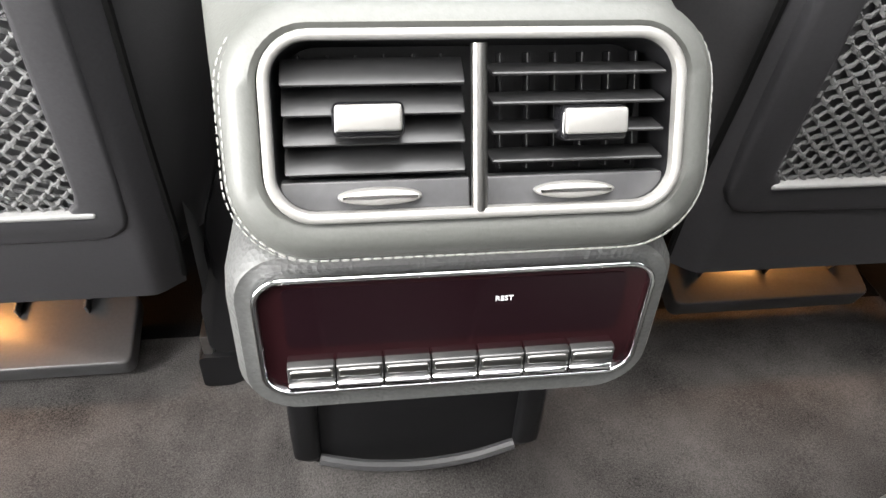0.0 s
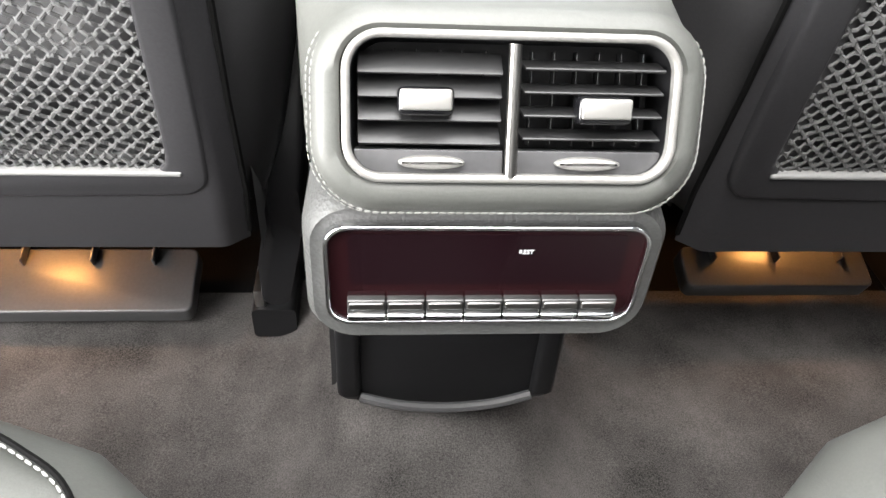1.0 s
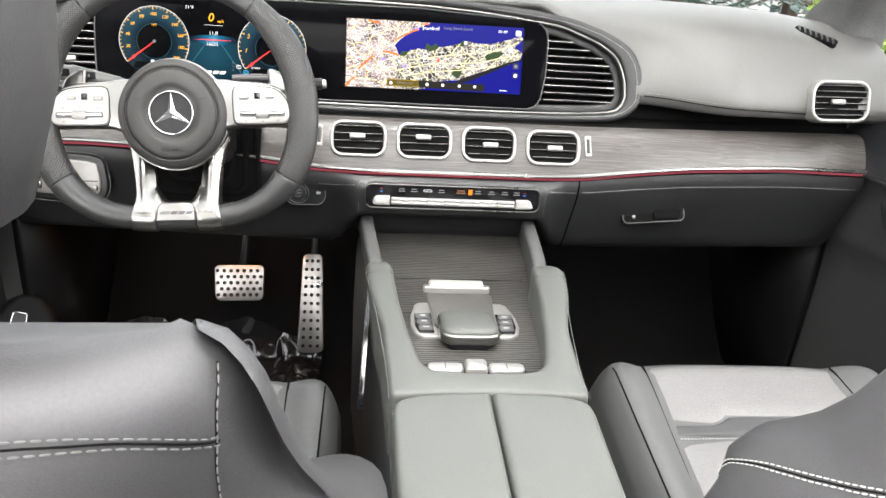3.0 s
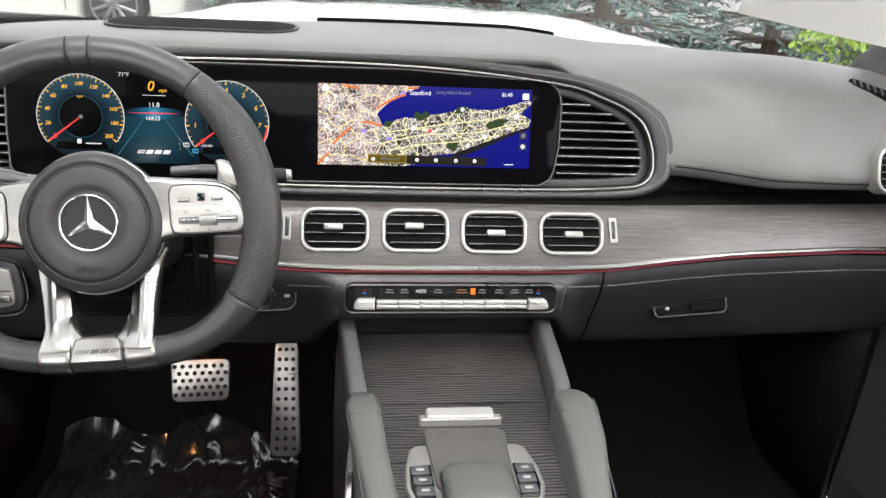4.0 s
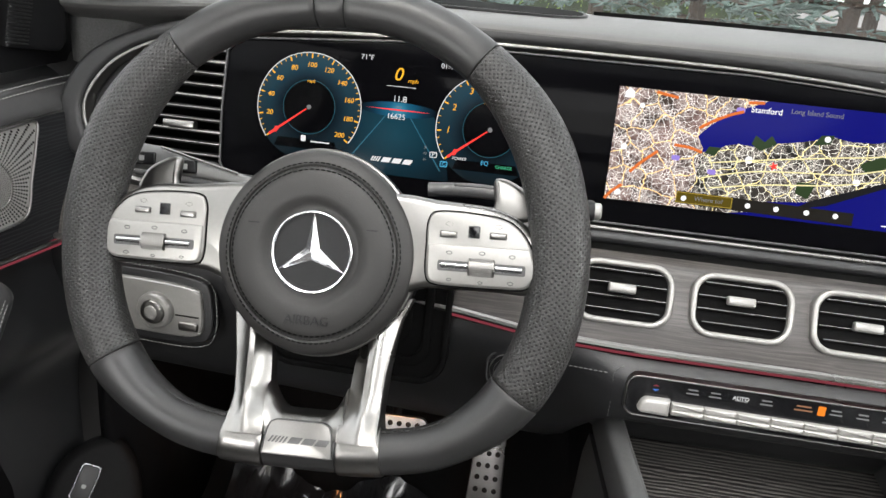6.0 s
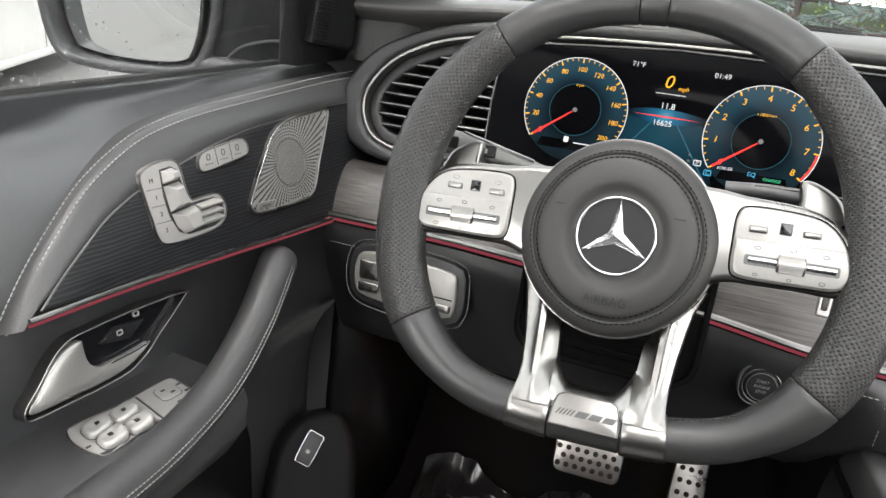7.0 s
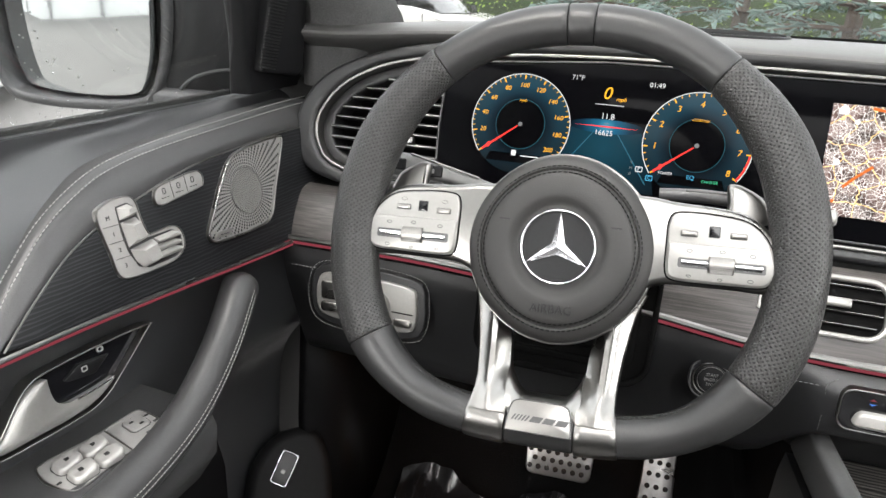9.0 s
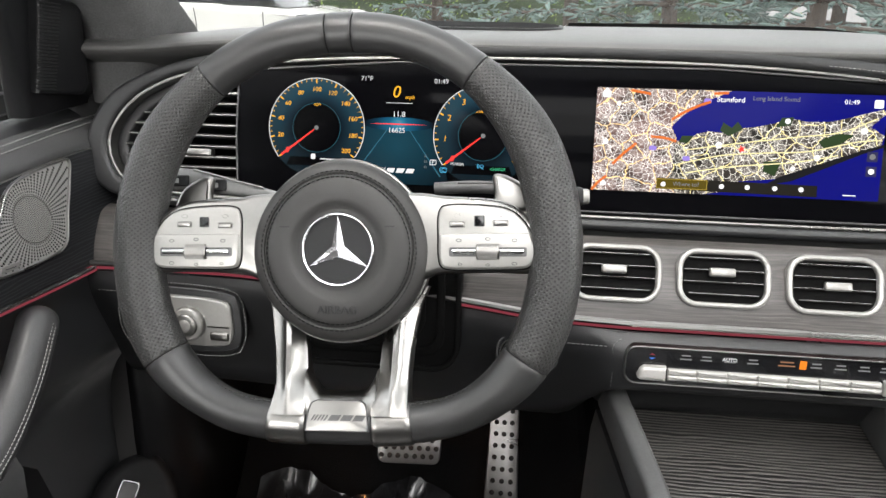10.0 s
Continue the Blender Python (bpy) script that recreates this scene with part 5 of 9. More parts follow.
for c, r, d in ((CA, RA, 0.085), (CB, RB, 0.06)):
    bm = B()
    loft(bm, [[V(c.x + math.cos(a) * rr, c.y + math.sin(a) * rr, z) for a in [2 * math.pi * i / 48 for i in range(48)]] for rr, z in ((r - 0.0005, 0.515), (r - 0.004, 0.515 - d), (0.002, 0.515 - d))], cap=(False, True))
    part("cup", bm, PLASTIC, cups, "black plastic cup")
rimline = [V(q.x, q.y, 0.5290) for q in hole]
tube(bm := B(), rimline, 0.0010, 6, closed=True)
part("cup_rim", bm, SHELL, cups)
for a in (150, 10):
    p = CA + V(math.cos(radians(a)), math.sin(radians(a))) * (RA - 0.006)
    box(bm := B(), Matrix.Translation((p.x, p.y, 0.503)) @ Matrix.Rotation(radians(a), 4, "Z") @ Matrix.Rotation(radians(25), 4, "Y"), (0.009, 0.006, 0.017), 0.002)
    part("cup_grip", bm, SILVER_PAINT, cups, "pale sprung cup grip")

# ---------- rear end of the console ----------
MV = plane((0.0072, 0.2385, 0.4930), (1, 0, 0), (0, 0.46, 0.888))
rear = thing("rear_vent_housing", "grey leather rear console end with double air vent", "vent", (0, 0.27, 0.44))
rings = []
lip = rrect(0.1630, 0.0715, 0.019, 8)


def ring_at(w, h, r, m, d, cy=0.0):
    return [m @ V(q[0], q[1] + cy, d) for q in rrect(w, h, r, 8)]


MH = plane((0, 0.305, 0.4845), (1, 0, 0), (0, 0, 1))
rings = [ring_at(0.165, 0.071, 0.019, MV, -0.002), ring_at(0.170, 0.076, 0.022, MV, 0.0005), ring_at(0.182, 0.088, 0.028, MV, -0.001, -0.001), ring_at(0.192, 0.097, 0.032, MV, -0.006, -0.002), ring_at(0.197, 0.101, 0.034, MV, -0.014, -0.003),
         [(a.lerp(b, 0.5)) for a, b in zip(ring_at(0.199, 0.102, 0.032, MV, -0.028, 0.002), ring_at(0.199, 0.088, 0.02, MH, 0.02))], ring_at(0.199, 0.086, 0.012, MH, 0)]
loft(bm := B(), rings, cap=(False, False))
part("hood", bm, ARMREST, rear, "grey leather hood round the vents", angle=60)
for k, dd in ((0.0966, -0.0062), (0.0990, -0.0112)):
    o = rrect(k * 2, 0.0985 if k < 0.098 else 0.101, 0.034, 12)
    stitch_line("stitching", [MV @ V(q[0], q[1] - 0.003, dd) for q in o[20:]] + [MV @ V(q[0], q[1] - 0.003, dd) for q in o[:6]], mat=HOOD_THREAD, parent=rear, r=0.00045, pitch=0.0042)
frame_ring(bm := B(), lip, offset(lip, -0.0042), MV, -0.006, 0.004, 0.0018, 4)
part("rim", bm, SILVER_PAINT, rear, "silver rounded rim")
ins = offset(lip, -0.004)
loft(bm := B(), [[MV @ V(q[0], q[1], 0.001) for q in ins], [MV @ V(q[0] * 0.97, q[1] * 0.95, -0.028) for q in ins]], cap=(False, True))
part("duct", bm, PLASTIC, rear)
tube(bm := B(), [MV @ V(0, -0.033, 0.001), MV @ V(0, 0.030, 0.001)], 0.0032, 12)
part("divider", bm, SILVER, rear, "silver divider bar")
for s in (-1, 1):
    for k in range(4):
        y = -0.0125 + 0.0110 * k
        tilt = 44 if s < 0 else 16
        bm = B()
        box(bm, MV @ Matrix.Translation((s * 0.0395, y, -0.006)) @ Matrix.Rotation(radians(tilt), 4, "X"), (0.069, 0.0016, 0.0135), 0.0006, 2)
        part("slat", bm, VENT_PLASTIC, rear)
        tube(bm := B(), [MV @ Matrix.Translation((s * 0.0395, y, -0.006)) @ Matrix.Rotation(radians(tilt), 4, "X") @ V(e * 0.034, 0.0002, 0.0068) for e in (-1, 1)], 0.0007, 6)
        part("slat_edge", bm, VENT_PLASTIC, rear)
    for k in range(6):
        x = s * 0.0395 - 0.028 + 0.0112 * k
        box(bm := B(), MV @ Matrix.Translation((x, 0.004, -0.018)), (0.0012, 0.046, 0.008), 0.0003, 1)
        part("upright_vane", bm, PLASTIC, rear)
    cx, cy = (-0.0420, 0.003) if s < 0 else (0.0440, 0.000)
    box(bm := B(), MV @ Matrix.Translation((cx, cy, 0.000)), (0.027, 0.0135, 0.014), 0.003, 3)
    part("slider", bm, PIANO, rear)
    box(bm := B(), MV @ Matrix.Translation((cx, cy + 0.001, 0.0075)), (0.0245, 0.0098, 0.003), 0.0013, 3)
    part("slider_face", bm, SILVER_PAINT, rear, "bright silver slider face")
    slab(bm := B(), rrect(0.073, 0.0125, 0.001, 2, s * 0.0395, -0.0265), MV, -0.012, -0.003, 0.0008)
    part("sill", bm, SATIN_PLASTIC, rear)
    mwh = MV @ Matrix.Translation((s * 0.0385, -0.0262, -0.010))
    slab(bm := B(), ellipse(0.0162, 0.0033, 40), mwh, 0.0, 0.0125, 0.002)
    part("thumb_wheel", bm, SILVER_PAINT, rear, "ribbed silver thumb wheel")

# rear climate display
low = thing("rear_climate_panel", "dark rear climate display with seven silver keys", "control panel", (0, 0.25, 0.35))
ML = plane((0.002, 0.2235, 0.3975), (1, 0, 0), (0, 0.05, 1))
MB = plane((0.002, 0.31, 0.3975), (1, 0, 0), (0, 0, 1))
rings = [ring_at(0.179, 0.078, 0.016, ML, -0.003), ring_at(0.190, 0.092, 0.024, ML, -0.002, -0.003), ring_at(0.198, 0.100, 0.028, ML, -0.008, -0.003), ring_at(0.201, 0.104, 0.030, ML, -0.020, -0.003), ring_at(0.197, 0.098, 0.03, MB, 0, -0.0)]
loft(bm := B(), rings)
part("housing", bm, GRAIN_PLASTIC, low, "grained grey plastic housing", angle=60)
o = rrect(0.176, 0.070, 0.014, 8)
frame_ring(bm := B(), o, offset(o, -0.0026), ML, -0.008, 0.0035, 0.0012)
part("rim", bm, CHROME, low, "thin chrome rim")
slab(bm := B(), offset(o, -0.0022), ML, -0.008, 0.0003)
face = part("display", bm, surface("dark_red_display_glass", (0.012, 0.0035, 0.0045), 0.1, vary=0.1, spec=0.25), low, "dark maroon glossy display glass")
slab(bm := B(), rrect(0.150, 0.034, 0.003, 3, 0.0, 0.011), ML, 0.0002, 0.0008)
part("display_window", bm, surface("maroon_display_glass", (0.007, 0.0028, 0.004), 0.10, vary=0.1, spec=0.22), face)
part("lettering", words("REST", 0.0038, ML @ Matrix.Translation((0.0205, 0.0165, 0.001))), WHITE_LIGHT, face)
for i in range(7):
    x = -0.0655 + 0.02185 * i
    slab(bm := B(), rrect(0.0214, 0.0105, 0.0010, 3, x, -0.0205), ML, -0.001, 0.0050, 0.0012, steps=3)
    key = part("key", bm, METAL_DARK, low)
    slab(bm := B(), rrect(0.0195, 0.0052, 0.0016, 3, x, -0.0190), ML, 0.0040, 0.0062, 0.0012)
    part("key_face", bm, SILVER, key)
    slab(bm := B(), rrect(0.0213, 0.0048, 0.0008, 3, x, -0.0272), ML, -0.001, 0.0068, 0.0018, steps=4)
    part("key_foot", bm, CHROME, key)

flap = thing("storage_flap", "black plastic storage flap under the rear display", "flap", (0, 0.33, 0.13))
MF = plane((0.001, 0.325, 0.205), (1, 0, 0), (0, 0.04, 1))
o = [tuple(q) for q in resample(curve([(-0.084, 0.15), (0.084, 0.15), (0.084, -0.02), (0.078, -0.056), (0.05, -0.063), (0.0, -0.066), (-0.05, -0.063), (-0.078, -0.056), (-0.084, -0.02)], 4, True), 90, True)]
slab(bm := B(), o, MF, -0.10, 0.0, 0.003)
part("face", bm, PLASTIC, flap)
for s in (-1, 1):
    rings = [[MF @ V(s * (0.083 - g) + q[0], y, -0.02 - 4 * g + q[1]) for q in rrect(0.020 - 2 * g, 0.056, 0.006, 3)] for y, g in ((0.15, 0), (0.05, 0), (-0.040, 0), (-0.054, 0.002), (-0.060, 0.005))]
    loft(bm := B(), rings)
    part("cheek", bm, PLASTIC, flap)
tube(bm := B(), curve([MF @ V(-0.074, -0.046, 0.004), MF @ V(-0.04, -0.054, 0.007), MF @ V(0.0, -0.057, 0.008), MF @ V(0.04, -0.054, 0.007), MF @ V(0.074, -0.046, 0.004)], 6), 0.0045, 8)
part("lip", bm, SATIN_PLASTIC, flap)

# ---------- front seats ----------
def SEAMS(seam, s):
    """Seams of the backrest; the first half lies on its right-hand side, the second is mirrored."""
    cross = [(0.765, 0.414), (0.778, 0.386), (0.786, 0.362), (0.790, 0.330), (0.791, 0.2727)]
    for mirror in (False, True):
        if s < 0:
            seam(cross, mirror, SEAT_THREAD, 0.0025)
            seam([(0.797, 0.432), (0.784, 0.421), (0.767, 0.413), (0.752, 0.407), (0.730, 0.401), (0.705, 0.394), (0.692, 0.392)], mirror, SEAT_THREAD, 0.0)
        seam([(0.692, 0.392), (0.672, 0.388), (0.650, 0.390), (0.643, 0.420), (0.632, 0.460), (0.614, 0.538), (0.550, 0.575)] if s < 0 else [(0.690, 0.30), (0.682, 0.36), (0.672, 0.390), (0.652, 0.420), (0.634, 0.470), (0.614, 0.538), (0.550, 0.575)], mirror)
        if s < 0:
            seam([(0.660, 0.387), (0.640, 0.375), (0.625, 0.357)], mirror, None)
            seam([(0.692, 0.394), (0.676, 0.417), (0.660, 0.446), (0.640, 0.49)], mirror)
        else:
            seam([(0.715, 0.372), (0.702, 0.417), (0.690, 0.460), (0.681, 0.506), (0.648, 0.566), (0.59, 0.60)], mirror, THREAD, 0.0032)


def front_seat(s, dy, lean):
    """s: -1 the driver's, 1 the passenger's. The back shell faces the rear."""
    cx = s * 0.395
    t = thing("front_seat", "black leather sports seat with netted back pocket", "seat", (cx, 0.7 + dy, 0.02), "front seats")

    def rear_y(z):
        return 0.42 + dy - 0.19 * (z - 0.31)

    def outline(z, w, d):
        """Rounded cross-section: back at rear_y, sides running forward as bolsters."""
        y = rear_y(z)
        p = smoothstep(0.60, 0.74, z)
        o = [(-w, d * 0.55), (-w * 0.995, d * 0.38), (-w * 0.96, 0.060), (-w * 0.87, 0.026), (-w * 0.70, 0.008), (-w * 0.4, 0.0), (0, 0.0), (w * 0.4, 0.0), (w * 0.70, 0.008), (w * 0.87, 0.026), (w * 0.96, 0.060), (w * 0.995, d * 0.38), (w, d * 0.55), (w * 0.97, d * (0.88 - 0.16 * p)), (w * (0.86 + 0.02 * p), d * (1 - 0.06 * p)), (w * 0.70, d * (0.93 + 0.07 * p)), (w * 0.5, d * (0.72 + 0.28 * p)), (0, d * (0.66 + 0.34 * p)), (-w * 0.5, d * (0.72 + 0.28 * p)), (-w * 0.70, d * (0.93 + 0.07 * p)), (-w * (0.86 + 0.02 * p), d * (1 - 0.06 * p)), (-w * 0.97, d * (0.88 - 0.16 * p))]
        return [V(cx + q.x, y + q.y, z) for q in curve([(a, b, 0) for a, b in o], 3, True)]
    TABLE = ((0.235, 0.200, 0.14, 0), (0.25, 0.222, 0.17, 0), (0.31, 0.240, 0.20, 0), (0.42, 0.262, 0.215, 0), (0.50, 0.272, 0.21, 0), (0.58, 0.276, 0.19, 0), (0.62, 0.272, 0.172, 0), (0.65, 0.262, 0.155, 0), (0.67, 0.247, 0.145, 0), (0.69, 0.234, 0.135, 0), (0.72, 0.222, 0.122, 0), (0.75, 0.215, 0.112, 0), (0.772, 0.210, 0.106, 0.001), (0.788, 0.205, 0.102, 0.006), (0.800, 0.198, 0.097, 0.016), (0.808, 0.189, 0.090, 0.030), (0.812, 0.177, 0.080, 0.046))
    if s < 0:
        # the driver's bolsters reach further forward
        TABLE = tuple((z, w, d + 0.045 * smoothstep(0.50, 0.60, z) * smoothstep(0.755, 0.66, z), off) for z, w, d, off in TABLE)
    else:
        # the passenger's backrest stands taller
        TABLE = tuple((z + 0.035 * smoothstep(0.70, 0.81, z), w + 0.014 * smoothstep(0.66, 0.72, z), d + 0.060 * smoothstep(0.56, 0.66, z), off) for z, w, d, off in TABLE)
    rings = []
    for z, w, d, off in TABLE:
        ring = []
        for p in outline(z, w, d):
            g = p.y - rear_y(z)
            crown = 0.018 * smoothstep(0.66, 0.76, z) * (1 - min(abs(p.x - cx) / w, 1) ** 2) * max(0, 1 - g / 0.05)
            hollow = 0.119 * smoothstep(0.205, 0.120, abs(p.x - cx)) * (1 if 0.30 < z < 0.60 else 0.17 if z == 0.62 else 0) * max(0, 1 - g / 0.05)
            y = p.y - crown + hollow + off * max(0, 1 - g / d)
            ring.append(V(p.x, y, p.z - lean * smoothstep(0.50, 0.78, z) * max(g - 0.055, 0)))
        rings.append(ring)
    loft(bm := B(), rings)
    back = part("backrest", bm, LEATHER_SOFT, t, "black leather backrest with side bolsters", angle=70)
    count = len(rings[0])

    def skin(z, u, lift=0.0):
        """Point on the backrest: z the height on its rear face, u once round it (0.5 the middle of the front)."""
        i = next((k for k in range(len(TABLE) - 1) if TABLE[k + 1][0] >= z), len(TABLE) - 2)
        f = min(max((z - TABLE[i][0]) / (TABLE[i + 1][0] - TABLE[i][0]), 0), 1)
        q = (u % 1) * count
        j = int(q)
        p = lambda r, n: rings[r][n % count]
        a1 = p(i, j).lerp(p(i, j + 1), q - j)
        b1 = p(i + 1, j).lerp(p(i + 1, j + 1), q - j)
        out = a1.lerp(b1, f)
        tang = p(i, j + 1) - p(i, j)
        nrm = tang.cross(b1 - a1).normalized()
        mid = V(cx, rear_y(z) + 0.07, z)
        if nrm.dot(out - mid) < 0:
            nrm = -nrm
        return out + nrm * lift

    def seam(pts, mirror, thread=None, gap=0.0, deep=True):
        """A sewn line over the backrest with a stitch row on either side."""
        ctrl = curve([(z, (0.545 - u if mirror else u), 0) for z, u in pts], 10)
        line = [skin(q.x, q.y, 0.0004) for q in ctrl]
        if deep:
            tube(bm := B(), line, 0.0006, 6)
            part("seam", bm, SEAM, t)
        for g in ((-gap, gap) if gap else (0,)):
            if thread:
                stitch_line("stitching", [skin(q.x + g, q.y, 0.0010) for q in ctrl], mat=thread, r=0.0006, pitch=0.0056, parent=t)
    SEAMS(seam, s)
    # hard back shell with its sunk pocket
    bm = B()
    nx, nz = 64, 56

    def shell_half(z):
        return lerp_table([(0.235, 0.212), (0.30, 0.217), (0.40, 0.218), (0.50, 0.221), (0.55, 0.219), (0.59, 0.212), (0.624, 0.197), (0.638, 0.172), (0.650, 0.140), (0.660, 0.095), (0.668, 0.04)], z)

    def shell_y(x, z):
        rho = ((abs(x) / 0.190) ** 3 + (max(z - 0.45, 0) / 0.188) ** 3) ** (1 / 3)
        sunk = smoothstep(1.0, 0.55, rho) * smoothstep(0.325, 0.345, z) * (0.35 + 0.65 * smoothstep(0.40, 0.49, z))
        edge = shell_half(z)
        curl = 0.016 * smoothstep(edge - 0.022, edge + 0.004, abs(x)) + 0.010 * smoothstep(0.640, 0.668, z)
        bulge = 0.014 * (1 - (x / 0.23) ** 2) * smoothstep(0.45, 0.60, z)
        return rear_y(z) - 0.012 - bulge + 0.060 * sunk + curl
    rows = []
    for j in range(nz + 1):
        z = 0.240 + (0.668 - 0.240) * j / nz
        w = shell_half(z)
        rows.append([V(cx + (-w + 2 * w * i / nx), shell_y(-w + 2 * w * i / nx, z), z) for i in range(nx + 1)])
    loft(bm, rows, closed=False)
    shell = part("back_shell", bm, SHELL, t, "satin black plastic back shell", angle=60)
    edge = [V(cx + e * shell_half(z), shell_y(e * shell_half(z), z) - 0.001, z) for e, zs in ((-1, [0.25 + 0.40 * k / 24 for k in range(25)]), (1, [0.65 - 0.40 * k / 24 for k in range(25)])) for z in zs]
    tube(bm := B(), edge, 0.0026, 6)
    part("shell_edge", bm, SEAM, shell)
    # pocket frame
    fo = [(0.213, 0.50), (0.211, 0.514), (0.204, 0.520), (0.192, 0.518), (0.186, 0.505), (0.180, 0.40), (0.176, 0.345), (0.168, 0.335), (0.0, 0.333), (-0.168, 0.335), (-0.176, 0.345), (-0.180, 0.40), (-0.186, 0.505), (-0.192, 0.518), (-0.204, 0.520), (-0.211, 0.514), (-0.213, 0.50), (-0.207, 0.36), (-0.204, 0.322), (-0.190, 0.308), (0.0, 0.304), (0.190, 0.308), (0.204, 0.322), (0.207, 0.36)]
    fo = [tuple(q) for q in resample([(x - (0.010 if s < 0 else 0.0) * (1 if x > 0.05 else -1 if x < -0.05 else 0), y) for x, y in fo], 150, True)]
    mback = plane((cx, rear_y(0.0) - 0.008, 0.0), (1, 0, 0), (0, -0.19, 1))
    k = math.sqrt(1 + 0.19 ** 2)
    slab(bm := B(), [(a, b * k) for a, b in fo], mback, -0.012, 0.006, 0.004)
    part("pocket_frame", bm, SHELL, shell)
    slab(bm := B(), [(a, b * k) for a, b in rrect(0.352, 0.005, 0.002, 2, 0, 0.3338)], mback, 0.0, 0.0078, 0.002)
    part("pocket_trim", bm, PALE_LEDGE, shell, "grey ledge along the foot of the net")
    # elastic net: wavy double cords that meet in rows
    bm = B()
    z0, z1, rowh = 0.338, 0.502, 0.0060
    count = int((z1 - z0) / rowh)
    for r in range(count + 1):
        z = z0 + rowh * r
        half = (0.168 if s < 0 else 0.178) + 0.012 * (z - 0.34) / 0.16
        cell = 0.0135
        n = int(half * 2 / cell * 6)
        for dz in (0.0006, -0.0006):
            pts = []
            for i in range(n + 1):
                x = -half + 2 * half * i / n
                ph = math.sin(2 * math.pi * (x / cell + (0.5 if r % 2 else 0)))
                ph = math.copysign(abs(ph) ** 0.75, ph)
                sag = 0.010 * math.cos(x / half * math.pi / 2) * math.sin(math.pi * (z - z0) / (z1 - z0))
                pts.append(mback @ V(x + 0.0006 * math.sin(z * 90 + x * 23), (z + dz + 0.0024 * ph + 0.0003 * math.sin(x * 31 + r)) * k, 0.0015 + sag + 0.0010 * math.sin(2 * math.pi * x / cell * 2 + r)))
            tube(bm, pts, 0.00112, 5)
    part("net", bm, NET, shell, "black elastic net", kind="stuff")
    bm = B()
    pts = [mback @ V(-0.182 + 0.364 * i / 80, (0.507 + 0.0016 * math.sin(i * 1.1)) * k, 0.004 + 0.008 * math.cos((i / 40 - 1) * math.pi / 2)) for i in range(81)]
    tube(bm, pts, [0.0030 + 0.0006 * math.sin(i * 2.2) for i in range(81)], 7)
    part("net_hem", bm, NET, shell)
    # headrest
    rings = []
    for z, w, d0, d1 in ((0.850, 0.080, 0.02, 0.08), (0.865, 0.105, 0.0, 0.10), (0.92, 0.124, -0.015, 0.115), (0.98, 0.132, -0.015, 0.115), (1.04, 0.128, 0.0, 0.105), (1.07, 0.11, 0.02, 0.085), (1.08, 0.07, 0.035, 0.07)):
        y = rear_y(0.8) + 0.015
        rings.append([V(cx + q[0], y + (d0 + d1) / 2 + q[1] - 0.06 * (z - 0.86), z) for q in rrect(w * 2, d1 - d0, (d1 - d0) * 0.48, 6)])
    loft(bm := B(), rings)
    part("headrest", bm, LEATHER_SOFT, t, "black leather headrest", angle=70)
    for e in (-1, 1):
        tube(bm := B(), [V(cx + e * 0.06, rear_y(0.8) + 0.055, 0.80), V(cx + e * 0.06, rear_y(0.8) + 0.055, 0.88)], 0.006, 10)
        part("headrest_post", bm, CHROME, t)
    # cushion: one padded body with raised sides, a perforated panel let into it
    y_back, y_front, half = 0.46 + dy * 0.4, 1.012, 0.216

    def cushion_z(x, y, panel=False):
        f = (y - y_back) / (y_front - y_back)
        e = abs(x) / half
        top = 0.335 + 0.052 * f
        side = 0.030 * (1 - 0.45 * f) * smoothstep(0.62, 0.86, e)
        edge = 0.045 * max(0, (e - 0.86) / 0.14) ** 2.4
        nose = 0.085 * max(0, (f - 0.84) / 0.16) ** 2.3
        return top + side - edge - nose + (0.0022 if panel else 0)

    def front_y(x):
        return y_front - 0.050 * (abs(x) / half) ** 4
    rings = []
    for j in range(29):
        f = 1 - (1 - j / 28) ** 1.5
        ring = []
        for i in range(41):
            g = -1 + 2 * i / 40
            x = half * math.copysign(1 - (1 - abs(g)) ** 1.5, g)
            y = y_back + (front_y(x) - y_back) * f
            ring.append(V(cx + x, y, cushion_z(x, y + (y_front - front_y(x)) * f)))
        rings.append([V(cx - half, ring[0].y, 0.20)] + ring + [V(cx + half, ring[-1].y, 0.20)])
    rings.append([V(p.x, p.y + 0.004, min(p.z, 0.30) - 0.02) for p in rings[-1]])
    rings.append([V(p.x, p.y - 0.03, 0.20) for p in rings[-1]])
    loft(bm := B(), rings, closed=False)
    part("cushion", bm, SEAT_SIDE, t, "padded grey leather cushion with raised sides", angle=60)

    def panel_half(y):
        return 0.154 - 0.014 * smoothstep(0.60, 0.95, y)
    pieces = (("seat_panel", 0.822, 0.948, 0.0, SEAT_CENTRE), ("seat_band", 0.800, 0.8195, 0.0, LEATHER_SOFT), ("seat_panel", 0.56, 0.7975, 0.0, SEAT_CENTRE))
    for name, ya, yb, dent, mat in pieces:
        rings = []
        for j in range(13):
            row = []
            for i in range(25):
                g = -1 + 2 * i / 24
                lo = ya + (0.016 * (1 - smoothstep(0.42, 0.55, abs(g))) if ya > 0.81 else 0)
                hi = yb + (0.016 * (1 - smoothstep(0.42, 0.55, abs(g))) if name == "seat_band" else 0) - (0.010 * abs(g) ** 6 if yb > 0.9 else 0)
                y = lo + (hi - lo) * j / 12
                x = panel_half(y) * g
                rim = min(j, 12 - j, (1 - abs(g)) * 12)
                row.append(V(cx + x, y, cushion_z(x, y, True) - (0.0045 if rim < 0.5 else 0.001 if rim < 1.5 else 0) + 0.002 * (1 - g * g)))
            rings.append(row)
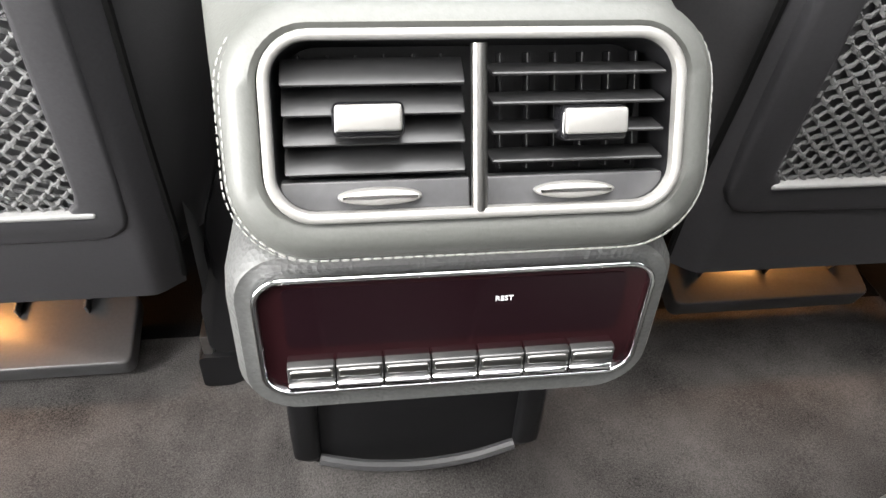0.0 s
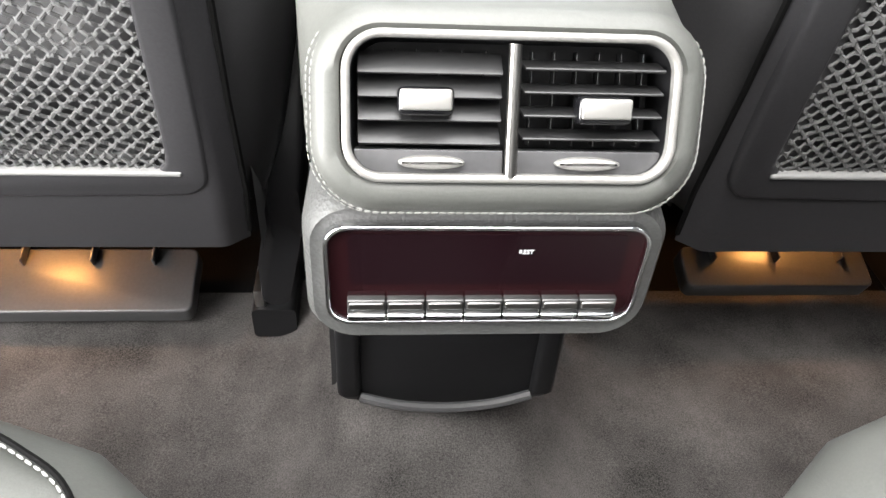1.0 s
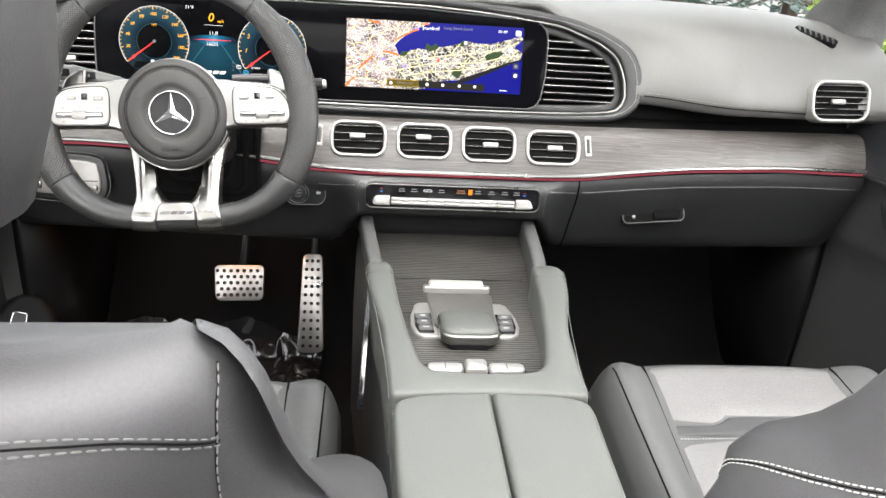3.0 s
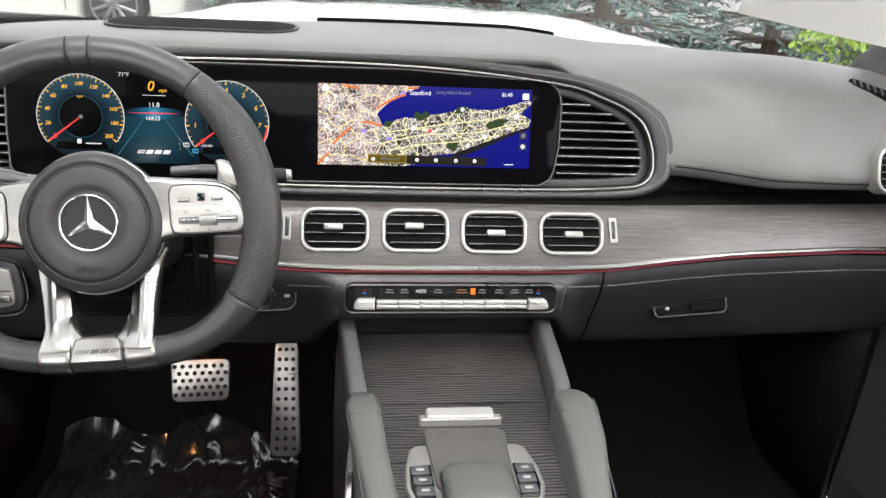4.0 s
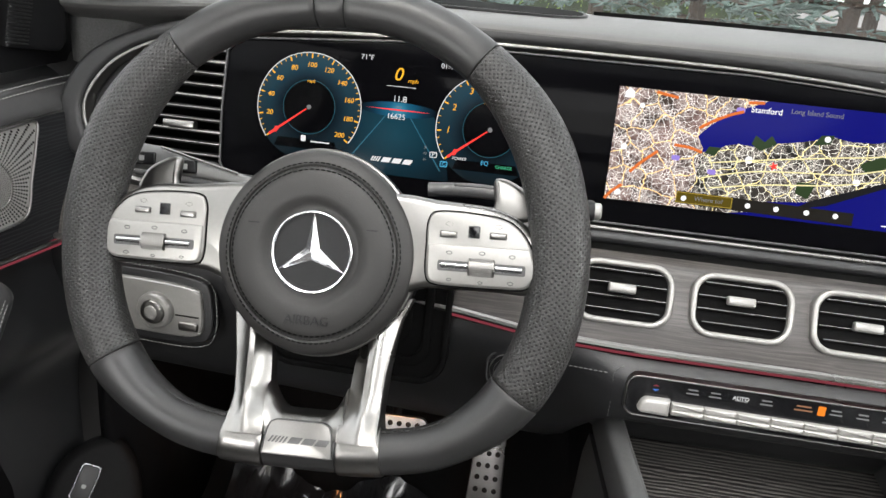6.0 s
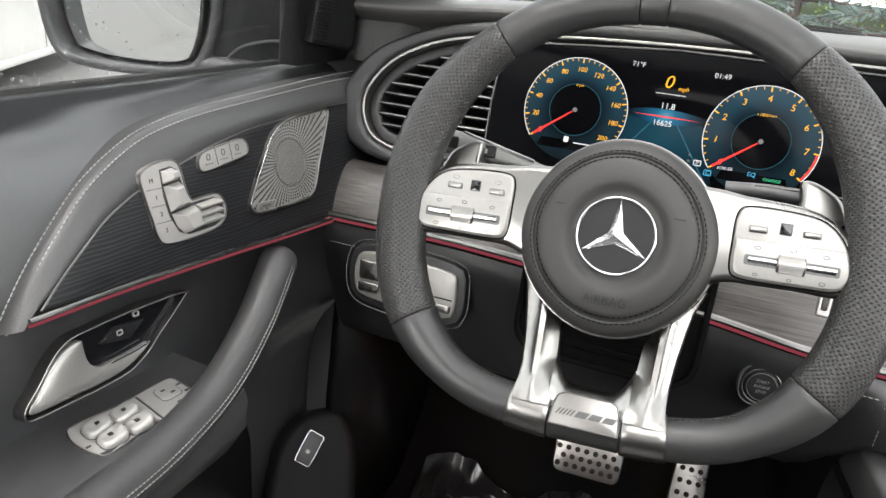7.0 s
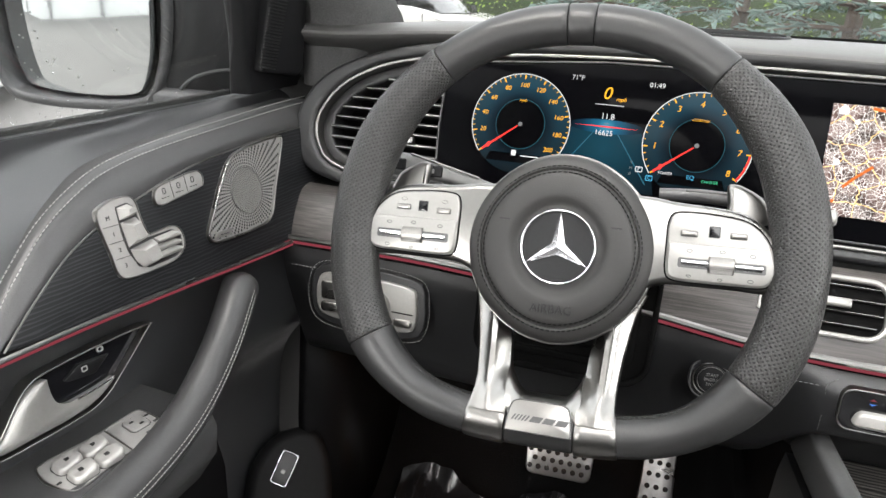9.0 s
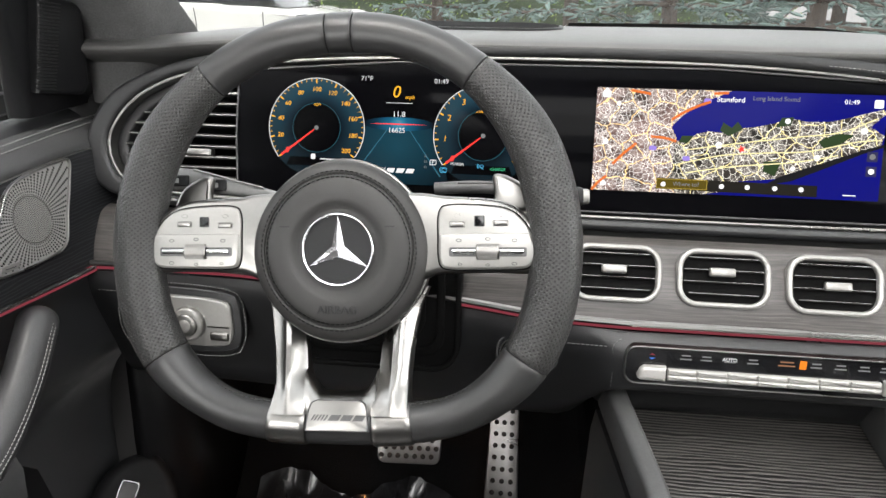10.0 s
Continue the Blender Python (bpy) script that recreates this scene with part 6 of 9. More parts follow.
        loft(bm := B(), rings, closed=False)
        part(name, bm, mat, t, "pale perforated leather panel" if mat == SEAT_CENTRE else "plain leather band across the cushion", angle=50)
    for e in (-1, 1):
        line = [V(cx + e * (panel_half(y) + 0.0035), y, cushion_z(panel_half(y), y) + 0.0012) for y in [0.58 + 0.36 * i / 30 for i in range(31)]]
        tube(bm := B(), line, 0.0016, 5)
        part("panel_seam", bm, SEAM, t)
        stitch_line("stitching", [V(p.x + e * 0.006, p.y, p.z + 0.0006) for p in line], mat=GREY_THREAD, r=0.0005, parent=t)
        line = [V(cx + e * 0.196, y, cushion_z(0.196, y + 0.034 * (y - 0.46) / 0.55) + 0.0006) for y in [0.58 + 0.335 * i / 30 for i in range(31)]]
        tube(bm := B(), line, 0.0012, 5)
        part("bolster_seam", bm, SEAM, t)
    stitch_line("stitching", [V(cx - 0.14 + 0.28 * i / 30, 0.7935, cushion_z(-0.14 + 0.28 * i / 30, 0.7935, True) + 0.0022 * (1 - (i / 15 - 1) ** 2)) for i in range(31)], r=0.0005, parent=t)
    rings = [[V(cx + q[0], 0.79 + dy * 0.4 + q[1], z) for q in rrect(w, l, 0.04, 4)] for z, w, l in ((0.10, 0.36, 0.26), (0.20, 0.38, 0.28), (0.30, 0.40, 0.44))]
    loft(bm := B(), rings)
    part("seat_base", bm, PLASTIC, t)
    # seat runners, foot ducts
    for e in (-1, 1):
        rings = [[V(cx + e * 0.205 + q[0], y + dy * 0.4, z + q[1]) for q in rrect(0.05, 0.045, 0.006, 3)] for y, z in ((0.52, 0.032), (0.60, 0.032), (0.95, 0.032))]
        loft(bm := B(), rings)
        part("runner", bm, PLASTIC, t)
        box(bm := B(), Matrix.Translation((cx + e * 0.19, 0.56 + dy * 0.4, 0.055)), (0.012, 0.07, 0.05), 0.004)
        part("runner_bracket", bm, BRUSHED, t)
        rings = [[V(cx + e * (0.235 + a) + q[0], y + dy, z + q[1]) for q in rrect(0.03, 0.07, 0.012, 4)] for y, z, a in ((0.50, 0.12, -0.02), (0.49, 0.22, 0.0), (0.52, 0.30, 0.01), (0.60, 0.36, 0.012))]
        loft(bm := B(), rings)
        part("hinge_cover", bm, PLASTIC, t)
    m = plane((-0.437, 0.575, 0.048) if s < 0 else (0.416, 0.560, 0.047), (1, 0, 0), (0, 0.95, 0.30))
    slab(bm := B(), rrect(0.30 if s < 0 else 0.236, 0.085 if s < 0 else 0.056, 0.010, 4), m, -0.02, 0.004, 0.003)
    duct = part("foot_duct", bm, SATIN_PLASTIC, t, "grey foot duct plate lit orange")
    for x in (-0.12, -0.05, 0.03, 0.10) if s < 0 else (-0.08, 0.0, 0.08):
        box(bm := B(), m @ Matrix.Translation((x, 0.034 if s < 0 else 0.020, 0.010)), (0.003, 0.030, 0.016), 0.001)
        part("duct_fin", bm, SATIN_PLASTIC, duct)
    return t


front_seat(-1, 0.0, 0.85).location.x += 0.012
passenger = front_seat(1, -0.045, 0.40)
passenger.location += V(0.012, 0, 0.036)

# belt buckle and seat side valance
t = thing("belt_buckle", "black belt buckle with red release button", "buckle", (-0.124, 0.69, 0.20))
rings = [[V(-0.124 + q[0], y + q[1], z) for q in rrect(0.017, 0.046, 0.006, 3)] for z, y in ((0.18, 0.705), (0.26, 0.700), (0.322, 0.694))]
loft(bm := B(), rings)
part("body", bm, PLASTIC, t)
box(bm := B(), Matrix.Translation((-0.124, 0.692, 0.326)), (0.012, 0.034, 0.012), 0.003)
part("release_button", bm, RED_BUCKLE, t, "red release button")

# ---------- rear bench front edge ----------
def rear_cushion(s):
    t = thing("rear_seat_cushion", "black leather rear seat cushion with white stitching", "seat", (s * 0.42, -0.3, 0.05), "rear seats")
    rings = []
    for x, y, z in ((0.075, -0.02, 0.30), (0.105, 0.055, 0.335), (0.145, 0.115, 0.36), (0.20, 0.16, 0.372), (0.27, 0.185, 0.376), (0.38, 0.20, 0.378), (0.50, 0.205, 0.378), (0.64, 0.195, 0.374), (0.74, 0.15, 0.35)):
        rings.append(curve([(s * x, y - 0.07, 0.08), (s * x, y - 0.03, 0.20), (s * x, y - 0.002, z - 0.07), (s * x, y - 0.008, z - 0.03), (s * x, y - 0.035, z - 0.006), (s * x, y - 0.075, z), (s * x, y - 0.25, z - 0.01), (s * x, y - 0.60, z - 0.03)], 4))
    loft(bm := B(), rings, closed=False)
    part("cushion", bm, ARMREST, t, angle=60)
    line = [(s * x, y, z) for x, y, z in ((0.165, -0.05, 0.366), (0.175, 0.06, 0.368), (0.19, 0.105, 0.371), (0.215, 0.128, 0.3735), (0.26, 0.146, 0.3765), (0.38, 0.160, 0.3790), (0.5, 0.163, 0.3790), (0.64, 0.155, 0.375))]
    stitch_line("stitching", curve(line, 8), parent=t, r=0.0007, pitch=0.0052)
    tube(bm := B(), [p + V(0, 0.004, -0.002) for p in curve(line, 8)], 0.0016, 6)
    part("seam", bm, SEAM, t)
    rings = [[V(s * x, y, z) for y, z in ((-0.45, 0.34), (-0.55, 0.40), (-0.68, 0.9), (-0.75, 0.9), (-0.75, 0.3))] for x in (0.02, 0.35, 0.72)]
    loft(bm := B(), rings)
    part("backrest", bm, LEATHER_SOFT, t)


rear_cushion(-1)
rear_cushion(1)

# ---------- driver's door ----------
MD = plane((-0.7706, 1.063, 0.668), (0.118, 0.993, 0.0), (-0.21, 0, 0.97))
# the local x axis points forward, y up; out of the door is to its right
if (MD.to_3x3() @ V(0, 0, 1)).x < 0:
    MD = MD @ Matrix.Rotation(math.pi, 4, "Y")


def dl(y, z):
    """Door outline point from its place along the car and its height."""
    p = V(-0.77, y, z) - MD.translation
    # along the panel
    ex, ey = MD.to_3x3() @ V(1, 0, 0), MD.to_3x3() @ V(0, 1, 0)
    v = p.z / ey.z
    u = (p.y - v * ey.y) / ex.y
    return (u, v)


def dpt(y, z, d=0.0):
    u, v = dl(y, z)
    return MD @ V(u, v, d)


def door_outline(pts, n=60, smooth=True):
    o = [dl(y, z) for y, z in pts]
    return [tuple(q) for q in resample(curve(o, 6, True) if smooth else o, n, True)]


door = thing("door_1", "black leather driver's door with ash veneer and silver switches", "door", (-0.80, 0.9, 0.1), kind="structure")


# main panel: upper roll, belt, recessed middle, pocket
def door_x(y):
    return -0.7706 + 0.118 * (y - 1.063)


rings = []
for i in range(41):
    y = 0.15 + 1.24 * i / 40
    x = door_x(max(y, 0.5))
    prof = [(-0.105, 0.10), (-0.105, 0.33), (-0.085, 0.41), (-0.040, 0.465), (-0.030, 0.52), (-0.022, 0.58), (-0.006, 0.622), (-0.014, 0.66), (-0.025, 0.692), (-0.039, 0.719), (-0.056, 0.742), (-0.074, 0.759), (-0.089, 0.769), (-0.10, 0.774)]
    rings.append(curve([(max(x + a, -0.842 + 0.05 * max(z - 0.74, 0)) if z > 0.7 else x + a, y, z + (-0.012 * (y - 1.1) if z > 0.7 else 0)) for a, z in prof], 3))
loft(bm := B(), rings, closed=False)
part("panel", bm, PANEL_LEATHER, door, angle=60)
roll = [(0.866, 0.628), (0.892, 0.655), (0.932, 0.688), (0.976, 0.714), (1.04, 0.737), (1.12, 0.750), (1.26, 0.759), (1.345, 0.764)]
# veneer inlay
ven = [(0.897, 0.630), (0.915, 0.645), (0.941, 0.664), (0.976, 0.686), (1.026, 0.704), (1.116, 0.725), (1.20, 0.733), (1.275, 0.737), (1.335, 0.737), (1.335, 0.616), (1.249, 0.617), (1.083, 0.622), (0.974, 0.626)]
o = [tuple(q) for q in resample([dl(y, z) for y, z in ven], 110, True)]
slab(bm := B(), o, MD, -0.02, 0.004, 0.0015)
part("veneer_panel", bm, ASH_DOOR, door, "open-pored black ash veneer wedge")
top = curve([dpt(y, z, 0.003) for y, z in ven[:9]], 6)
tube(bm := B(), top, 0.0010, 6)
part("veneer_edge", bm, SILVER, door)
# soft leather band between the stitched seam and the veneer
seam2 = [(-0.1926, -0.049), (-0.1621, -0.0125), (-0.130, 0.019), (-0.097, 0.046), (-0.0547, 0.0681), (-0.0182, 0.0790), (0.0363, 0.0866), (0.1071, 0.0918), (0.2137, 0.0990), (0.290, 0.1020)]
lower2 = [(-0.1800, -0.0480), (-0.172, -0.0400)] + [dl(y, z) for y, z in ((0.915, 0.645), (0.941, 0.664), (0.976, 0.686), (1.026, 0.704), (1.060, 0.713), (1.116, 0.725), (1.20, 0.733), (1.275, 0.737), (1.35, 0.737))]
sa = resample(curve([V(x, y, 0) for x, y in seam2], 8), 90)
sb = resample(curve([V(x, y, 0) for x, y in lower2], 8), 90)
rings = []
for p, q in zip(sa, sb):
    rings.append([MD @ (p.lerp(q, f) + V(0, 0, d)) for f, d in ((-0.16, -0.052), (-0.05, -0.026), (0.0, -0.0155), (0.05, -0.0110), (0.15, -0.0068), (0.3, -0.0030), (0.5, 0.0), (0.7, 0.0022), (0.9, 0.0030), (1.0, 0.0020), (1.02, -0.012))])
loft(bm := B(), rings, closed=False)
part("belt_roll", bm, DOOR_LEATHER, door, "soft leather band with double seam", angle=60)
for off, lift in ((0.0032, -0.0118), (-0.0032, -0.0070)):
    line = []
    for i in range(90):
        n = (sa[min(i + 1, 89)] - sa[max(i - 1, 0)]).normalized()
        line.append(MD @ (sa[i] + V(-n.y, n.x, 0) * off + V(0, 0, lift)))
    stitch_line("stitching", line, parent=door, r=0.00055, pitch=0.0046)
base = [(0.885, 0.623), (0.974, 0.622), (1.083, 0.618), (1.18, 0.6135), (1.25, 0.611)]
tube(bm := B(), curve([dpt(y, z + 0.0035, 0.006) for y, z in base], 8), 0.0022, 8)
part("chrome_strip", bm, SILVER, door, "satin silver strip under the veneer")
tube(bm := B(), curve([dpt(y, z - 0.0002, 0.0040) for y, z in base], 8), 0.0018, 6)
part("ambient_light_strip", bm, RED_LIGHT, door, "red ambient light line")

# speaker
spk = thing("door_speaker_grille", "perforated silver leaf-shaped speaker grille in the door veneer", "speaker", dpt(1.19, 0.66))
so = [tuple(q) for q in resample(curve([(0.2035, 0.0668), (0.179, 0.0685), (0.1347, 0.065), (0.1093, 0.0558), (0.0892, 0.0332), (0.0672, 0.0031), (0.0592, -0.0094), (0.0621, -0.0180), (0.0759, -0.0221), (0.1301, -0.0232), (0.1595, -0.0172), (0.177, 0.0137), (0.1937, 0.0431)], 6, True), 110, True)]
slab(bm := B(), so, MD, 0, 0.0062, 0.0015)
part("plate", bm, SILVER_PLATE, spk)
frame_ring(bm := B(), so, offset(so, -0.0022), MD, 0.003, 0.0090, 0.0009)
part("rim", bm, SILVER, spk)
cu, cv = 0.1290, 0.0205
inner_s = offset(so, -0.0034)


def inside(o, x, y):
    c = False
    for i in range(len(o)):
        a, b = o[i - 1], o[i]
        if (a[1] > y) != (b[1] > y) and x < (b[0] - a[0]) * (y - a[1]) / (b[1] - a[1]) + a[0]:
            c = not c
    return c


def hole(bm, x, y, a, b, turn):
    """One dark punched hole, an oval along the given direction."""
    d, e = V(math.cos(turn), math.sin(turn), 0), V(-math.sin(turn), math.cos(turn), 0)
    bm.faces.new([bm.verts.new(MD @ (V(x, y, 0.0064) + d * math.cos(k * math.pi / 3) * a + e * math.sin(k * math.pi / 3) * b)) for k in range(6)])


bm = B()
for i in range(1, 13):
    r = 0.00185 * i
    n = 20 if i < 4 else 32 if i < 8 else 52
    for k in range(n):
        a = 2 * math.pi * (k + 0.5 * (i % 2)) / n
        hole(bm, cu + r * math.cos(a), cv + r * math.sin(a), 0.00064, min(0.00085, r * math.pi / n * 0.62), a)
for i in range(26):
    r = 0.0258 + 0.0031 * i
    for k in range(64):
        a = 2 * math.pi * (k + 0.35 * i / 26) / 64
        x, y = cu + r * math.cos(a), cv + r * math.sin(a)
        if inside(inner_s, x, y):
            hole(bm, x, y, 0.00125, min(0.0016, r * math.pi / 64 * 0.56), a)
part("grille_perforation", bm, SEAM, spk, "fine punched grille", kind="stuff", angle=20)
frame_ring(bm := B(), ellipse(0.0245, 0.0245, 48, cu, cv), ellipse(0.0236, 0.0236, 48, cu, cv), MD, 0.005, 0.0068, 0.0003)
part("ring", bm, SILVER, spk)
slab(bm := B(), [(0.0665, -0.0165), (0.0890, -0.0182), (0.0945, -0.0122), (0.0705, -0.0105)], MD, 0.004, 0.0092, 0.0008)
part("badge", bm, SILVER_PAINT, spk)
slab(bm := B(), [(0.0735, -0.0146), (0.0860, -0.0156), (0.0866, -0.0148), (0.0742, -0.0138)], MD, 0.0088, 0.0096)
part("badge_bar", bm, METAL_DARK, spk)

# seat switch and memory keys
sw = thing("seat_adjustment_switch", "silver seat-shaped adjustment switch on the door veneer", "switch", dpt(1.05, 0.66))
o = [tuple(q) for q in resample(curve([(-0.0613, 0.0398), (-0.0551, 0.0466), (-0.0391, 0.0505), (-0.024, 0.0495), (-0.0177, 0.0425), (-0.0154, 0.0251), (-0.0118, 0.0128), (-0.0064, 0.0109), (0.0149, 0.0118), (0.0246, 0.0077), (0.0285, -0.0035), (0.0252, -0.0139), (0.0135, -0.0205), (-0.01, -0.0224), (-0.044, -0.0210), (-0.0541, -0.0140), (-0.0569, 0.0034), (-0.0599, 0.022)], 5, True), 100, True)]
slab(bm := B(), o, MD, 0, 0.0065, 0.0012)
part("plate", bm, SILVER_PLATE, sw)
frame_ring(bm := B(), o, offset(o, -0.0010), MD, 0.002, 0.0076, 0.0004)
part("plate_rim", bm, SILVER, sw)


def wedge(name, low, high, d0, d1, mat=None):
    """A key with a smaller top than foot."""
    lo = [tuple(q) for q in resample(low, 40, True)]
    hi = [tuple(q) for q in resample(high, 40, True)]
    bm = B()
    loft(bm, [[MD @ V(*q, 0.005) for q in lo], [MD @ V(*q, d0) for q in lo], [MD @ V(*q, d1 - 0.0006) for q in hi], [MD @ V(*q, d1) for q in offset(hi, -0.0006)]])
    return part(name, bm, mat or SILVER_PLATE, sw, angle=28)


trench = [(-0.0405, 0.0435), (-0.028, 0.0445), (-0.0215, 0.0400), (-0.0185, 0.0240), (-0.0150, 0.0085), (0.0150, 0.0085), (0.0245, 0.0020), (0.0235, -0.0130), (0.0120, -0.0180), (-0.0200, -0.0185), (-0.0310, -0.0140), (-0.0385, 0.0020), (-0.0410, 0.0200)]
trench = [tuple(q) for q in resample(trench, 80, True)]
slab(bm := B(), trench, MD, 0.004, 0.0070)
part("key_trench", bm, METAL_DARK, sw)
wedge("headrest_key", [(-0.0395, 0.0420), (-0.0280, 0.0430), (-0.0235, 0.0320), (-0.0395, 0.0310)], [(-0.0350, 0.0400), (-0.0290, 0.0405), (-0.0255, 0.0355), (-0.0350, 0.0345)], 0.008, 0.0165)
wedge("backrest_key", [(-0.0395, 0.0285), (-0.0225, 0.0300), (-0.0165, 0.0085), (-0.0370, 0.0060)], [(-0.0350, 0.0255), (-0.0255, 0.0260), (-0.0215, 0.0120), (-0.0320, 0.0105)], 0.008, 0.0170)
wedge("cushion_key", [(-0.0360, 0.0035), (-0.0100, 0.0060), (-0.0080, -0.0150), (-0.0260, -0.0165), (-0.0330, -0.0080)], [(-0.0300, 0.0005), (-0.0130, 0.0030), (-0.0110, -0.0115), (-0.0240, -0.0125)], 0.008, 0.0170)
for k in range(3):
    y0 = 0.0062 - 0.0072 * k
    wedge("cushion_slide", [(-0.0085, y0), (0.0150, y0 + 0.0008), (0.0225, y0 - 0.0020), (0.0225, y0 - 0.0062), (-0.0085, y0 - 0.0062)], [(-0.0085, y0 - 0.0016), (0.0145, y0 - 0.0010), (0.0205, y0 - 0.0030), (0.0205, y0 - 0.0040), (-0.0085, y0 - 0.0040)], 0.0080, 0.0135 - 0.001 * k)
for k, mark in enumerate(("M", "1", "2", "3")):
    x, y = -0.0505 + 0.0022 * k, 0.0355 - 0.0148 * k
    part("lettering", words(mark, 0.0055, MD @ Matrix.Translation((x, y, 0.0067))), METAL_DARK, sw)
    if k:
        tube(bm := B(), [MD @ V(x - 0.0090, y + 0.0078, 0.0066), MD @ V(x + 0.0085, y + 0.0072, 0.0066)], 0.00035, 4)
        part("key_joint", bm, METAL_DARK, sw)
mem = thing("seat_heating_keys", "silver capsule of three seat comfort keys", "switch", dpt(1.107, 0.71))
o = [tuple(q) for q in resample(curve([(0.0040, 0.0430), (0.0110, 0.0500), (0.0350, 0.0535), (0.0610, 0.0555), (0.0685, 0.0500), (0.0680, 0.0420), (0.0630, 0.0385), (0.0350, 0.0350), (0.0120, 0.0325), (0.0045, 0.0345)], 5, True), 80, True)]
slab(bm := B(), o, MD, 0, 0.0072, 0.0012)
part("capsule", bm, SILVER_PLATE, mem)
frame_ring(bm := B(), o, offset(o, -0.0010), MD, 0.002, 0.0082, 0.0004)
part("capsule_rim", bm, SILVER, mem)
for k in range(3):
    x, y = 0.0165 + 0.0190 * k, 0.0435 + 0.0016 * k
    frame_ring(bm := B(), rrect(0.0045, 0.0060, 0.0015, 2, x, y + 0.0012), rrect(0.0028, 0.0042, 0.0008, 2, x, y + 0.0012), MD, 0.006, 0.0075, 0.0001, 1)
    part("symbol", bm, METAL_DARK, mem)
    for q in range(3):
        slab(bm := B(), rrect(0.0020, 0.0009, 0.0003, 1, x - 0.0035 + 0.0035 * q, y - 0.0050), MD, 0.0065, 0.0076)
        part("symbol", bm, METAL_DARK, mem)
    if k:
        tube(bm := B(), [MD @ V(x - 0.0100, y + 0.0090, 0.0073), MD @ V(x - 0.0086, y - 0.0090, 0.0073)], 0.0004, 4)
        part("key_joint", bm, METAL_DARK, mem)

# inner handle
o = [(-0.0222, -0.0726), (-0.0807, -0.0700), (-0.1191, -0.0705), (-0.1430, -0.0724), (-0.1590, -0.0814), (-0.1762, -0.0991), (-0.1880, -0.1095), (-0.1905, -0.1170), (-0.1850, -0.1220), (-0.1536, -0.1230), (-0.1239, -0.1234), (-0.0978, -0.1216), (-0.0795, -0.1150), (-0.0658, -0.1062), (-0.0264, -0.0787)]
o = [tuple(q) for q in resample(curve(o[::-1], 5, True), 110, True)]
MDh = MD @ Matrix.Translation((0, 0, -0.014))
frame_ring(bm := B(), o, offset(o, -0.0016), MDh, -0.01, 0.0045, 0.0007)
hd = part("door_handle", bm, SILVER, door, "satin silver door handle in a chrome frame")
slab(bm := B(), offset(o, -0.002), MDh, -0.012, -0.004)
part("bowl", bm, PIANO, hd)
# lever: a wide rounded blade round the dark well
outer = resample(curve([V(-0.1324, -0.0775, 0), V(-0.1430, -0.0782, 0), V(-0.1590, -0.0870, 0), V(-0.1740, -0.1020, 0), V(-0.1845, -0.1150, 0), V(-0.1790, -0.1188, 0), V(-0.1500, -0.1195, 0), V(-0.1239, -0.1200, 0), V(-0.0985, -0.1180, 0), V(-0.0810, -0.1115, 0), V(-0.0700, -0.1045, 0)], 6), 60)
inner = resample(curve([V(-0.1318, -0.0785, 0), V(-0.1318, -0.0850, 0), V(-0.1317, -0.0900, 0), V(-0.1310, -0.0950, 0), V(-0.1295, -0.0990, 0), V(-0.1280, -0.1010, 0), V(-0.1250, -0.1035, 0), V(-0.1210, -0.1052, 0), V(-0.1141, -0.1060, 0), V(-0.0900, -0.1056, 0), V(-0.0710, -0.1038, 0)], 6), 60)
rings = []
for p, r in zip(outer, inner):
    rings.append([MDh @ (p + V(0, 0, -0.006)), MDh @ (p + V(0, 0, 0.0005)), MDh @ (p.lerp(r, 0.12) + V(0, 0, 0.0022)), MDh @ (p.lerp(r, 0.35) + V(0, 0, 0.0034)), MDh @ (p.lerp(r, 0.7) + V(0, 0, 0.0036)), MDh @ (r + V(0, 0, 0.0026)), MDh @ (r + V(0, 0, -0.006))])
loft(bm := B(), rings)
part("lever", bm, SILVER_PAINT, hd, "satin silver pull lever", angle=70)
tube(bm := B(), [MDh @ (r + V(0, 0, 0.0028)) for r in inner[30:]], 0.0010, 6)
part("lever_edge", bm, CHROME, hd)
slab(bm := B(), [tuple(q) for q in resample([(-0.1150, -0.0878), (-0.0991, -0.0799), (-0.0665, -0.0836), (-0.0850, -0.0948), (-0.1120, -0.0905)], 40, True)], MDh, -0.004, -0.0015, 0.0012)
part("lock_key", bm, PLASTIC, hd)
for x, y in ((-0.0944, -0.0862), (-0.0751, -0.0762)):
    frame_ring(bm := B(), rrect(0.0060, 0.0050, 0.0014, 2, x, y), rrect(0.0040, 0.0030, 0.0008, 2, x, y), MDh, -0.003, -0.0009, 0.0001, 1)
    part("symbol", bm, THREAD, hd)

# armrest with grab handle
arm = [(-0.770, 0.40, 0.500), (-0.775, 0.62, 0.502), (-0.775, 0.80, 0.503), (-0.772, 0.90, 0.503), (-0.766, 1.00, 0.507), (-0.760, 1.06, 0.512)]
rings = []
for x, y, z in curve(arm, 4):
    rings.append([V(x + a, y, z + b) for a, b in ((-0.06, 0.0), (-0.01, -0.004), (0.02, -0.004), (0.038, -0.010), (0.046, -0.028), (0.044, -0.06), (0.02, -0.10), (-0.06, -0.12))])
loft(bm := B(), rings)
part("armrest", bm, DOOR_LEATHER, door, "padded black armrest", angle=60)
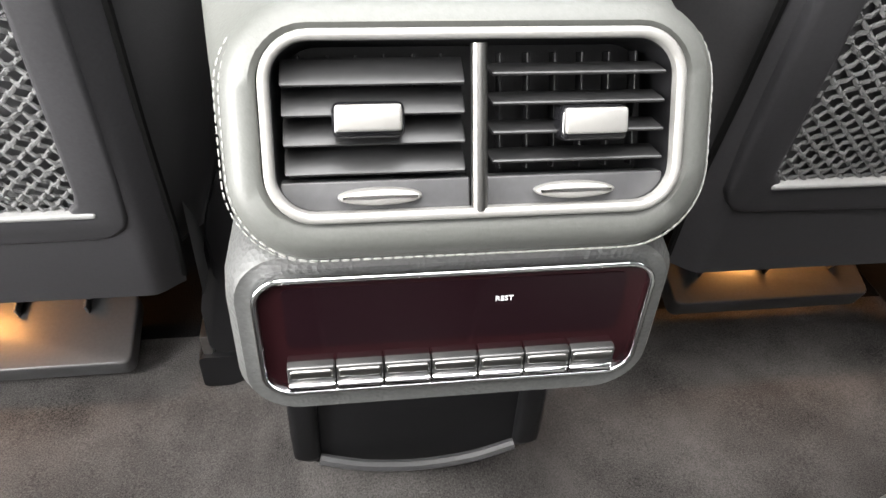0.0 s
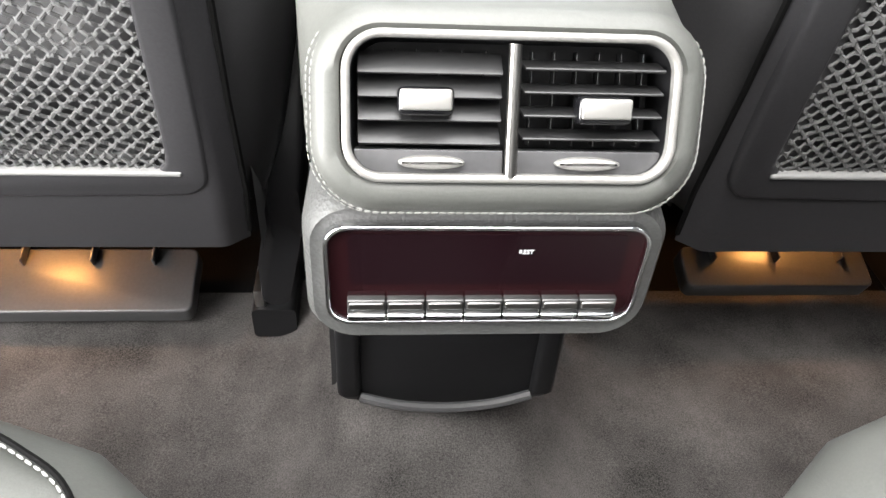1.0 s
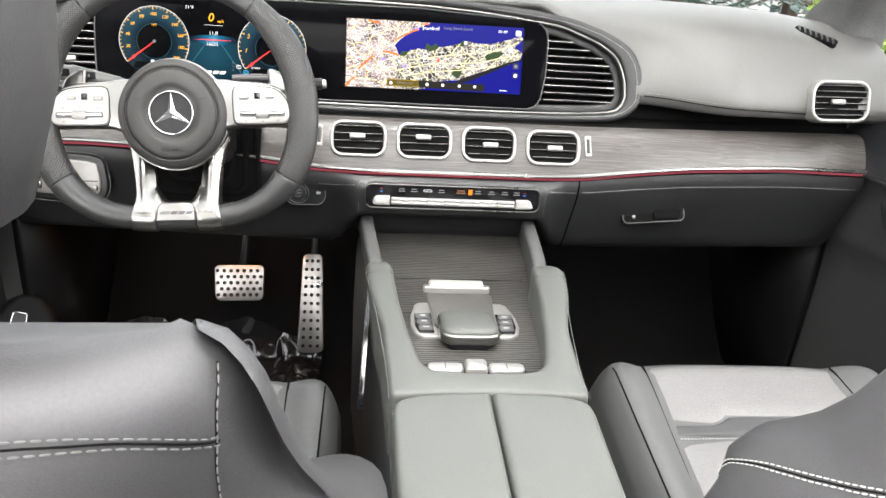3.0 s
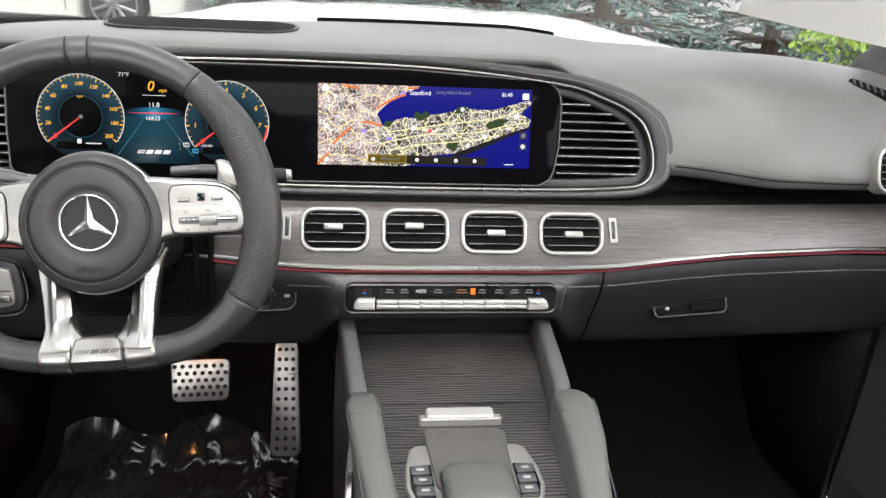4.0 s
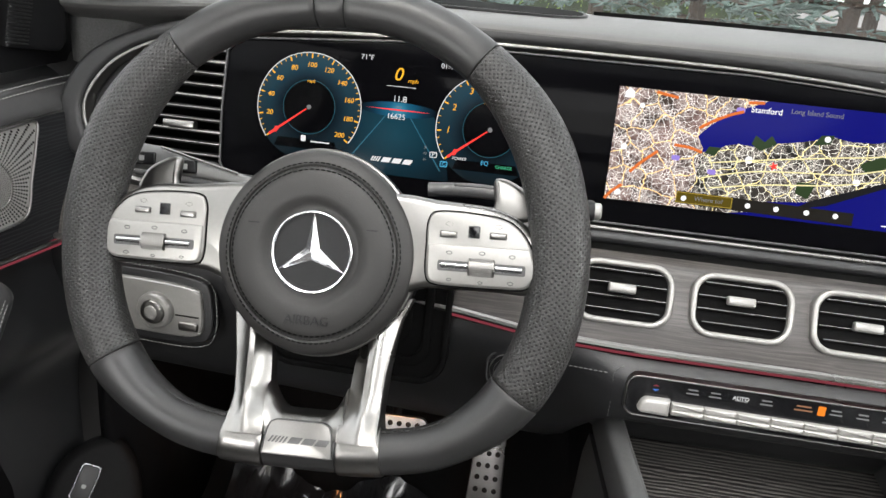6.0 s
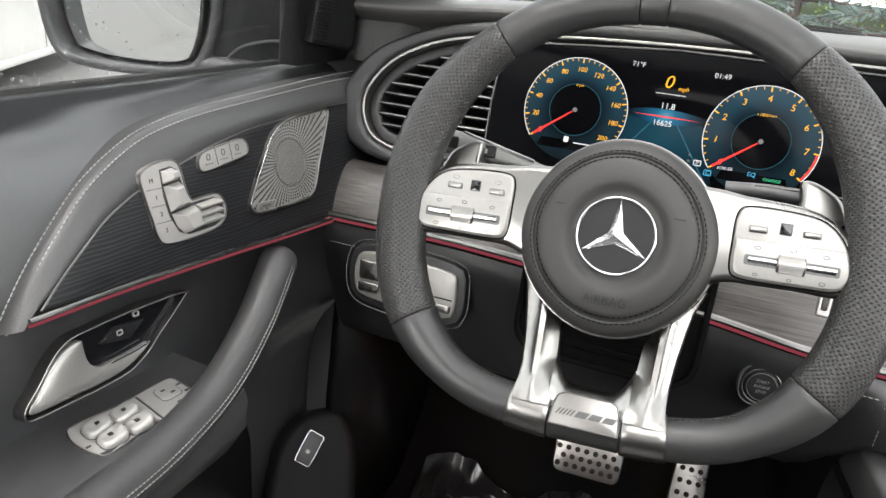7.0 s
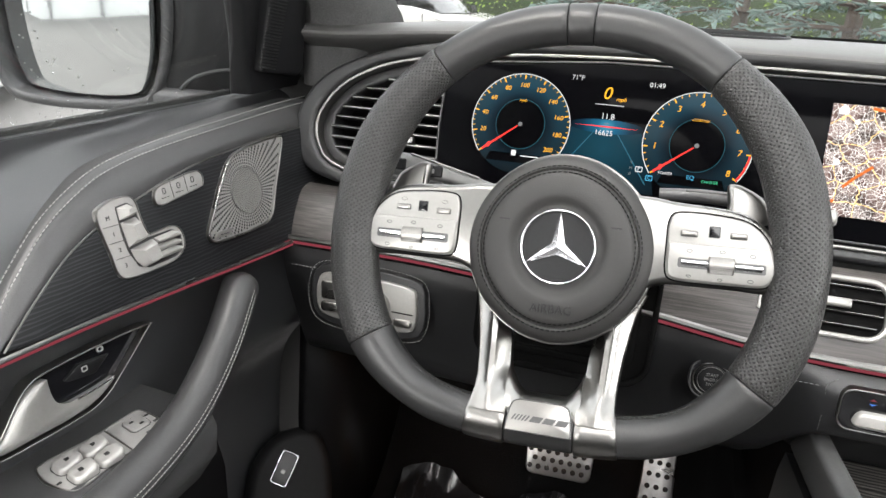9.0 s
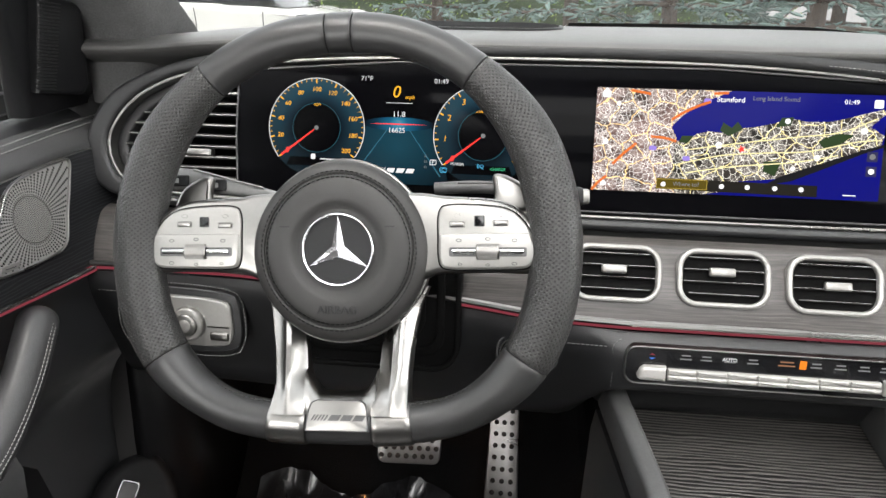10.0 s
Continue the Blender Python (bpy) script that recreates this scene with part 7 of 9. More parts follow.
grab = [(-0.728, 0.56, 0.488), (-0.728, 0.72, 0.489), (-0.728, 0.86, 0.490), (-0.729, 0.95, 0.492), (-0.733, 1.03, 0.507), (-0.738, 1.095, 0.543), (-0.746, 1.145, 0.583), (-0.757, 1.170, 0.592)]
pts = [p + V(0.005, 0, -0.001) for p in curve(grab, 6)]
n = len(pts)
tube(bm := B(), pts, [0.0215 - 0.002 * abs(math.sin(i / n * 3)) if i < n - 4 else 0.020 - 0.0035 * (i - n + 4) for i in range(n)], 18, flat=1.0, side=(1, 0, 0.1))
part("grab_handle", bm, DOOR_LEATHER, door, "padded leather grab handle with double seam")
for dx, dz in ((0.0192, 0.006), (0.0208, 0.0015)):
    stitch_line("stitching", [p + V(dx, 0, dz) for p in pts[4:-3]], parent=door, r=0.0005, pitch=0.0042)
m = plane((-0.7636, 0.9676, 0.5006), (0.22, 0.975, 0.04), (-0.97, 0.22, 0.12))
win = thing("window_switch_panel", "silver window switch panel on the door armrest", "switch panel", m.translation)
po = [tuple(q) for q in resample(curve([(0.0425, 0.0247), (0.0532, 0.0208), (0.0560, 0.0), (0.0572, -0.0130), (0.0450, -0.0195), (0.0015, -0.0190), (-0.0400, -0.0250), (-0.0505, -0.0190), (-0.0565, 0.0036), (-0.0531, 0.0200), (-0.0448, 0.0249), (0.0006, 0.0225)][::-1], 5, True), 100, True)]
slab(bm := B(), po, m, -0.006, 0.003, 0.0008)
part("plate", bm, SILVER_PLATE, win)
frame_ring(bm := B(), po, offset(po, -0.0012), m, -0.002, 0.0040, 0.0005)
part("plate_rim", bm, SILVER, win)
for cx in (-0.0335, -0.0085):
    for cy in (0.0072, -0.0115):
        o = rrect(0.0235, 0.0180, 0.0060, 5, cx + (0.002 if cy < 0 else 0), cy)
        slab(bm := B(), offset(o, 0.0007), m, 0.001, 0.0034)
        part("key_joint", bm, METAL_DARK, win)
        rings = []
        for f, d in ((1.0, 0.001), (1.0, 0.0058), (0.93, 0.0085), (0.80, 0.0100), (0.6, 0.0106), (0.05, 0.0100)):
            c0 = V(cx + (0.002 if cy < 0 else 0), cy, 0)
            rings.append([m @ (c0 + V((q[0] - c0.x) * (0.4 + 0.6 * f), (q[1] - c0.y) * f, d + (q[0] - c0.x) * 0.16)) for q in o])
        loft(bm := B(), rings)
        part("window_key", bm, SILVER_PLATE, win)
        box(bm := B(), m @ Matrix.Translation((cx, cy, 0.0104)), (0.004, 0.0035, 0.0006))
        part("symbol", bm, METAL_DARK, win)
box(bm := B(), m @ Matrix.Translation((0.0130, 0.002, 0.003)), (0.0016, 0.040, 0.0024), 0.0006, 1)
part("rib", bm, SILVER, win)
mc = m @ Matrix.Translation((0.0375, 0.0085, 0))
slab(bm := B(), rrect(0.020, 0.0185, 0.0045, 5), mc, 0.001, 0.0044, 0.0009)
part("mirror_pad", bm, SILVER_PLATE, win)
frame_ring(bm := B(), rrect(0.0215, 0.020, 0.005, 5), rrect(0.0203, 0.0188, 0.0046, 5), mc, 0.002, 0.0034, 0.0002)
part("mirror_pad_joint", bm, METAL_DARK, win)
for x, y in ((0.0515, 0.012), (0.052, 0.0), (0.0525, -0.010), (0.0375, -0.0085), (0.0345, 0.012), (0.0405, 0.005), (-0.0500, -0.006)):
    slab(bm := B(), rrect(0.0045, 0.0022, 0.0006, 2, x, y), m, 0.0025, 0.0034 if abs(x - 0.0375) > 0.004 or y < 0 else 0.0047)
    part("symbol", bm, METAL_DARK, win)

# fold where the upper panel meets the lower one
tube(bm := B(), [MD @ V(-0.36 + 0.167 * i / 12, -0.0505, -0.0165) for i in range(13)], 0.0022, 6)
part("panel_fold", bm, SEAM, door)
# seam of the armrest
sea = curve([dpt(0.70, 0.588, -0.004), dpt(0.771, 0.588, -0.004), dpt(0.802, 0.570, -0.006), dpt(0.828, 0.545, -0.010)], 6)
tube(bm := B(), sea, 0.0012, 6)
part("armrest_seam", bm, SEAM, door)
DARK_POD = surface("matt_black_plastic", (0.006, 0.006, 0.0065), 0.6, spec=0.2, bump=0.2)
# pocket bulge low on the door with the tailgate switch
m = plane((-0.786, 1.318, 0.238), (0.80, 0.60, 0.06), (-0.38, 0.42, 0.82))
po = resample(curve([(-0.060, -0.020), (-0.046, 0.012), (-0.020, 0.038), (0.012, 0.050), (0.044, 0.046), (0.060, 0.022), (0.064, -0.020), (0.050, -0.110), (0.020, -0.170), (-0.050, -0.170), (-0.074, -0.090)], 6, True), 90, True)
po = [tuple(q) for q in po]
slab(bm := B(), po, m, -0.10, -0.0015, 0.016, 0, 6)
part("door_pocket", bm, DARK_POD, door, "dark plastic pod at the foot of the door", angle=60)
m = m @ Matrix.Translation((-0.0040, -0.0040, 0.002)) @ Matrix.Rotation(radians(-33), 4, "Z")
tg = thing("tailgate_switch", "black tailgate switch in a chrome frame", "switch", m.translation)
o = rrect(0.0250, 0.0480, 0.0050, 5)
frame_ring(bm := B(), o, offset(o, -0.0011), m, -0.02, 0.0012, 0.0004)
part("frame", bm, CHROME, tg)
slab(bm := B(), offset(o, -0.0012), m, -0.02, -0.0006, 0.0004)
part("rocker", bm, surface("dull_black_key", (0.008, 0.008, 0.008), 0.4), tg)
slab(bm := B(), rrect(0.0055, 0.0050, 0.001, 2, 0, -0.005), m, -0.002, 0.0)
part("symbol", bm, THREAD, tg)

# ---------- passenger's door, plainer and seen at a distance ----------
pdoor = thing("door_2", "black leather passenger door with ash veneer and armrest", "door", (0.82, 0.9, 0.1), kind="structure")
rings = []
for i in range(31):
    y = 0.15 + 1.24 * i / 30
    x = -door_x(max(y, 0.5))
    prof = [(0.065, 0.10), (0.060, 0.30), (0.052, 0.42), (0.035, 0.47), (0.030, 0.52), (0.022, 0.58), (0.006, 0.622), (0.013, 0.66), (0.022, 0.70), (0.027, 0.735), (0.030, 0.757), (0.042, 0.768), (0.075, 0.775), (0.10, 0.772)]
    rings.append(curve([(x + a, y, z) for a, z in prof], 3))
loft(bm := B(), rings, closed=False)
part("panel", bm, DOOR_LEATHER, pdoor, angle=60)
tube(bm := B(), [(-p.x, p.y, p.z) for p in curve([dpt(y, z + 0.0035, 0.006) for y, z in base], 8)], 0.0028, 8)
part("chrome_strip", bm, SILVER, pdoor)
slab_o = [V(-(MD @ V(a, b, d)).x, (MD @ V(a, b, d)).y, (MD @ V(a, b, d)).z) for d in (0.004,) for a, b in [tuple(q) for q in resample([dl(y, z) for y, z in ven], 60, True)]]
bm = B()
loft(bm, [[p + V(0.02, 0, 0) for p in slab_o], slab_o])
part("veneer_panel", bm, ASH_DOOR, pdoor)
tube(bm := B(), [(-p.x, p.y, p.z) for p in pts], 0.024, 14, side=(1, 0, 0.1))
part("grab_handle", bm, LEATHER, pdoor)
rings = []
for x, y, z in curve(arm, 4):
    rings.append([V(-x - a, y, z + b) for a, b in ((-0.06, 0.0), (-0.01, -0.004), (0.02, -0.004), (0.038, -0.010), (0.046, -0.028), (0.044, -0.06), (0.02, -0.10), (-0.06, -0.12))])
loft(bm := B(), rings)
part("armrest", bm, LEATHER, pdoor, angle=60)
o = [V(-(MDh @ V(a, b, 0.003)).x, (MDh @ V(a, b, 0.003)).y, (MDh @ V(a, b, 0.003)).z) for a, b in [(p.x, p.y) for p in outer] + [(p.x, p.y) for p in inner[::-1]]]
bm = B()
loft(bm, [[p + V(0.015, 0, 0) for p in o], o])
part("door_lever", bm, SILVER, pdoor, "silver door lever")

# ---------- car shell ----------
def sheet(name, rings, mat, label, category, closed=False, thick=0.02, angle=60):
    bm = B()
    loft(bm, rings, closed=closed)
    ob = solid(name, bm, mat, label, category, kind="structure", angle=angle)
    sm = ob.modifiers.new("thickness", "SOLIDIFY")
    sm.thickness, sm.offset = thick, 0
    return ob


# pillars beside the windscreen
def pillar(s):
    t = thing("pillar", "black suede covered windscreen pillar", "pillar", (s * 0.70, 1.3, 0.8), kind="structure")
    rings = []
    for x, y, z, w, d in ((0.716, 1.475, 0.78, 0.085, 0.22), (0.712, 1.455, 0.83, 0.098, 0.175), (0.710, 1.430, 0.87, 0.096, 0.145), (0.706, 1.385, 0.91, 0.090, 0.13), (0.692, 1.310, 0.96, 0.073, 0.12), (0.66, 1.12, 1.06, 0.07, 0.12), (0.60, 0.88, 1.17, 0.07, 0.12), (0.57, 0.70, 1.23, 0.07, 0.14)):
        rings.append([V(s * (x + 0.03) + s * q[0], y + q[1], z) for q in rrect(w, d, 0.03, 4)])
    loft(bm := B(), rings)
    part("trim", bm, ALCANTARA, t, angle=60)
    return t


pillar(-1)
pillar(1)
# roof with its wide glass opening
o = [(-0.60, 0.72), (0.60, 0.72), (0.62, -0.9), (-0.62, -0.9)]
hole_r = [tuple(q) for q in resample([(-0.48, 0.62), (0.48, 0.62), (0.48, -0.75), (-0.48, -0.75)], 60, True)]
bm = holed(B(), [tuple(q) for q in resample(o, 80, True)], hole_r, 1.25, 1.23)
solid("ceiling", bm, HEADLINER, "grey cloth headliner round the glass roof", "ceiling", kind="structure")
sheet("roof_side", [[V(-0.61, y, 1.24), V(-0.66, y, 1.20), V(-0.70, y, 1.15)] for y in (-0.9, 0, 0.75)], HEADLINER, "grey headliner edge above the side windows", "ceiling")
sheet("roof_side", [[V(0.61, y, 1.24), V(0.66, y, 1.20), V(0.70, y, 1.15)] for y in (-0.9, 0, 0.75)], HEADLINER, "grey headliner edge above the side windows", "ceiling")
# rear end, door posts, scuttle
sheet("wall_rear", [[V(x, -0.76, 0.0), V(x, -0.80, 0.6), V(x, -0.86, 0.85)] for x in (-0.8, 0, 0.8)], PLASTIC, "dark trim wall behind the rear seats", "wall")
sheet("wall_front", [[V(x, 1.98, 0.0), V(x, 1.98, 0.6), V(x, 1.86, 0.78)] for x in (-0.8, 0, 0.8)], SHADED_CARPET, "bulkhead behind the pedals in the shaded carpet colour", "wall")
for s in (-1, 1):
    sheet("side_sill", [[V(s * 0.86, y, -0.02), V(s * 0.865, y, 0.4), V(s * 0.87, y, 0.76)] for y in ((-0.85, 0.2, 1.4, 1.98) if s > 0 else (0.16, 0.6, 1.4, 1.98))], PLASTIC, "black inner side wall of the body", "wall")
    rings = [[V(s * (x + q[0]), y + q[1], z) for q in rrect(0.05, 0.16, 0.02, 3)] for x, y, z in ((0.84, 0.22, 0.1), (0.83, 0.22, 0.75), (0.72, 0.16, 1.18))]
    solid("door_post", (lambda b: (loft(b, rings), b)[1])(B()), PLASTIC, "black trimmed door post", "pillar", kind="structure")
    rings = [[V(s * (x + q[0]), y + q[1], z) for q in rrect(0.05, 0.22, 0.02, 3)] for x, y, z in ((0.84, -0.75, 0.1), (0.82, -0.75, 0.75), (0.68, -0.75, 1.2))]
    solid("door_post", (lambda b: (loft(b, rings), b)[1])(B()), PLASTIC, "black trimmed rear post", "pillar", kind="structure")
    # kick panel beside the footwell
    sheet("kick_panel", [[V(s * x, y, 0.02), V(s * x, y, 0.3), V(s * (x - 0.01), y, 0.56)] for x, y in ((0.78, 1.36), (0.76, 1.5), (0.74, 1.95))], PLASTIC, "black plastic kick panel beside the footwell", "wall")
bm = B()
tube(bm, [V(-0.56, 0.70, 1.225), V(0.56, 0.70, 1.225)], 0.05, 10)
solid("windscreen_header", bm, HEADLINER, "grey header rail over the windscreen", "ceiling", kind="structure")

# black block added to close the gap between the door's front end and dash
box(bm := B(), Matrix.Translation((-0.790, 1.425, 0.732)), (0.11, 0.06, 0.106), 0.012, 3)
solid("door_gap_block", bm, RUBBER, "black block added to close the gap between door and dash", "seal", kind="structure")
# corner trim with tweeter at the mirror
tw = thing("tweeter_trim", "black mirror corner trim with ribbed tweeter grille", "speaker", (-0.80, 1.33, 0.85))
rings = [[V(-0.815 + 0.10 * (z - 0.80) + q[0], 1.362 - 0.55 * (z - 0.80) + q[1], z) for q in rrect(0.03, w, 0.01, 3)] for z, w in ((0.775, 0.19), (0.86, 0.14), (0.95, 0.09), (1.03, 0.05))]
loft(bm := B(), rings)
part("trim", bm, PLASTIC, tw)
m = plane((-0.785, 1.322, 0.850), (0.25, 0.97, -0.15), (0.10, -0.10, 0.99))
slab(bm := B(), [tuple(q) for q in resample([(-0.035, 0.055), (0.022, 0.05), (0.040, -0.04), (0.033, -0.052), (-0.03, -0.052)], 50, True)], m, -0.02, 0.014, 0.006)
part("pod", bm, PLASTIC, tw)
for i in range(26):
    box(bm := B(), m @ Matrix.Translation((-0.022, -0.046 + 0.0037 * i, 0.0145)), (0.026, 0.0014, 0.0022), 0.0004, 1)
    part("rib", bm, VENT_PLASTIC, tw)

# ---------- pedals ----------
def pedal(name, label, m, w, h, cols, rows, taper=1.0, curl=0.0):
    t = thing(name, label, "pedal", m.translation)
    o = [tuple(q) for q in resample([(q[0] * (1 + (taper - 1) * (0.5 - q[1] / h)), q[1]) for q in rrect(w, h, 0.012, 5)], 80, True)]
    slab(bm := B(), o, m, -0.006, 0.003, 0.002)
    part("plate", bm, BRUSHED, t)
    for i in range(cols):
        for j in range(rows):
            x = (-0.5 + (i + 0.5) / cols) * (w - 0.008)
            y = (-0.5 + (j + 0.5) / rows) * (h - 0.012)
            x += (w / cols * 0.25 if j % 2 else -w / cols * 0.25) if cols > 3 else 0
            x *= (1 + (taper - 1) * (0.5 - y / h))
            if abs(x) > w / 2 - 0.006:
                continue
            cyl(bm := B(), m @ Matrix.Translation((x, y, 0)), 0.0042, 0.001, 0.0052, 0.0015, 12)
            part("stud", bm, RUBBER, t)
    tube(bm := B(), curve([m @ V(0, h * 0.2, -0.01), m @ V(0, h * 0.5, -0.06), m @ V(0, h * 0.9 + 0.05, -0.12)], 4), 0.009, 8)
    part("arm", bm, PLASTIC, t)
    return t


pedal("brake_pedal", "brushed steel brake pedal with rubber studs", plane((-0.417, 1.526, 0.221), (1, 0.05, 0.0), (0, 0.42, 0.9)), 0.108, 0.078, 7, 5, 0.94)
pedal("accelerator_pedal", "long brushed steel accelerator pedal with rubber studs", plane((-0.264, 1.552, 0.158), (1, 0, 0), (0.16, 0.42, 0.9)), 0.045, 0.225, 3, 11, 1.35)

# crumpled protective sheet on the driver's floor
bm = B()
rings = []
for j in range(41):
    row = []
    for i in range(61):
        x, y = -0.70 + 0.46 * i / 60, 1.10 + (0.485 + 0.014 * math.sin(i * 0.21)) * j / 40
        a = noise.noise(V(x * 12, y * 9, 3)) * 0.014 + abs(noise.noise(V(x * 26, y * 16, 9))) * 0.016 + abs(noise.noise(V(x * 55, y * 40, 5))) * 0.004
        row.append(V(x, y, floor_z(x, y) + 0.03 + max(a, 0) * 1.4))
    rings.append(row)
loft(bm, rings, closed=False)
solid("plastic_floor_sheet", bm, FOIL, "crumpled glossy plastic sheet on the driver's footwell carpet", "sheet", angle=180)

# ---------- instrument cluster and map ----------
AMBER = glow("amber_digits", (1.0, 0.48, 0.03), 1.1)
NEEDLE = glow("red_needle", (1.0, 0.05, 0.04), 1.2)
CYAN = glow("blue_symbol_light", (0.1, 0.55, 0.9), 0.8)
TEAL = glow("teal_ring_light", (0.03, 0.16, 0.21), 0.5)


def radial(name, cols, radius, power, low=0.15, high=1.25):
    """A lit dial: dark in the middle, teal outwards."""
    m, nt, n, l, p = nodes_of(name)
    tc = n.new("ShaderNodeTexCoord")
    g = n.new("ShaderNodeTexGradient")
    g.gradient_type = "SPHERICAL"
    mp = n.new("ShaderNodeMapping")
    mp.inputs["Scale"].default_value = (1 / radius, 1 / radius, 1 / radius)
    l.new(tc.outputs["Object"], mp.inputs[0])
    l.new(mp.outputs[0], g.inputs[0])
    r = n.new("ShaderNodeValToRGB")
    for i, (pos, c) in enumerate(cols):
        e = r.color_ramp.elements[i] if i < 2 else r.color_ramp.elements.new(pos)
        e.position, e.color = pos, (*c, 1)
    l.new(g.outputs["Fac"], r.inputs[0])
    up = n.new("ShaderNodeSeparateXYZ")
    l.new(tc.outputs["Object"], up.inputs[0])
    fade = n.new("ShaderNodeMapRange")
    fade.inputs[1].default_value, fade.inputs[2].default_value = -radius, radius
    fade.inputs[3].default_value, fade.inputs[4].default_value = low, high
    l.new(up.outputs["Y"], fade.inputs[0])
    mul = n.new("ShaderNodeMixRGB")
    mul.blend_type = "MULTIPLY"
    mul.inputs[0].default_value = 1
    l.new(r.outputs[0], mul.inputs[1])
    l.new(fade.outputs[0], mul.inputs[2])
    p.inputs["Base Color"].default_value = (0.003, 0.003, 0.003, 1)
    p.inputs["Roughness"].default_value = 0.1
    p.inputs["Specular IOR Level"].default_value = 0.04
    l.new(mul.outputs[0], p.inputs["Emission Color"])
    p.inputs["Emission Strength"].default_value = power
    return m


DIAL = radial("dial_light", [(0.0, (0.022, 0.062, 0.088)), (0.22, (0.015, 0.058, 0.088)), (0.42, (0.006, 0.024, 0.040)), (0.54, (0.001, 0.003, 0.005))], 0.0545, 0.75)
cluster = thing("instrument_display", "lit digital instrument display with two amber gauges", "display", MS @ V(-0.394, -0.02, 0.002))


def local_part(name, o, m, d0, d1, mat, parent):
    """A flat shape whose object's origin is at m, for shading from its middle."""
    bm = B()
    slab(bm, o, Matrix.Identity(4), d0, d1)
    ob = part(name, bm, mat)
    ob.parent = parent
    ob.matrix_parent_inverse = Matrix.Translation(-BASE[parent.name])
    ob.matrix_basis = m
    return ob


def dial(cx, z, r, marks, zero, span, small, red_from):
    m = MS @ Matrix.Translation((cx, (z - 0.8) / 0.968, 0.0022))
    local_part("dial", ellipse(r, r, 64), m, 0, 0.0003, DIAL, cluster)
    slab(bm := B(), ellipse(r * 0.49, r * 0.49, 48), m, 0.0003, 0.0006)
    part("dial_centre", bm, DISPLAY_GLASS, cluster)
    slab(bm := B(), [(-r * 0.62, -r * 0.78), (r * 0.62, -r * 0.78), (r * 0.55, -r * 0.60), (-r * 0.55, -r * 0.60)], m, 0.0003, 0.0006)
    part("dial_foot", bm, DISPLAY_GLASS, cluster)
    a0, a1 = math.radians(zero), math.radians(zero - span)
    arc = [m @ V(math.cos(a0 + (a1 - a0) * i / 60) * r, math.sin(a0 + (a1 - a0) * i / 60) * r, 0.0004) for i in range(61)]
    tube(bm := B(), arc, 0.00045, 5)
    part("dial_ring", bm, WHITE_LIGHT, cluster)
    bm = B()
    n = (len(marks) - 1) * small
    for i in range(n + 1):
        a = a0 + (a1 - a0) * i / n
        big = i % small == 0
        d, s = V(math.cos(a), math.sin(a), 0), V(-math.sin(a), math.cos(a), 0)
        r0, w = (r * 0.90, 0.0007) if big else (r * 0.94, 0.0004)
        bm.faces.new([bm.verts.new(m @ (d * q + s * e * w + V(0, 0, 0.0005))) for q, e in ((r0, -1), (r * 0.985, -1), (r * 0.985, 1), (r0, 1))])
    part("dial_marks", bm, AMBER, cluster)
    for i, s in enumerate(marks):
        a = a0 + (a1 - a0) * i / (len(marks) - 1)
        part("lettering", words(s, 0.0090 if len(s) < 2 else 0.0070, m @ Matrix.Translation((math.cos(a) * r * 0.775, math.sin(a) * r * 0.775, 0.0005)), slant=0.12), NEEDLE if i == 0 else AMBER, cluster)
    d, s = V(math.cos(a0), math.sin(a0), 0), V(-math.sin(a0), math.cos(a0), 0)
    bm = B()
    bm.faces.new([bm.verts.new(m @ (d * q + s * e + V(0, 0, 0.0008))) for q, e in ((r * 0.06, -0.0006), (r * 0.93, -0.0012), (r * 0.93, 0.0012), (r * 0.06, 0.0006))])
    part("needle", bm, NEEDLE, cluster)
    slab(bm := B(), ellipse(0.0024, 0.0024, 20), m, 0.0006, 0.001)
    part("needle_hub", bm, DIM_LIGHT, cluster)
    tube(bm := B(), [m @ V(math.cos(k * math.pi / 24) * r * 0.50, math.sin(k * math.pi / 24) * r * 0.50, 0.0005) for k in range(48)], 0.00035, 4, closed=True)
    part("inner_ring", bm, TEAL, cluster)
    if red_from is not None:
        b0 = a0 + (a1 - a0) * red_from
        tube(bm := B(), [m @ V(math.cos(b0 + (a1 - b0) * i / 16) * r * 0.965, math.sin(b0 + (a1 - b0) * i / 16) * r * 0.965, 0.0006) for i in range(17)], 0.001, 5)
        part("red_zone", bm, NEEDLE, cluster)
    return m


m1 = dial(-0.488, 0.7680, 0.0545, [str(20 * i) for i in range(11)], 218, 254, 4, None)
m2 = dial(-0.301, 0.7655, 0.0545, [str(i) for i in range(9)], 218, 254, 4, 0.88)
part("lettering", words("mph", 0.0045, m1 @ Matrix.Translation((0, 0.026, 0.0005)), slant=0.2), AMBER, cluster)
part("lettering", words("x1000/min", 0.0042, m2 @ Matrix.Translation((0, 0.026, 0.0005)), slant=0.2), AMBER, cluster)
mc = MS @ Matrix.Translation((-0.395, -0.0095, 0.0024))
road = radial("road_light", [(0.0, (0.0, 0.006, 0.011)), (0.35, (0.004, 0.030, 0.050)), (0.7, (0.008, 0.070, 0.110)), (1.0, (0.012, 0.10, 0.155))], 0.085, 0.75, 0.25, 1.0)
mr = MS @ Matrix.Translation((-0.395, -0.052, 0.0022))
local_part("road_graphic", [(-0.058, -0.040), (0.058, -0.040), (0.050, -0.004), (0.036, 0.0245), (-0.036, 0.0245), (-0.050, -0.004)], mr, 0, 0.0002, road, cluster)
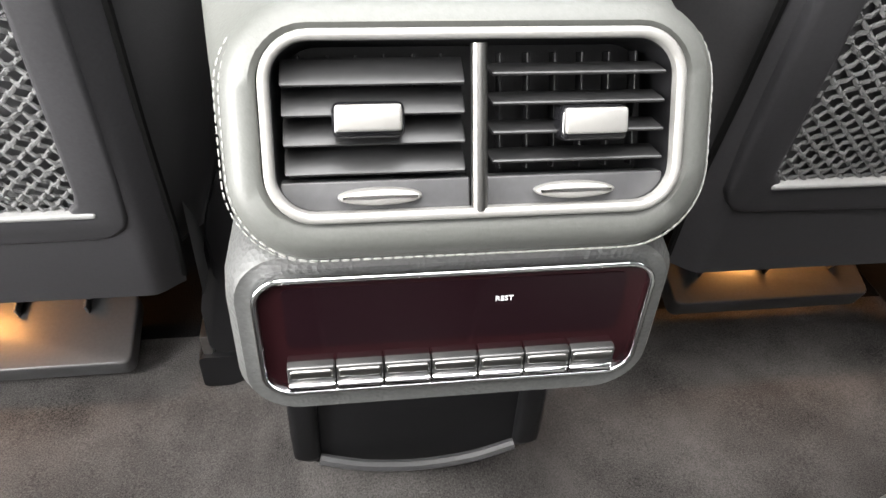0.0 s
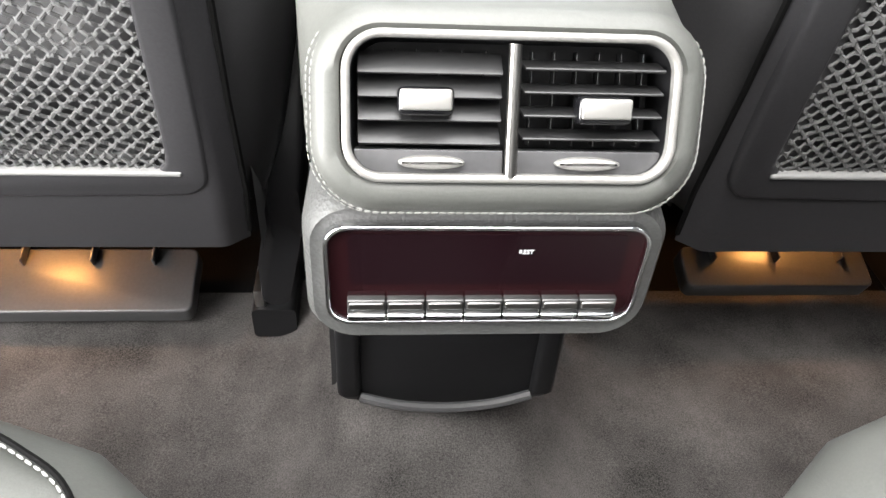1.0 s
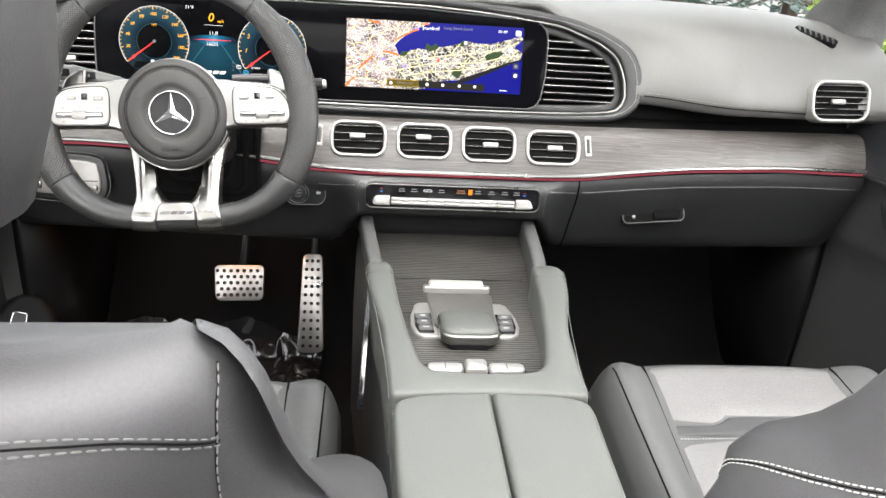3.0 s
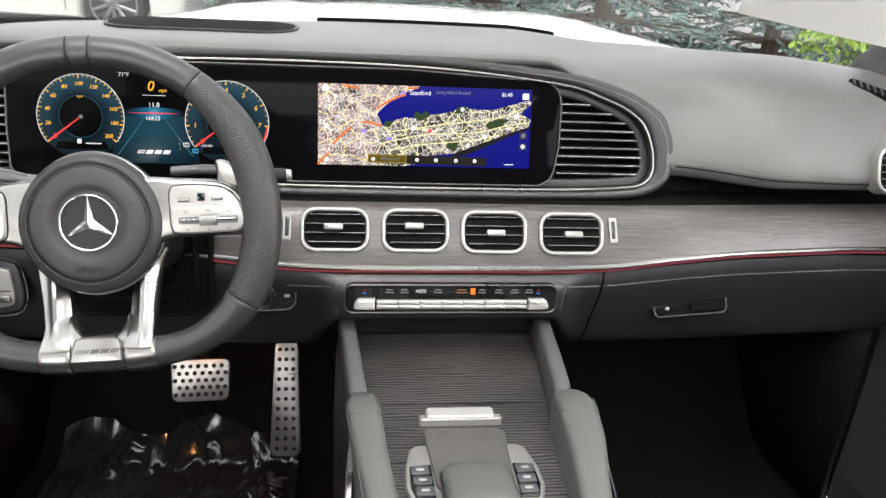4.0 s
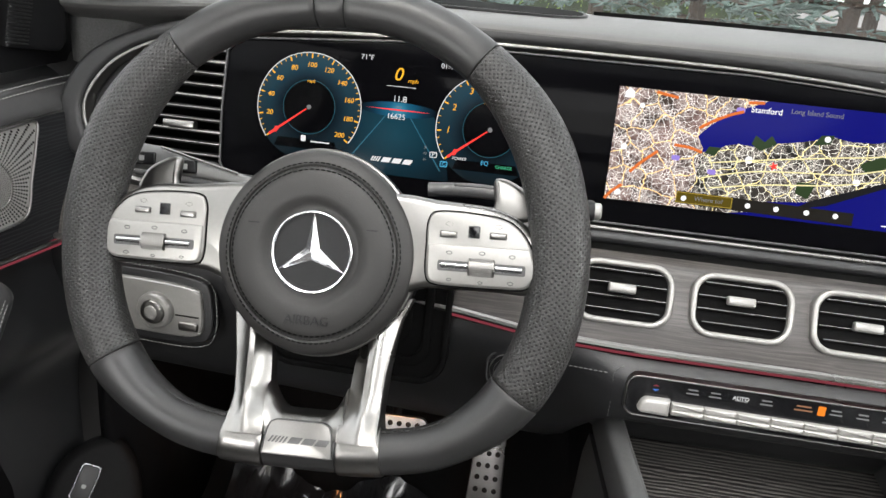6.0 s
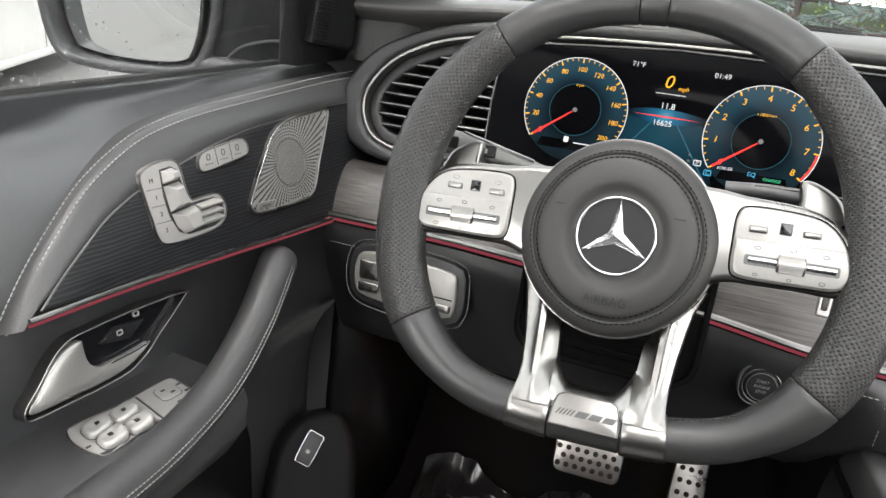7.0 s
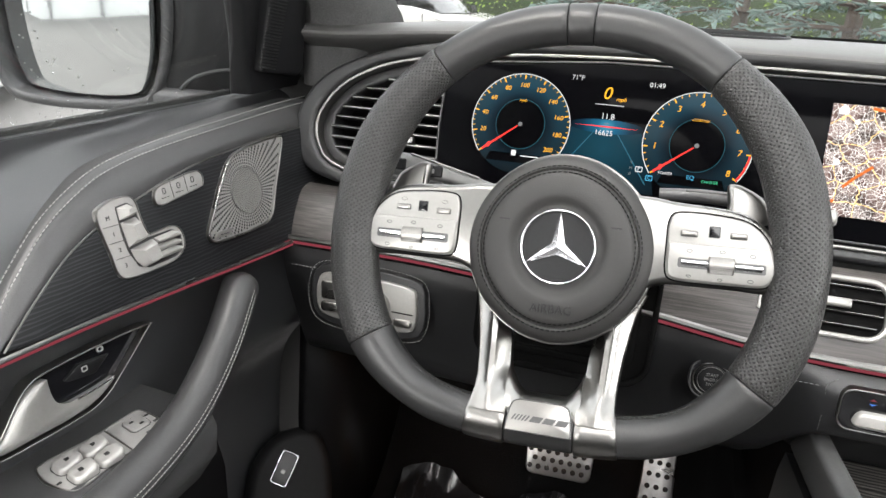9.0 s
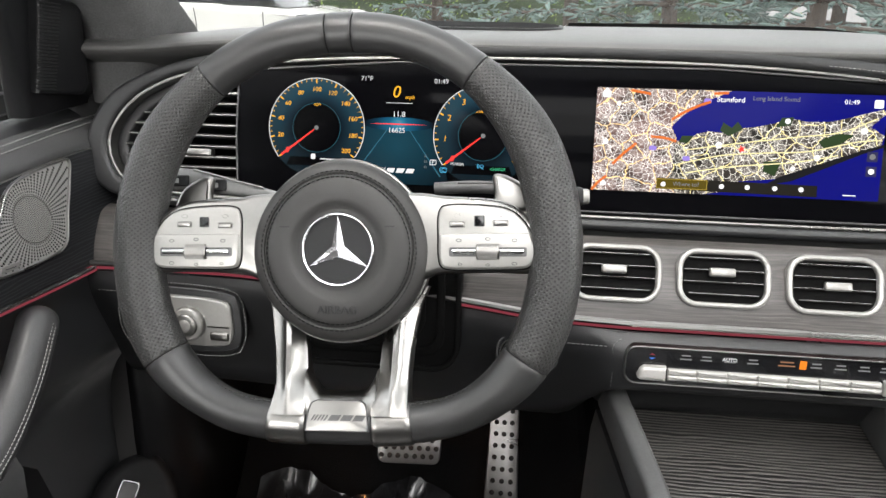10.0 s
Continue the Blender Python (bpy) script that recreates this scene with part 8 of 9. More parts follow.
mh = MS @ Matrix.Translation((-0.395, -0.026, 0.0022))
glow_line = radial("horizon_light", [(0.0, (0.0, 0.0, 0.001)), (0.35, (0.002, 0.030, 0.060)), (0.75, (0.01, 0.13, 0.24)), (1.0, (0.06, 0.34, 0.52))], 0.040, 0.8, 1.0, 1.0)
local_part("horizon_glow", ellipse(0.040, 0.0075, 40), mh, 0.0002, 0.0004, glow_line, cluster)
for e in (-1, 1):
    slab(bm := B(), [(e * 0.0085, 0.0245), (e * 0.0095, 0.0245), (e * 0.0490, -0.030), (e * 0.0475, -0.030)], mr, 0.0002, 0.0004)
    part("road_edge", bm, glow("road_edge_light", (0.05, 0.22, 0.32), 0.6), cluster)
slab(bm := B(), [(-0.034, -0.0166), (0.0, -0.0174), (0.034, -0.0166), (0.0, -0.0158)], mc, 0, 0.0003)
part("horizon_line", bm, NEEDLE, cluster)
for s, size, x, y, mt, sl in (("0", 0.0185, -0.004, 0.018, AMBER, 0.2), ("mph", 0.006, 0.0115, 0.013, AMBER, 0.2), ("11.8", 0.0085, 0, -0.006, WHITE_LIGHT, 0), ("miles", 0.003, 0, -0.0135, DIM_LIGHT, 0), ("16625", 0.0078, -0.002, -0.0235, WHITE_LIGHT, 0), ("71\u00b0F", 0.0072, -0.037, 0.032, WHITE_LIGHT, 0), ("01:49", 0.0072, 0.046, 0.031, WHITE_LIGHT, 0)):
    part("lettering", words(s, size, mc @ Matrix.Translation((x, y, 0.0003)), slant=sl), mt, cluster)
slab(bm := B(), rrect(0.03, 0.0006, 0.0001, 1, 0, 0.0065), mc, 0, 0.0003)
part("underline", bm, WHITE_LIGHT, cluster)
bm = B()
for i in range(7):
    x = -0.022 + (0.0024 * i if i < 4 else 0.011 + 0.011 * (i - 4))
    w = 0.0012 if i < 4 else 0.0085
    slab(bm, [(x - 0.002, -0.0700), (x + w - 0.002, -0.0700), (x + w + 0.0005, -0.0650), (x + 0.0005, -0.0650)], mc, 0, 0.0003)
part("badge_bars", bm, WHITE_LIGHT, cluster)
for x, y, w, h, mt in ((0.040, -0.0570, 0.0075, 0.0058, WHITE_LIGHT), (0.0515, -0.0650, 0.0075, 0.0058, CYAN)):
    o = rrect(w, h, 0.001, 2, x, y)
    frame_ring(bm := B(), o, offset(o, -0.0008), mc, 0, 0.0003, 0.0001, 1)
    part("gear_frame", bm, mt, cluster)
    part("lettering", words("P" if y > -0.06 else "C", 0.0055, mc @ Matrix.Translation((x, y, 0.0002))), mt, cluster)
for s, y in (("R", -0.0505), ("N", -0.0565), ("D", -0.0625)):
    part("lettering", words(s, 0.004, mc @ Matrix.Translation((0.0315, y, 0.0002))), DIM_LIGHT, cluster)
for s, x, y, mt in (("POWER", 0.067, -0.0580, WHITE_LIGHT), ("EQ", 0.0925, -0.0595, CYAN), ("CHARGE", 0.112, -0.0620, glow("green_symbol", (0.1, 0.8, 0.4), 0.7))):
    part("lettering", words(s, 0.0042 if s != "EQ" else 0.006, mc @ Matrix.Translation((x, y, 0.0012))), mt, cluster)
slab(bm := B(), rrect(0.005, 0.006, 0.001, 2, -0.096, -0.0555), mc, 0, 0.0013)
part("fuel_symbol", bm, WHITE_LIGHT, cluster)
slab(bm := B(), rrect(0.02, 0.0012, 0.0004, 1, -0.078, -0.0580), mc, 0, 0.0013)
part("fuel_bar", bm, WHITE_LIGHT, cluster)


# map
def map_material(name, base, road_cols, power):
    m, nt, n, l, p = nodes_of(name)
    tc = n.new("ShaderNodeTexCoord")
    warp = n.new("ShaderNodeTexNoise")
    warp.inputs["Scale"].default_value = 80
    warp.inputs["Detail"].default_value = 4
    l.new(tc.outputs["Object"], warp.inputs["Vector"])
    ad = n.new("ShaderNodeVectorMath")
    ad.operation = "MULTIPLY_ADD"
    ad.inputs[1].default_value = (0.010, 0.010, 0.0)
    l.new(warp.outputs["Color"], ad.inputs[0])
    l.new(tc.outputs["Object"], ad.inputs[2])
    last = None
    rgb = n.new("ShaderNodeRGB")
    rgb.outputs[0].default_value = (*base, 1)
    dens = n.new("ShaderNodeTexNoise")
    dens.inputs["Scale"].default_value = 24
    dens.inputs["Detail"].default_value = 4
    l.new(tc.outputs["Object"], dens.inputs["Vector"])
    dr = n.new("ShaderNodeValToRGB")
    dr.color_ramp.elements[0].position, dr.color_ramp.elements[1].position = 0.40, 0.62
    dr.color_ramp.elements[0].color, dr.color_ramp.elements[1].color = (*[c * 0.55 for c in base], 1), (base[0] * 2.2, base[1] * 1.9, base[2] * 2.0, 1)
    l.new(dens.outputs["Fac"], dr.inputs[0])
    last = dr.outputs[0]
    for scale, width, col in road_cols:
        v = n.new("ShaderNodeTexVoronoi")
        v.feature = "DISTANCE_TO_EDGE"
        v.voronoi_dimensions = "2D"
        v.inputs["Scale"].default_value = scale
        l.new(ad.outputs[0], v.inputs["Vector"])
        lt = n.new("ShaderNodeMath")
        lt.operation = "LESS_THAN"
        lt.inputs[1].default_value = width
        l.new(v.outputs["Distance"], lt.inputs[0])
        mx = n.new("ShaderNodeMixRGB")
        mx.inputs[2].default_value = (*col, 1)
        if scale > 200:
            # built-up and empty quarters
            thin = n.new("ShaderNodeTexNoise")
            thin.inputs["Scale"].default_value = scale * 0.16
            l.new(tc.outputs["Object"], thin.inputs["Vector"])
            step = n.new("ShaderNodeMapRange")
            step.inputs["From Min"].default_value, step.inputs["From Max"].default_value = 0.44, 0.58
            l.new(thin.outputs["Fac"], step.inputs["Value"])
            mul = n.new("ShaderNodeMath")
            mul.operation = "MULTIPLY"
            l.new(step.outputs[0], mul.inputs[0])
            l.new(lt.outputs[0], mul.inputs[1])
            l.new(mul.outputs[0], mx.inputs[0])
        else:
            l.new(lt.outputs[0], mx.inputs[0])
        l.new(last, mx.inputs[1])
        last = mx.outputs[0]
    p.inputs["Base Color"].default_value = (0.003, 0.003, 0.003, 1)
    p.inputs["Specular IOR Level"].default_value = 0.04
    l.new(last, p.inputs["Emission Color"])
    p.inputs["Emission Strength"].default_value = power
    return m


SEA = glow("map_water", (0.002, 0.003, 0.19), 1.0)
CITY = map_material("map_city", (0.095, 0.066, 0.056), [(600, 0.15, (0.42, 0.34, 0.31)), (330, 0.085, (0.85, 0.76, 0.72)), (165, 0.030, (1.0, 0.96, 0.92)), (48, 0.022, (1.0, 0.70, 0.32))], 1.3)
ISLAND = map_material("map_island", (0.030, 0.027, 0.022), [(520, 0.13, (0.30, 0.27, 0.24)), (270, 0.07, (0.70, 0.64, 0.57)), (140, 0.032, (1.0, 0.96, 0.86)), (46, 0.020, (0.95, 0.82, 0.40))], 1.25)
PARKS = glow("map_parks", (0.03, 0.055, 0.02), 1.0)
BRIGHT = glow("map_white", (1, 1, 1), 1.1)
HIGHWAY = glow("map_highway", (0.85, 0.20, 0.04), 0.9)
MM = MS @ Matrix.Translation((-0.0335, (0.767 - 0.8) / 0.968, 0.0022))
mapd = thing("navigation_display", "lit navigation map of land, blue water and roads", "display", MM.translation)
W2, H2 = 0.1475, 0.0545


def mp(px, py):
    """A place on the map from its share of the width and height, from the top left."""
    return (-W2 + 2 * W2 * px, H2 - 2 * H2 * py)


local_part("water", rrect(2 * W2, 2 * H2, 0.0005, 1), MM, 0, 0.0003, SEA, mapd)
local_part("city", [mp(*q) for q in ((0, 0), (0.47, 0), (0.44, 0.04), (0.36, 0.13), (0.30, 0.27), (0.27, 0.36), (0.29, 0.46), (0.30, 0.60), (0.34, 0.72), (0.30, 0.86), (0.33, 1.0), (0, 1.0))][::-1], MM, 0.0003, 0.0006, CITY, mapd)
isl = [(0.29, 0.50), (0.33, 0.47), (0.36, 0.42), (0.40, 0.39), (0.45, 0.40), (0.50, 0.36), (0.57, 0.33), (0.63, 0.29), (0.68, 0.24), (0.74, 0.27), (0.82, 0.26), (0.90, 0.20), (0.99, 0.13), (1.0, 0.17), (0.95, 0.30), (1.0, 0.38), (0.99, 0.47), (0.93, 0.53), (0.80, 0.68), (0.70, 0.80), (0.60, 0.84), (0.52, 0.86), (0.47, 0.97), (0.40, 1.0), (0.30, 1.0), (0.28, 0.85)]
local_part("island", [mp(*q) for q in isl][::-1], MM, 0.0005, 0.0008, ISLAND, mapd)
for pts in ([(0.44, 0.38), (0.45, 0.30), (0.48, 0.35), (0.50, 0.29), (0.52, 0.36), (0.47, 0.43)], [(0.30, 0.50), (0.31, 0.44), (0.35, 0.44), (0.33, 0.52)], [(0.63, 0.33), (0.65, 0.24), (0.69, 0.23), (0.68, 0.31)], [(0.78, 0.45), (0.84, 0.37), (0.90, 0.38), (0.85, 0.48), (0.80, 0.52)], [(0.60, 0.66), (0.66, 0.66), (0.64, 0.80), (0.60, 0.76)]):
    local_part("park", [mp(*q) for q in pts], MM, 0.0007, 0.0010, PARKS, mapd)
shore = [mp(*q) for q in ((1.0, 0.49), (0.93, 0.56), (0.80, 0.72), (0.70, 0.84), (0.60, 0.90), (0.66, 0.80), (0.80, 0.655), (0.93, 0.52), (1.0, 0.46))]
local_part("shore", shore, MM, 0.0006, 0.0009, glow("map_shore", (0.01, 0.01, 0.012), 1.0), mapd)
for line in ([(0.0, 1.0), (0.02, 0.93), (0.05, 0.86)], [(0.07, 0.74), (0.10, 0.65), (0.15, 0.53)], [(0.20, 0.46), (0.25, 0.47), (0.29, 0.50)], [(0.27, 0.29), (0.31, 0.22), (0.36, 0.15), (0.40, 0.11)], [(0.12, 0.02), (0.19, 0.05)], [(0.41, 0.03), (0.46, 0.02)]):
    tube(bm := B(), [MM @ V(*q[:2], 0.0009) for q in curve([(*mp(*p), 0) for p in line], 6)], 0.0015, 5)
    part("highway", bm, HIGHWAY, mapd)
for line in ([(0.30, 0.72), (0.45, 0.62), (0.60, 0.58), (0.75, 0.55), (0.90, 0.45), (0.99, 0.42)], [(0.32, 0.58), (0.5, 0.5), (0.7, 0.42), (0.85, 0.36), (0.97, 0.22)], [(0.33, 0.80), (0.5, 0.72), (0.7, 0.66), (0.85, 0.58)]):
    tube(bm := B(), [MM @ V(*q[:2], 0.0009) for q in curve([(*mp(*p), 0) for p in line], 6)], 0.0007, 5)
    part("main_road", bm, glow("map_main_road", (0.95, 0.85, 0.45), 1.0), mapd)
for px, py, r in ((0.04, 0.52, 0.0030), (0.08, 0.15, 0.0025), (0.44, 0.52, 0.0036), (0.78, 0.61, 0.0033), (0.93, 0.34, 0.0035), (0.04, 0.93, 0.003), (0.67, 0.27, 0.0028), (0.70, 0.72, 0.0024)):
    slab(bm := B(), ellipse(r, r, 16, *mp(px, py)), MM, 0.0009, 0.0013)
    part("map_pin", bm, BRIGHT, mapd)
star = [(mp(0.52, 0.55)[0] + (0.0042 if i % 2 else 0.0018) * math.cos(i * math.pi / 5), mp(0.52, 0.55)[1] + (0.0042 if i % 2 else 0.0018) * math.sin(i * math.pi / 5)) for i in range(10)]
slab(bm := B(), star, MM, 0.0009, 0.0014)
part("position_mark", bm, NEEDLE, mapd)
for px, py in ((0.21, 0.57), (0.33, 0.66), (0.39, 0.10)):
    slab(bm := B(), rrect(0.008, 0.005, 0.002, 3, *mp(px, py)), MM, 0.0009, 0.0013)
    part("road_shield", bm, glow("map_shield", (0.35, 0.25, 0.75), 1.0), mapd)
slab(bm := B(), [mp(0.02, 0.09), mp(0.05, 0.09), mp(0.05, 0.045), mp(0.035, 0.0), mp(0.02, 0.045)], MM, 0.0009, 0.0013)
part("home_symbol", bm, BRIGHT, mapd)
slab(bm := B(), rrect(0.009, 0.0085, 0.001, 2, *mp(0.97, 0.085)), MM, 0.0009, 0.0013)
part("message_symbol", bm, BRIGHT, mapd)
for s, size, px, py in (("Stamford", 0.0078, 0.47, 0.085), ("Long Island Sound", 0.0065, 0.625, 0.065), ("01:49", 0.0068, 0.88, 0.075)):
    part("lettering", words(s, size, MM @ Matrix.Translation((*mp(px, py), 0.0012))), BRIGHT if px < 0.6 or px > 0.8 else DIM_LIGHT, mapd)
slab(bm := B(), [mp(0.23, 0.965), mp(0.79, 0.985), mp(0.79, 0.875), mp(0.23, 0.855)], MM, 0.0010, 0.0014)
part("menu_bar", bm, glow("map_menu", (0.015, 0.013, 0.01), 1.0), mapd)
o = rrect(0.053, 0.0105, 0.0008, 2, mp(0.32, 0)[0], mp(0, 0.912)[1])
slab(bm := B(), o, MM, 0.0013, 0.0016)
part("search_field", bm, glow("map_search", (0.10, 0.07, 0.005), 1.0), mapd)
frame_ring(bm := B(), o, offset(o, -0.0006), MM, 0.0013, 0.0018, 0.0001, 1)
part("search_frame", bm, glow("map_search_frame", (0.5, 0.36, 0.05), 1.0), mapd)
part("lettering", words("Where to?", 0.0062, MM @ Matrix.Translation((mp(0.335, 0)[0], mp(0, 0.912)[1], 0.0018))), DIM_LIGHT, mapd)
for px in (0.255, 0.46, 0.55, 0.645, 0.735):
    slab(bm := B(), ellipse(0.0026, 0.0026, 10, mp(px, 0)[0], mp(0, 0.918)[1]), MM, 0.0014, 0.0019)
    part("menu_symbol", bm, BRIGHT, mapd)
for py, c in ((0.58, DIM_LIGHT), (0.72, BRIGHT)):
    o = rrect(0.0105, 0.0105, 0.0008, 2, *mp(0.965, py))
    slab(bm := B(), o, MM, 0.0009, 0.0013)
    part("side_button", bm, glow("map_button", (0.03, 0.03, 0.09), 1.0), mapd)
    slab(bm := B(), ellipse(0.003, 0.003, 12, *mp(0.965, py)), MM, 0.0012, 0.0016)
    part("button_symbol", bm, c, mapd)
slab(bm := B(), rrect(0.013, 0.001, 0.0002, 1, *mp(0.90, 0.955)), MM, 0.0009, 0.0013)
part("scale_bar", bm, BRIGHT, mapd)

# ---------- glass ----------
def pane(name, corners, label, thick=0.004):
    bm = B()
    n = (Vector(corners[1]) - Vector(corners[0])).cross(Vector(corners[2]) - Vector(corners[0])).normalized() * thick
    loft(bm, [[Vector(c) for c in corners], [Vector(c) + n for c in corners]])
    ob = solid(name, bm, GLASS, label, "window", kind="structure")
    ob.visible_shadow = False
    return ob


bm = B()
rows = []
for j in range(9):
    f = j / 8
    rows.append([V((0.76 - 0.19 * f) * (i / 8 - 1), 1.80 - 1.08 * f - 0.30 * (abs(i / 8 - 1)) ** 2.2 * (1 - 0.7 * f), 0.835 + 0.40 * f ** 0.9) for i in range(17)])
loft(bm, rows + [[p + V(0, 0.004, 0.004) for p in r] for r in rows[::-1]], closed=False)
ws = solid("window_1", bm, GLASS, "clear sloping windscreen above the dash", "window", kind="structure", angle=60)
ws.visible_shadow = False
pane("window_2", [(-0.846, 0.28, 0.781), (-0.838, 1.36, 0.769), (-0.79, 1.20, 0.96), (-0.70, 0.80, 1.16), (-0.70, 0.25, 1.18)], "clear driver's side window over the door")
pane("window_3", [(0.845, 0.28, 0.75), (0.70, 0.25, 1.18), (0.70, 0.80, 1.16), (0.79, 1.20, 0.96), (0.835, 1.36, 0.75)], "clear passenger side window over the door")
bm = holed(B(), [tuple(q) for q in resample([(-0.78, 0.80), (0.78, 0.80), (0.62, 1.24), (-0.62, 1.24)], 60, True)], [tuple(q) for q in resample([(-0.60, 0.90), (0.60, 0.90), (0.50, 1.17), (-0.50, 1.17)], 60, True)], -0.03, 0, plane((0, -0.86, 0), (1, 0, 0), (0, 0, 1)))
solid("wall_tail", bm, PLASTIC, "dark tailgate trim round the rear window", "wall", kind="structure")
pane("window_4", [(0.845, -0.74, 0.77), (0.71, -0.74, 1.17), (0.71, 0.16, 1.17), (0.845, 0.14, 0.77)], "dark tinted rear side window").data.materials[0] = TINTED
pane("window_5", [(-0.66, -0.866, 0.86), (0.66, -0.866, 0.86), (0.55, -0.866, 1.20), (-0.55, -0.866, 1.20)], "dark tinted rear window").data.materials[0] = TINTED
# rain drops on the driver's window
rng = random.Random(12)
bm = B()
for i in range(330):
    y = rng.uniform(0.45, 1.22)
    h = abs(rng.gauss(0, 0.008)) if rng.random() < 0.86 else rng.uniform(0.0, 0.10)
    x = -0.8475 + 0.010 * (y - 0.28) / 1.08 + h * 0.30
    r = rng.uniform(0.0003, 0.0009)
    m = plane((x, y, 0.788 - 0.012 * (y - 0.28) + h), (0, 1, 0), (0.3, 0, 1))
    slab(bm, ellipse(r, r * rng.uniform(0.8, 1.3), 7), m, 0, r * 0.7, r * 0.4)
solid("rain_drops", bm, clear("rain_water", (0.98, 0.98, 0.98)), "small rain drops on the driver's window glass", "drops", kind="stuff").visible_shadow = False
# black window edge along the belt
for s in (-1, 1):
    tube(bm := B(), [V(s * 0.848, 0.2 + 1.16 * i / 10, 0.7845 - 0.0135 * i / 10) for i in range(11)], 0.0050, 8, flat=0.6)
    solid("window_seal", bm, RUBBER, "black rubber window seal on the door top", "seal", kind="structure")

# ---------- outside ----------
GROUND = -0.42
ASPHALT = surface("damp_asphalt", (0.16, 0.152, 0.145), 0.75, vary=0.25, scale=1.2, bump=0.8, bscale=90, dist=0.004)
WHITE_PAINT = surface("white_car_paint", (0.64, 0.635, 0.60), 0.25, vary=0.03, coat=0.6)
TYRE = surface("black_tyre", (0.015, 0.015, 0.015), 0.8, vary=0.3)
RIM_METAL = surface("grey_alloy", (0.30, 0.30, 0.31), 0.3, metal=0.9, vary=0.1)
bm = B()
loft(bm, [[V(x, y, GROUND) for x in (-80, -10, 0, 10, 80)] for y in (-80, -10, 10, 80)], closed=False)
solid("ground", bm, ASPHALT, "damp grey asphalt car park", "ground", kind="structure")

# own bonnet and door mirror
car_front = thing("car_bonnet", "white car bonnet in front of the windscreen", "car part", (0, 2.4, 0.6), kind="structure")
rings = []
for y, z, w in ((1.86, 0.800, 0.76), (2.05, 0.832, 0.80), (2.4, 0.828, 0.78), (2.7, 0.808, 0.72), (2.88, 0.775, 0.62), (2.95, 0.70, 0.54)):
    rings.append([V(w * (i / 10 - 1), y - 0.12 * abs(i / 10 - 1) ** 2, z - 0.075 * abs(i / 10 - 1) ** 2.5 + 0.014 * math.exp(-((abs(i / 10 - 1) - 0.55) / 0.1) ** 2)) for i in range(21)])
loft(bm := B(), rings, closed=False)
part("panel", bm, WHITE_PAINT, car_front, angle=60)
tube(bm := B(), curve([V(-0.5, 1.79, 0.823), V(-0.1, 1.86, 0.826), V(0.13, 1.865, 0.836)], 6), 0.006, 6)
part("wiper", bm, RUBBER, car_front, "black wiper arm")

MMi = plane((-1.105, 1.345, 0.818), (1, 0.16, 0), (0, 0, 1))
mirror = thing("door_mirror", "dark grey door mirror housing with rain-spotted glass", "mirror", (-1.09, 1.40, 0.74))
mo = [tuple(q) for q in resample(curve([(0.135, 0.06), (0.12, 0.095), (0.02, 0.105), (-0.10, 0.10), (-0.132, 0.08), (-0.138, 0.0), (-0.118, -0.078), (-0.07, -0.096), (0.02, -0.097), (0.085, -0.089), (0.113, -0.068), (0.132, -0.012)], 5, True), 90, True)]
slab(bm := B(), offset(mo, -0.004), MMi, -0.14, -0.034, 0.0, 0.05, 5)
part("housing", bm, PLASTIC, mirror)
frame_ring(bm := B(), mo, offset(mo, -0.014), MMi, -0.05, 0.006, 0.006, 4)
part("rim", bm, SATIN_PLASTIC, mirror)
MG = MMi @ Matrix.Rotation(radians(-9), 4, "Y") @ Matrix.Rotation(radians(2), 4, "X")
slab(bm := B(), offset(mo, -0.0195), MG, -0.012, -0.003, 0.001)
part("mirror_glass", bm, MIRROR, mirror, "mirror glass")
rings = [[V(x, y + q[0], z + q[1]) for q in rrect(d, h, 0.02, 4)] for x, y, z, d, h in ((-1.005, 1.405, 0.845, 0.05, 0.20), (-0.985, 1.412, 0.845, 0.09, 0.215), (-0.955, 1.425, 0.843, 0.10, 0.215), (-0.925, 1.435, 0.838, 0.09, 0.21), (-0.885, 1.445, 0.830, 0.075, 0.20), (-0.862, 1.45, 0.828, 0.07, 0.19))]
loft(bm := B(), rings)
part("inner_housing", bm, PLASTIC, mirror, angle=60)
tube(bm := B(), curve([V(-0.975, 1.366, 0.745), V(-0.950, 1.372, 0.772), V(-0.915, 1.385, 0.785), V(-0.875, 1.400, 0.788)], 6), 0.0022, 6)
part("housing_joint", bm, SATIN_PLASTIC, mirror)
rings = [[V(x, y + q[0], z + q[1]) for q in rrect(0.07, 0.05, 0.015, 3)] for x, y, z in ((-1.0, 1.39, 0.735), (-0.93, 1.395, 0.732), (-0.86, 1.40, 0.728))]
loft(bm := B(), rings)
part("foot", bm, SATIN_PLASTIC, mirror)
bm = B()
rng = random.Random(4)
for i in range(70):
    u, v = rng.uniform(-0.11, 0.09), rng.uniform(-0.07, 0.08)
    if inside(offset(mo, -0.024), u, v) and rng.random() < 0.35 + (0.6 if u < -0.04 else 0):
        r = rng.uniform(0.0006, 0.0016)
        cyl(bm, MG @ Matrix.Translation((u, v, -0.0028)), r, 0, r * 0.6, r * 0.4, 7)
part("rain_drops", bm, SILVER_PAINT, mirror, kind="stuff")


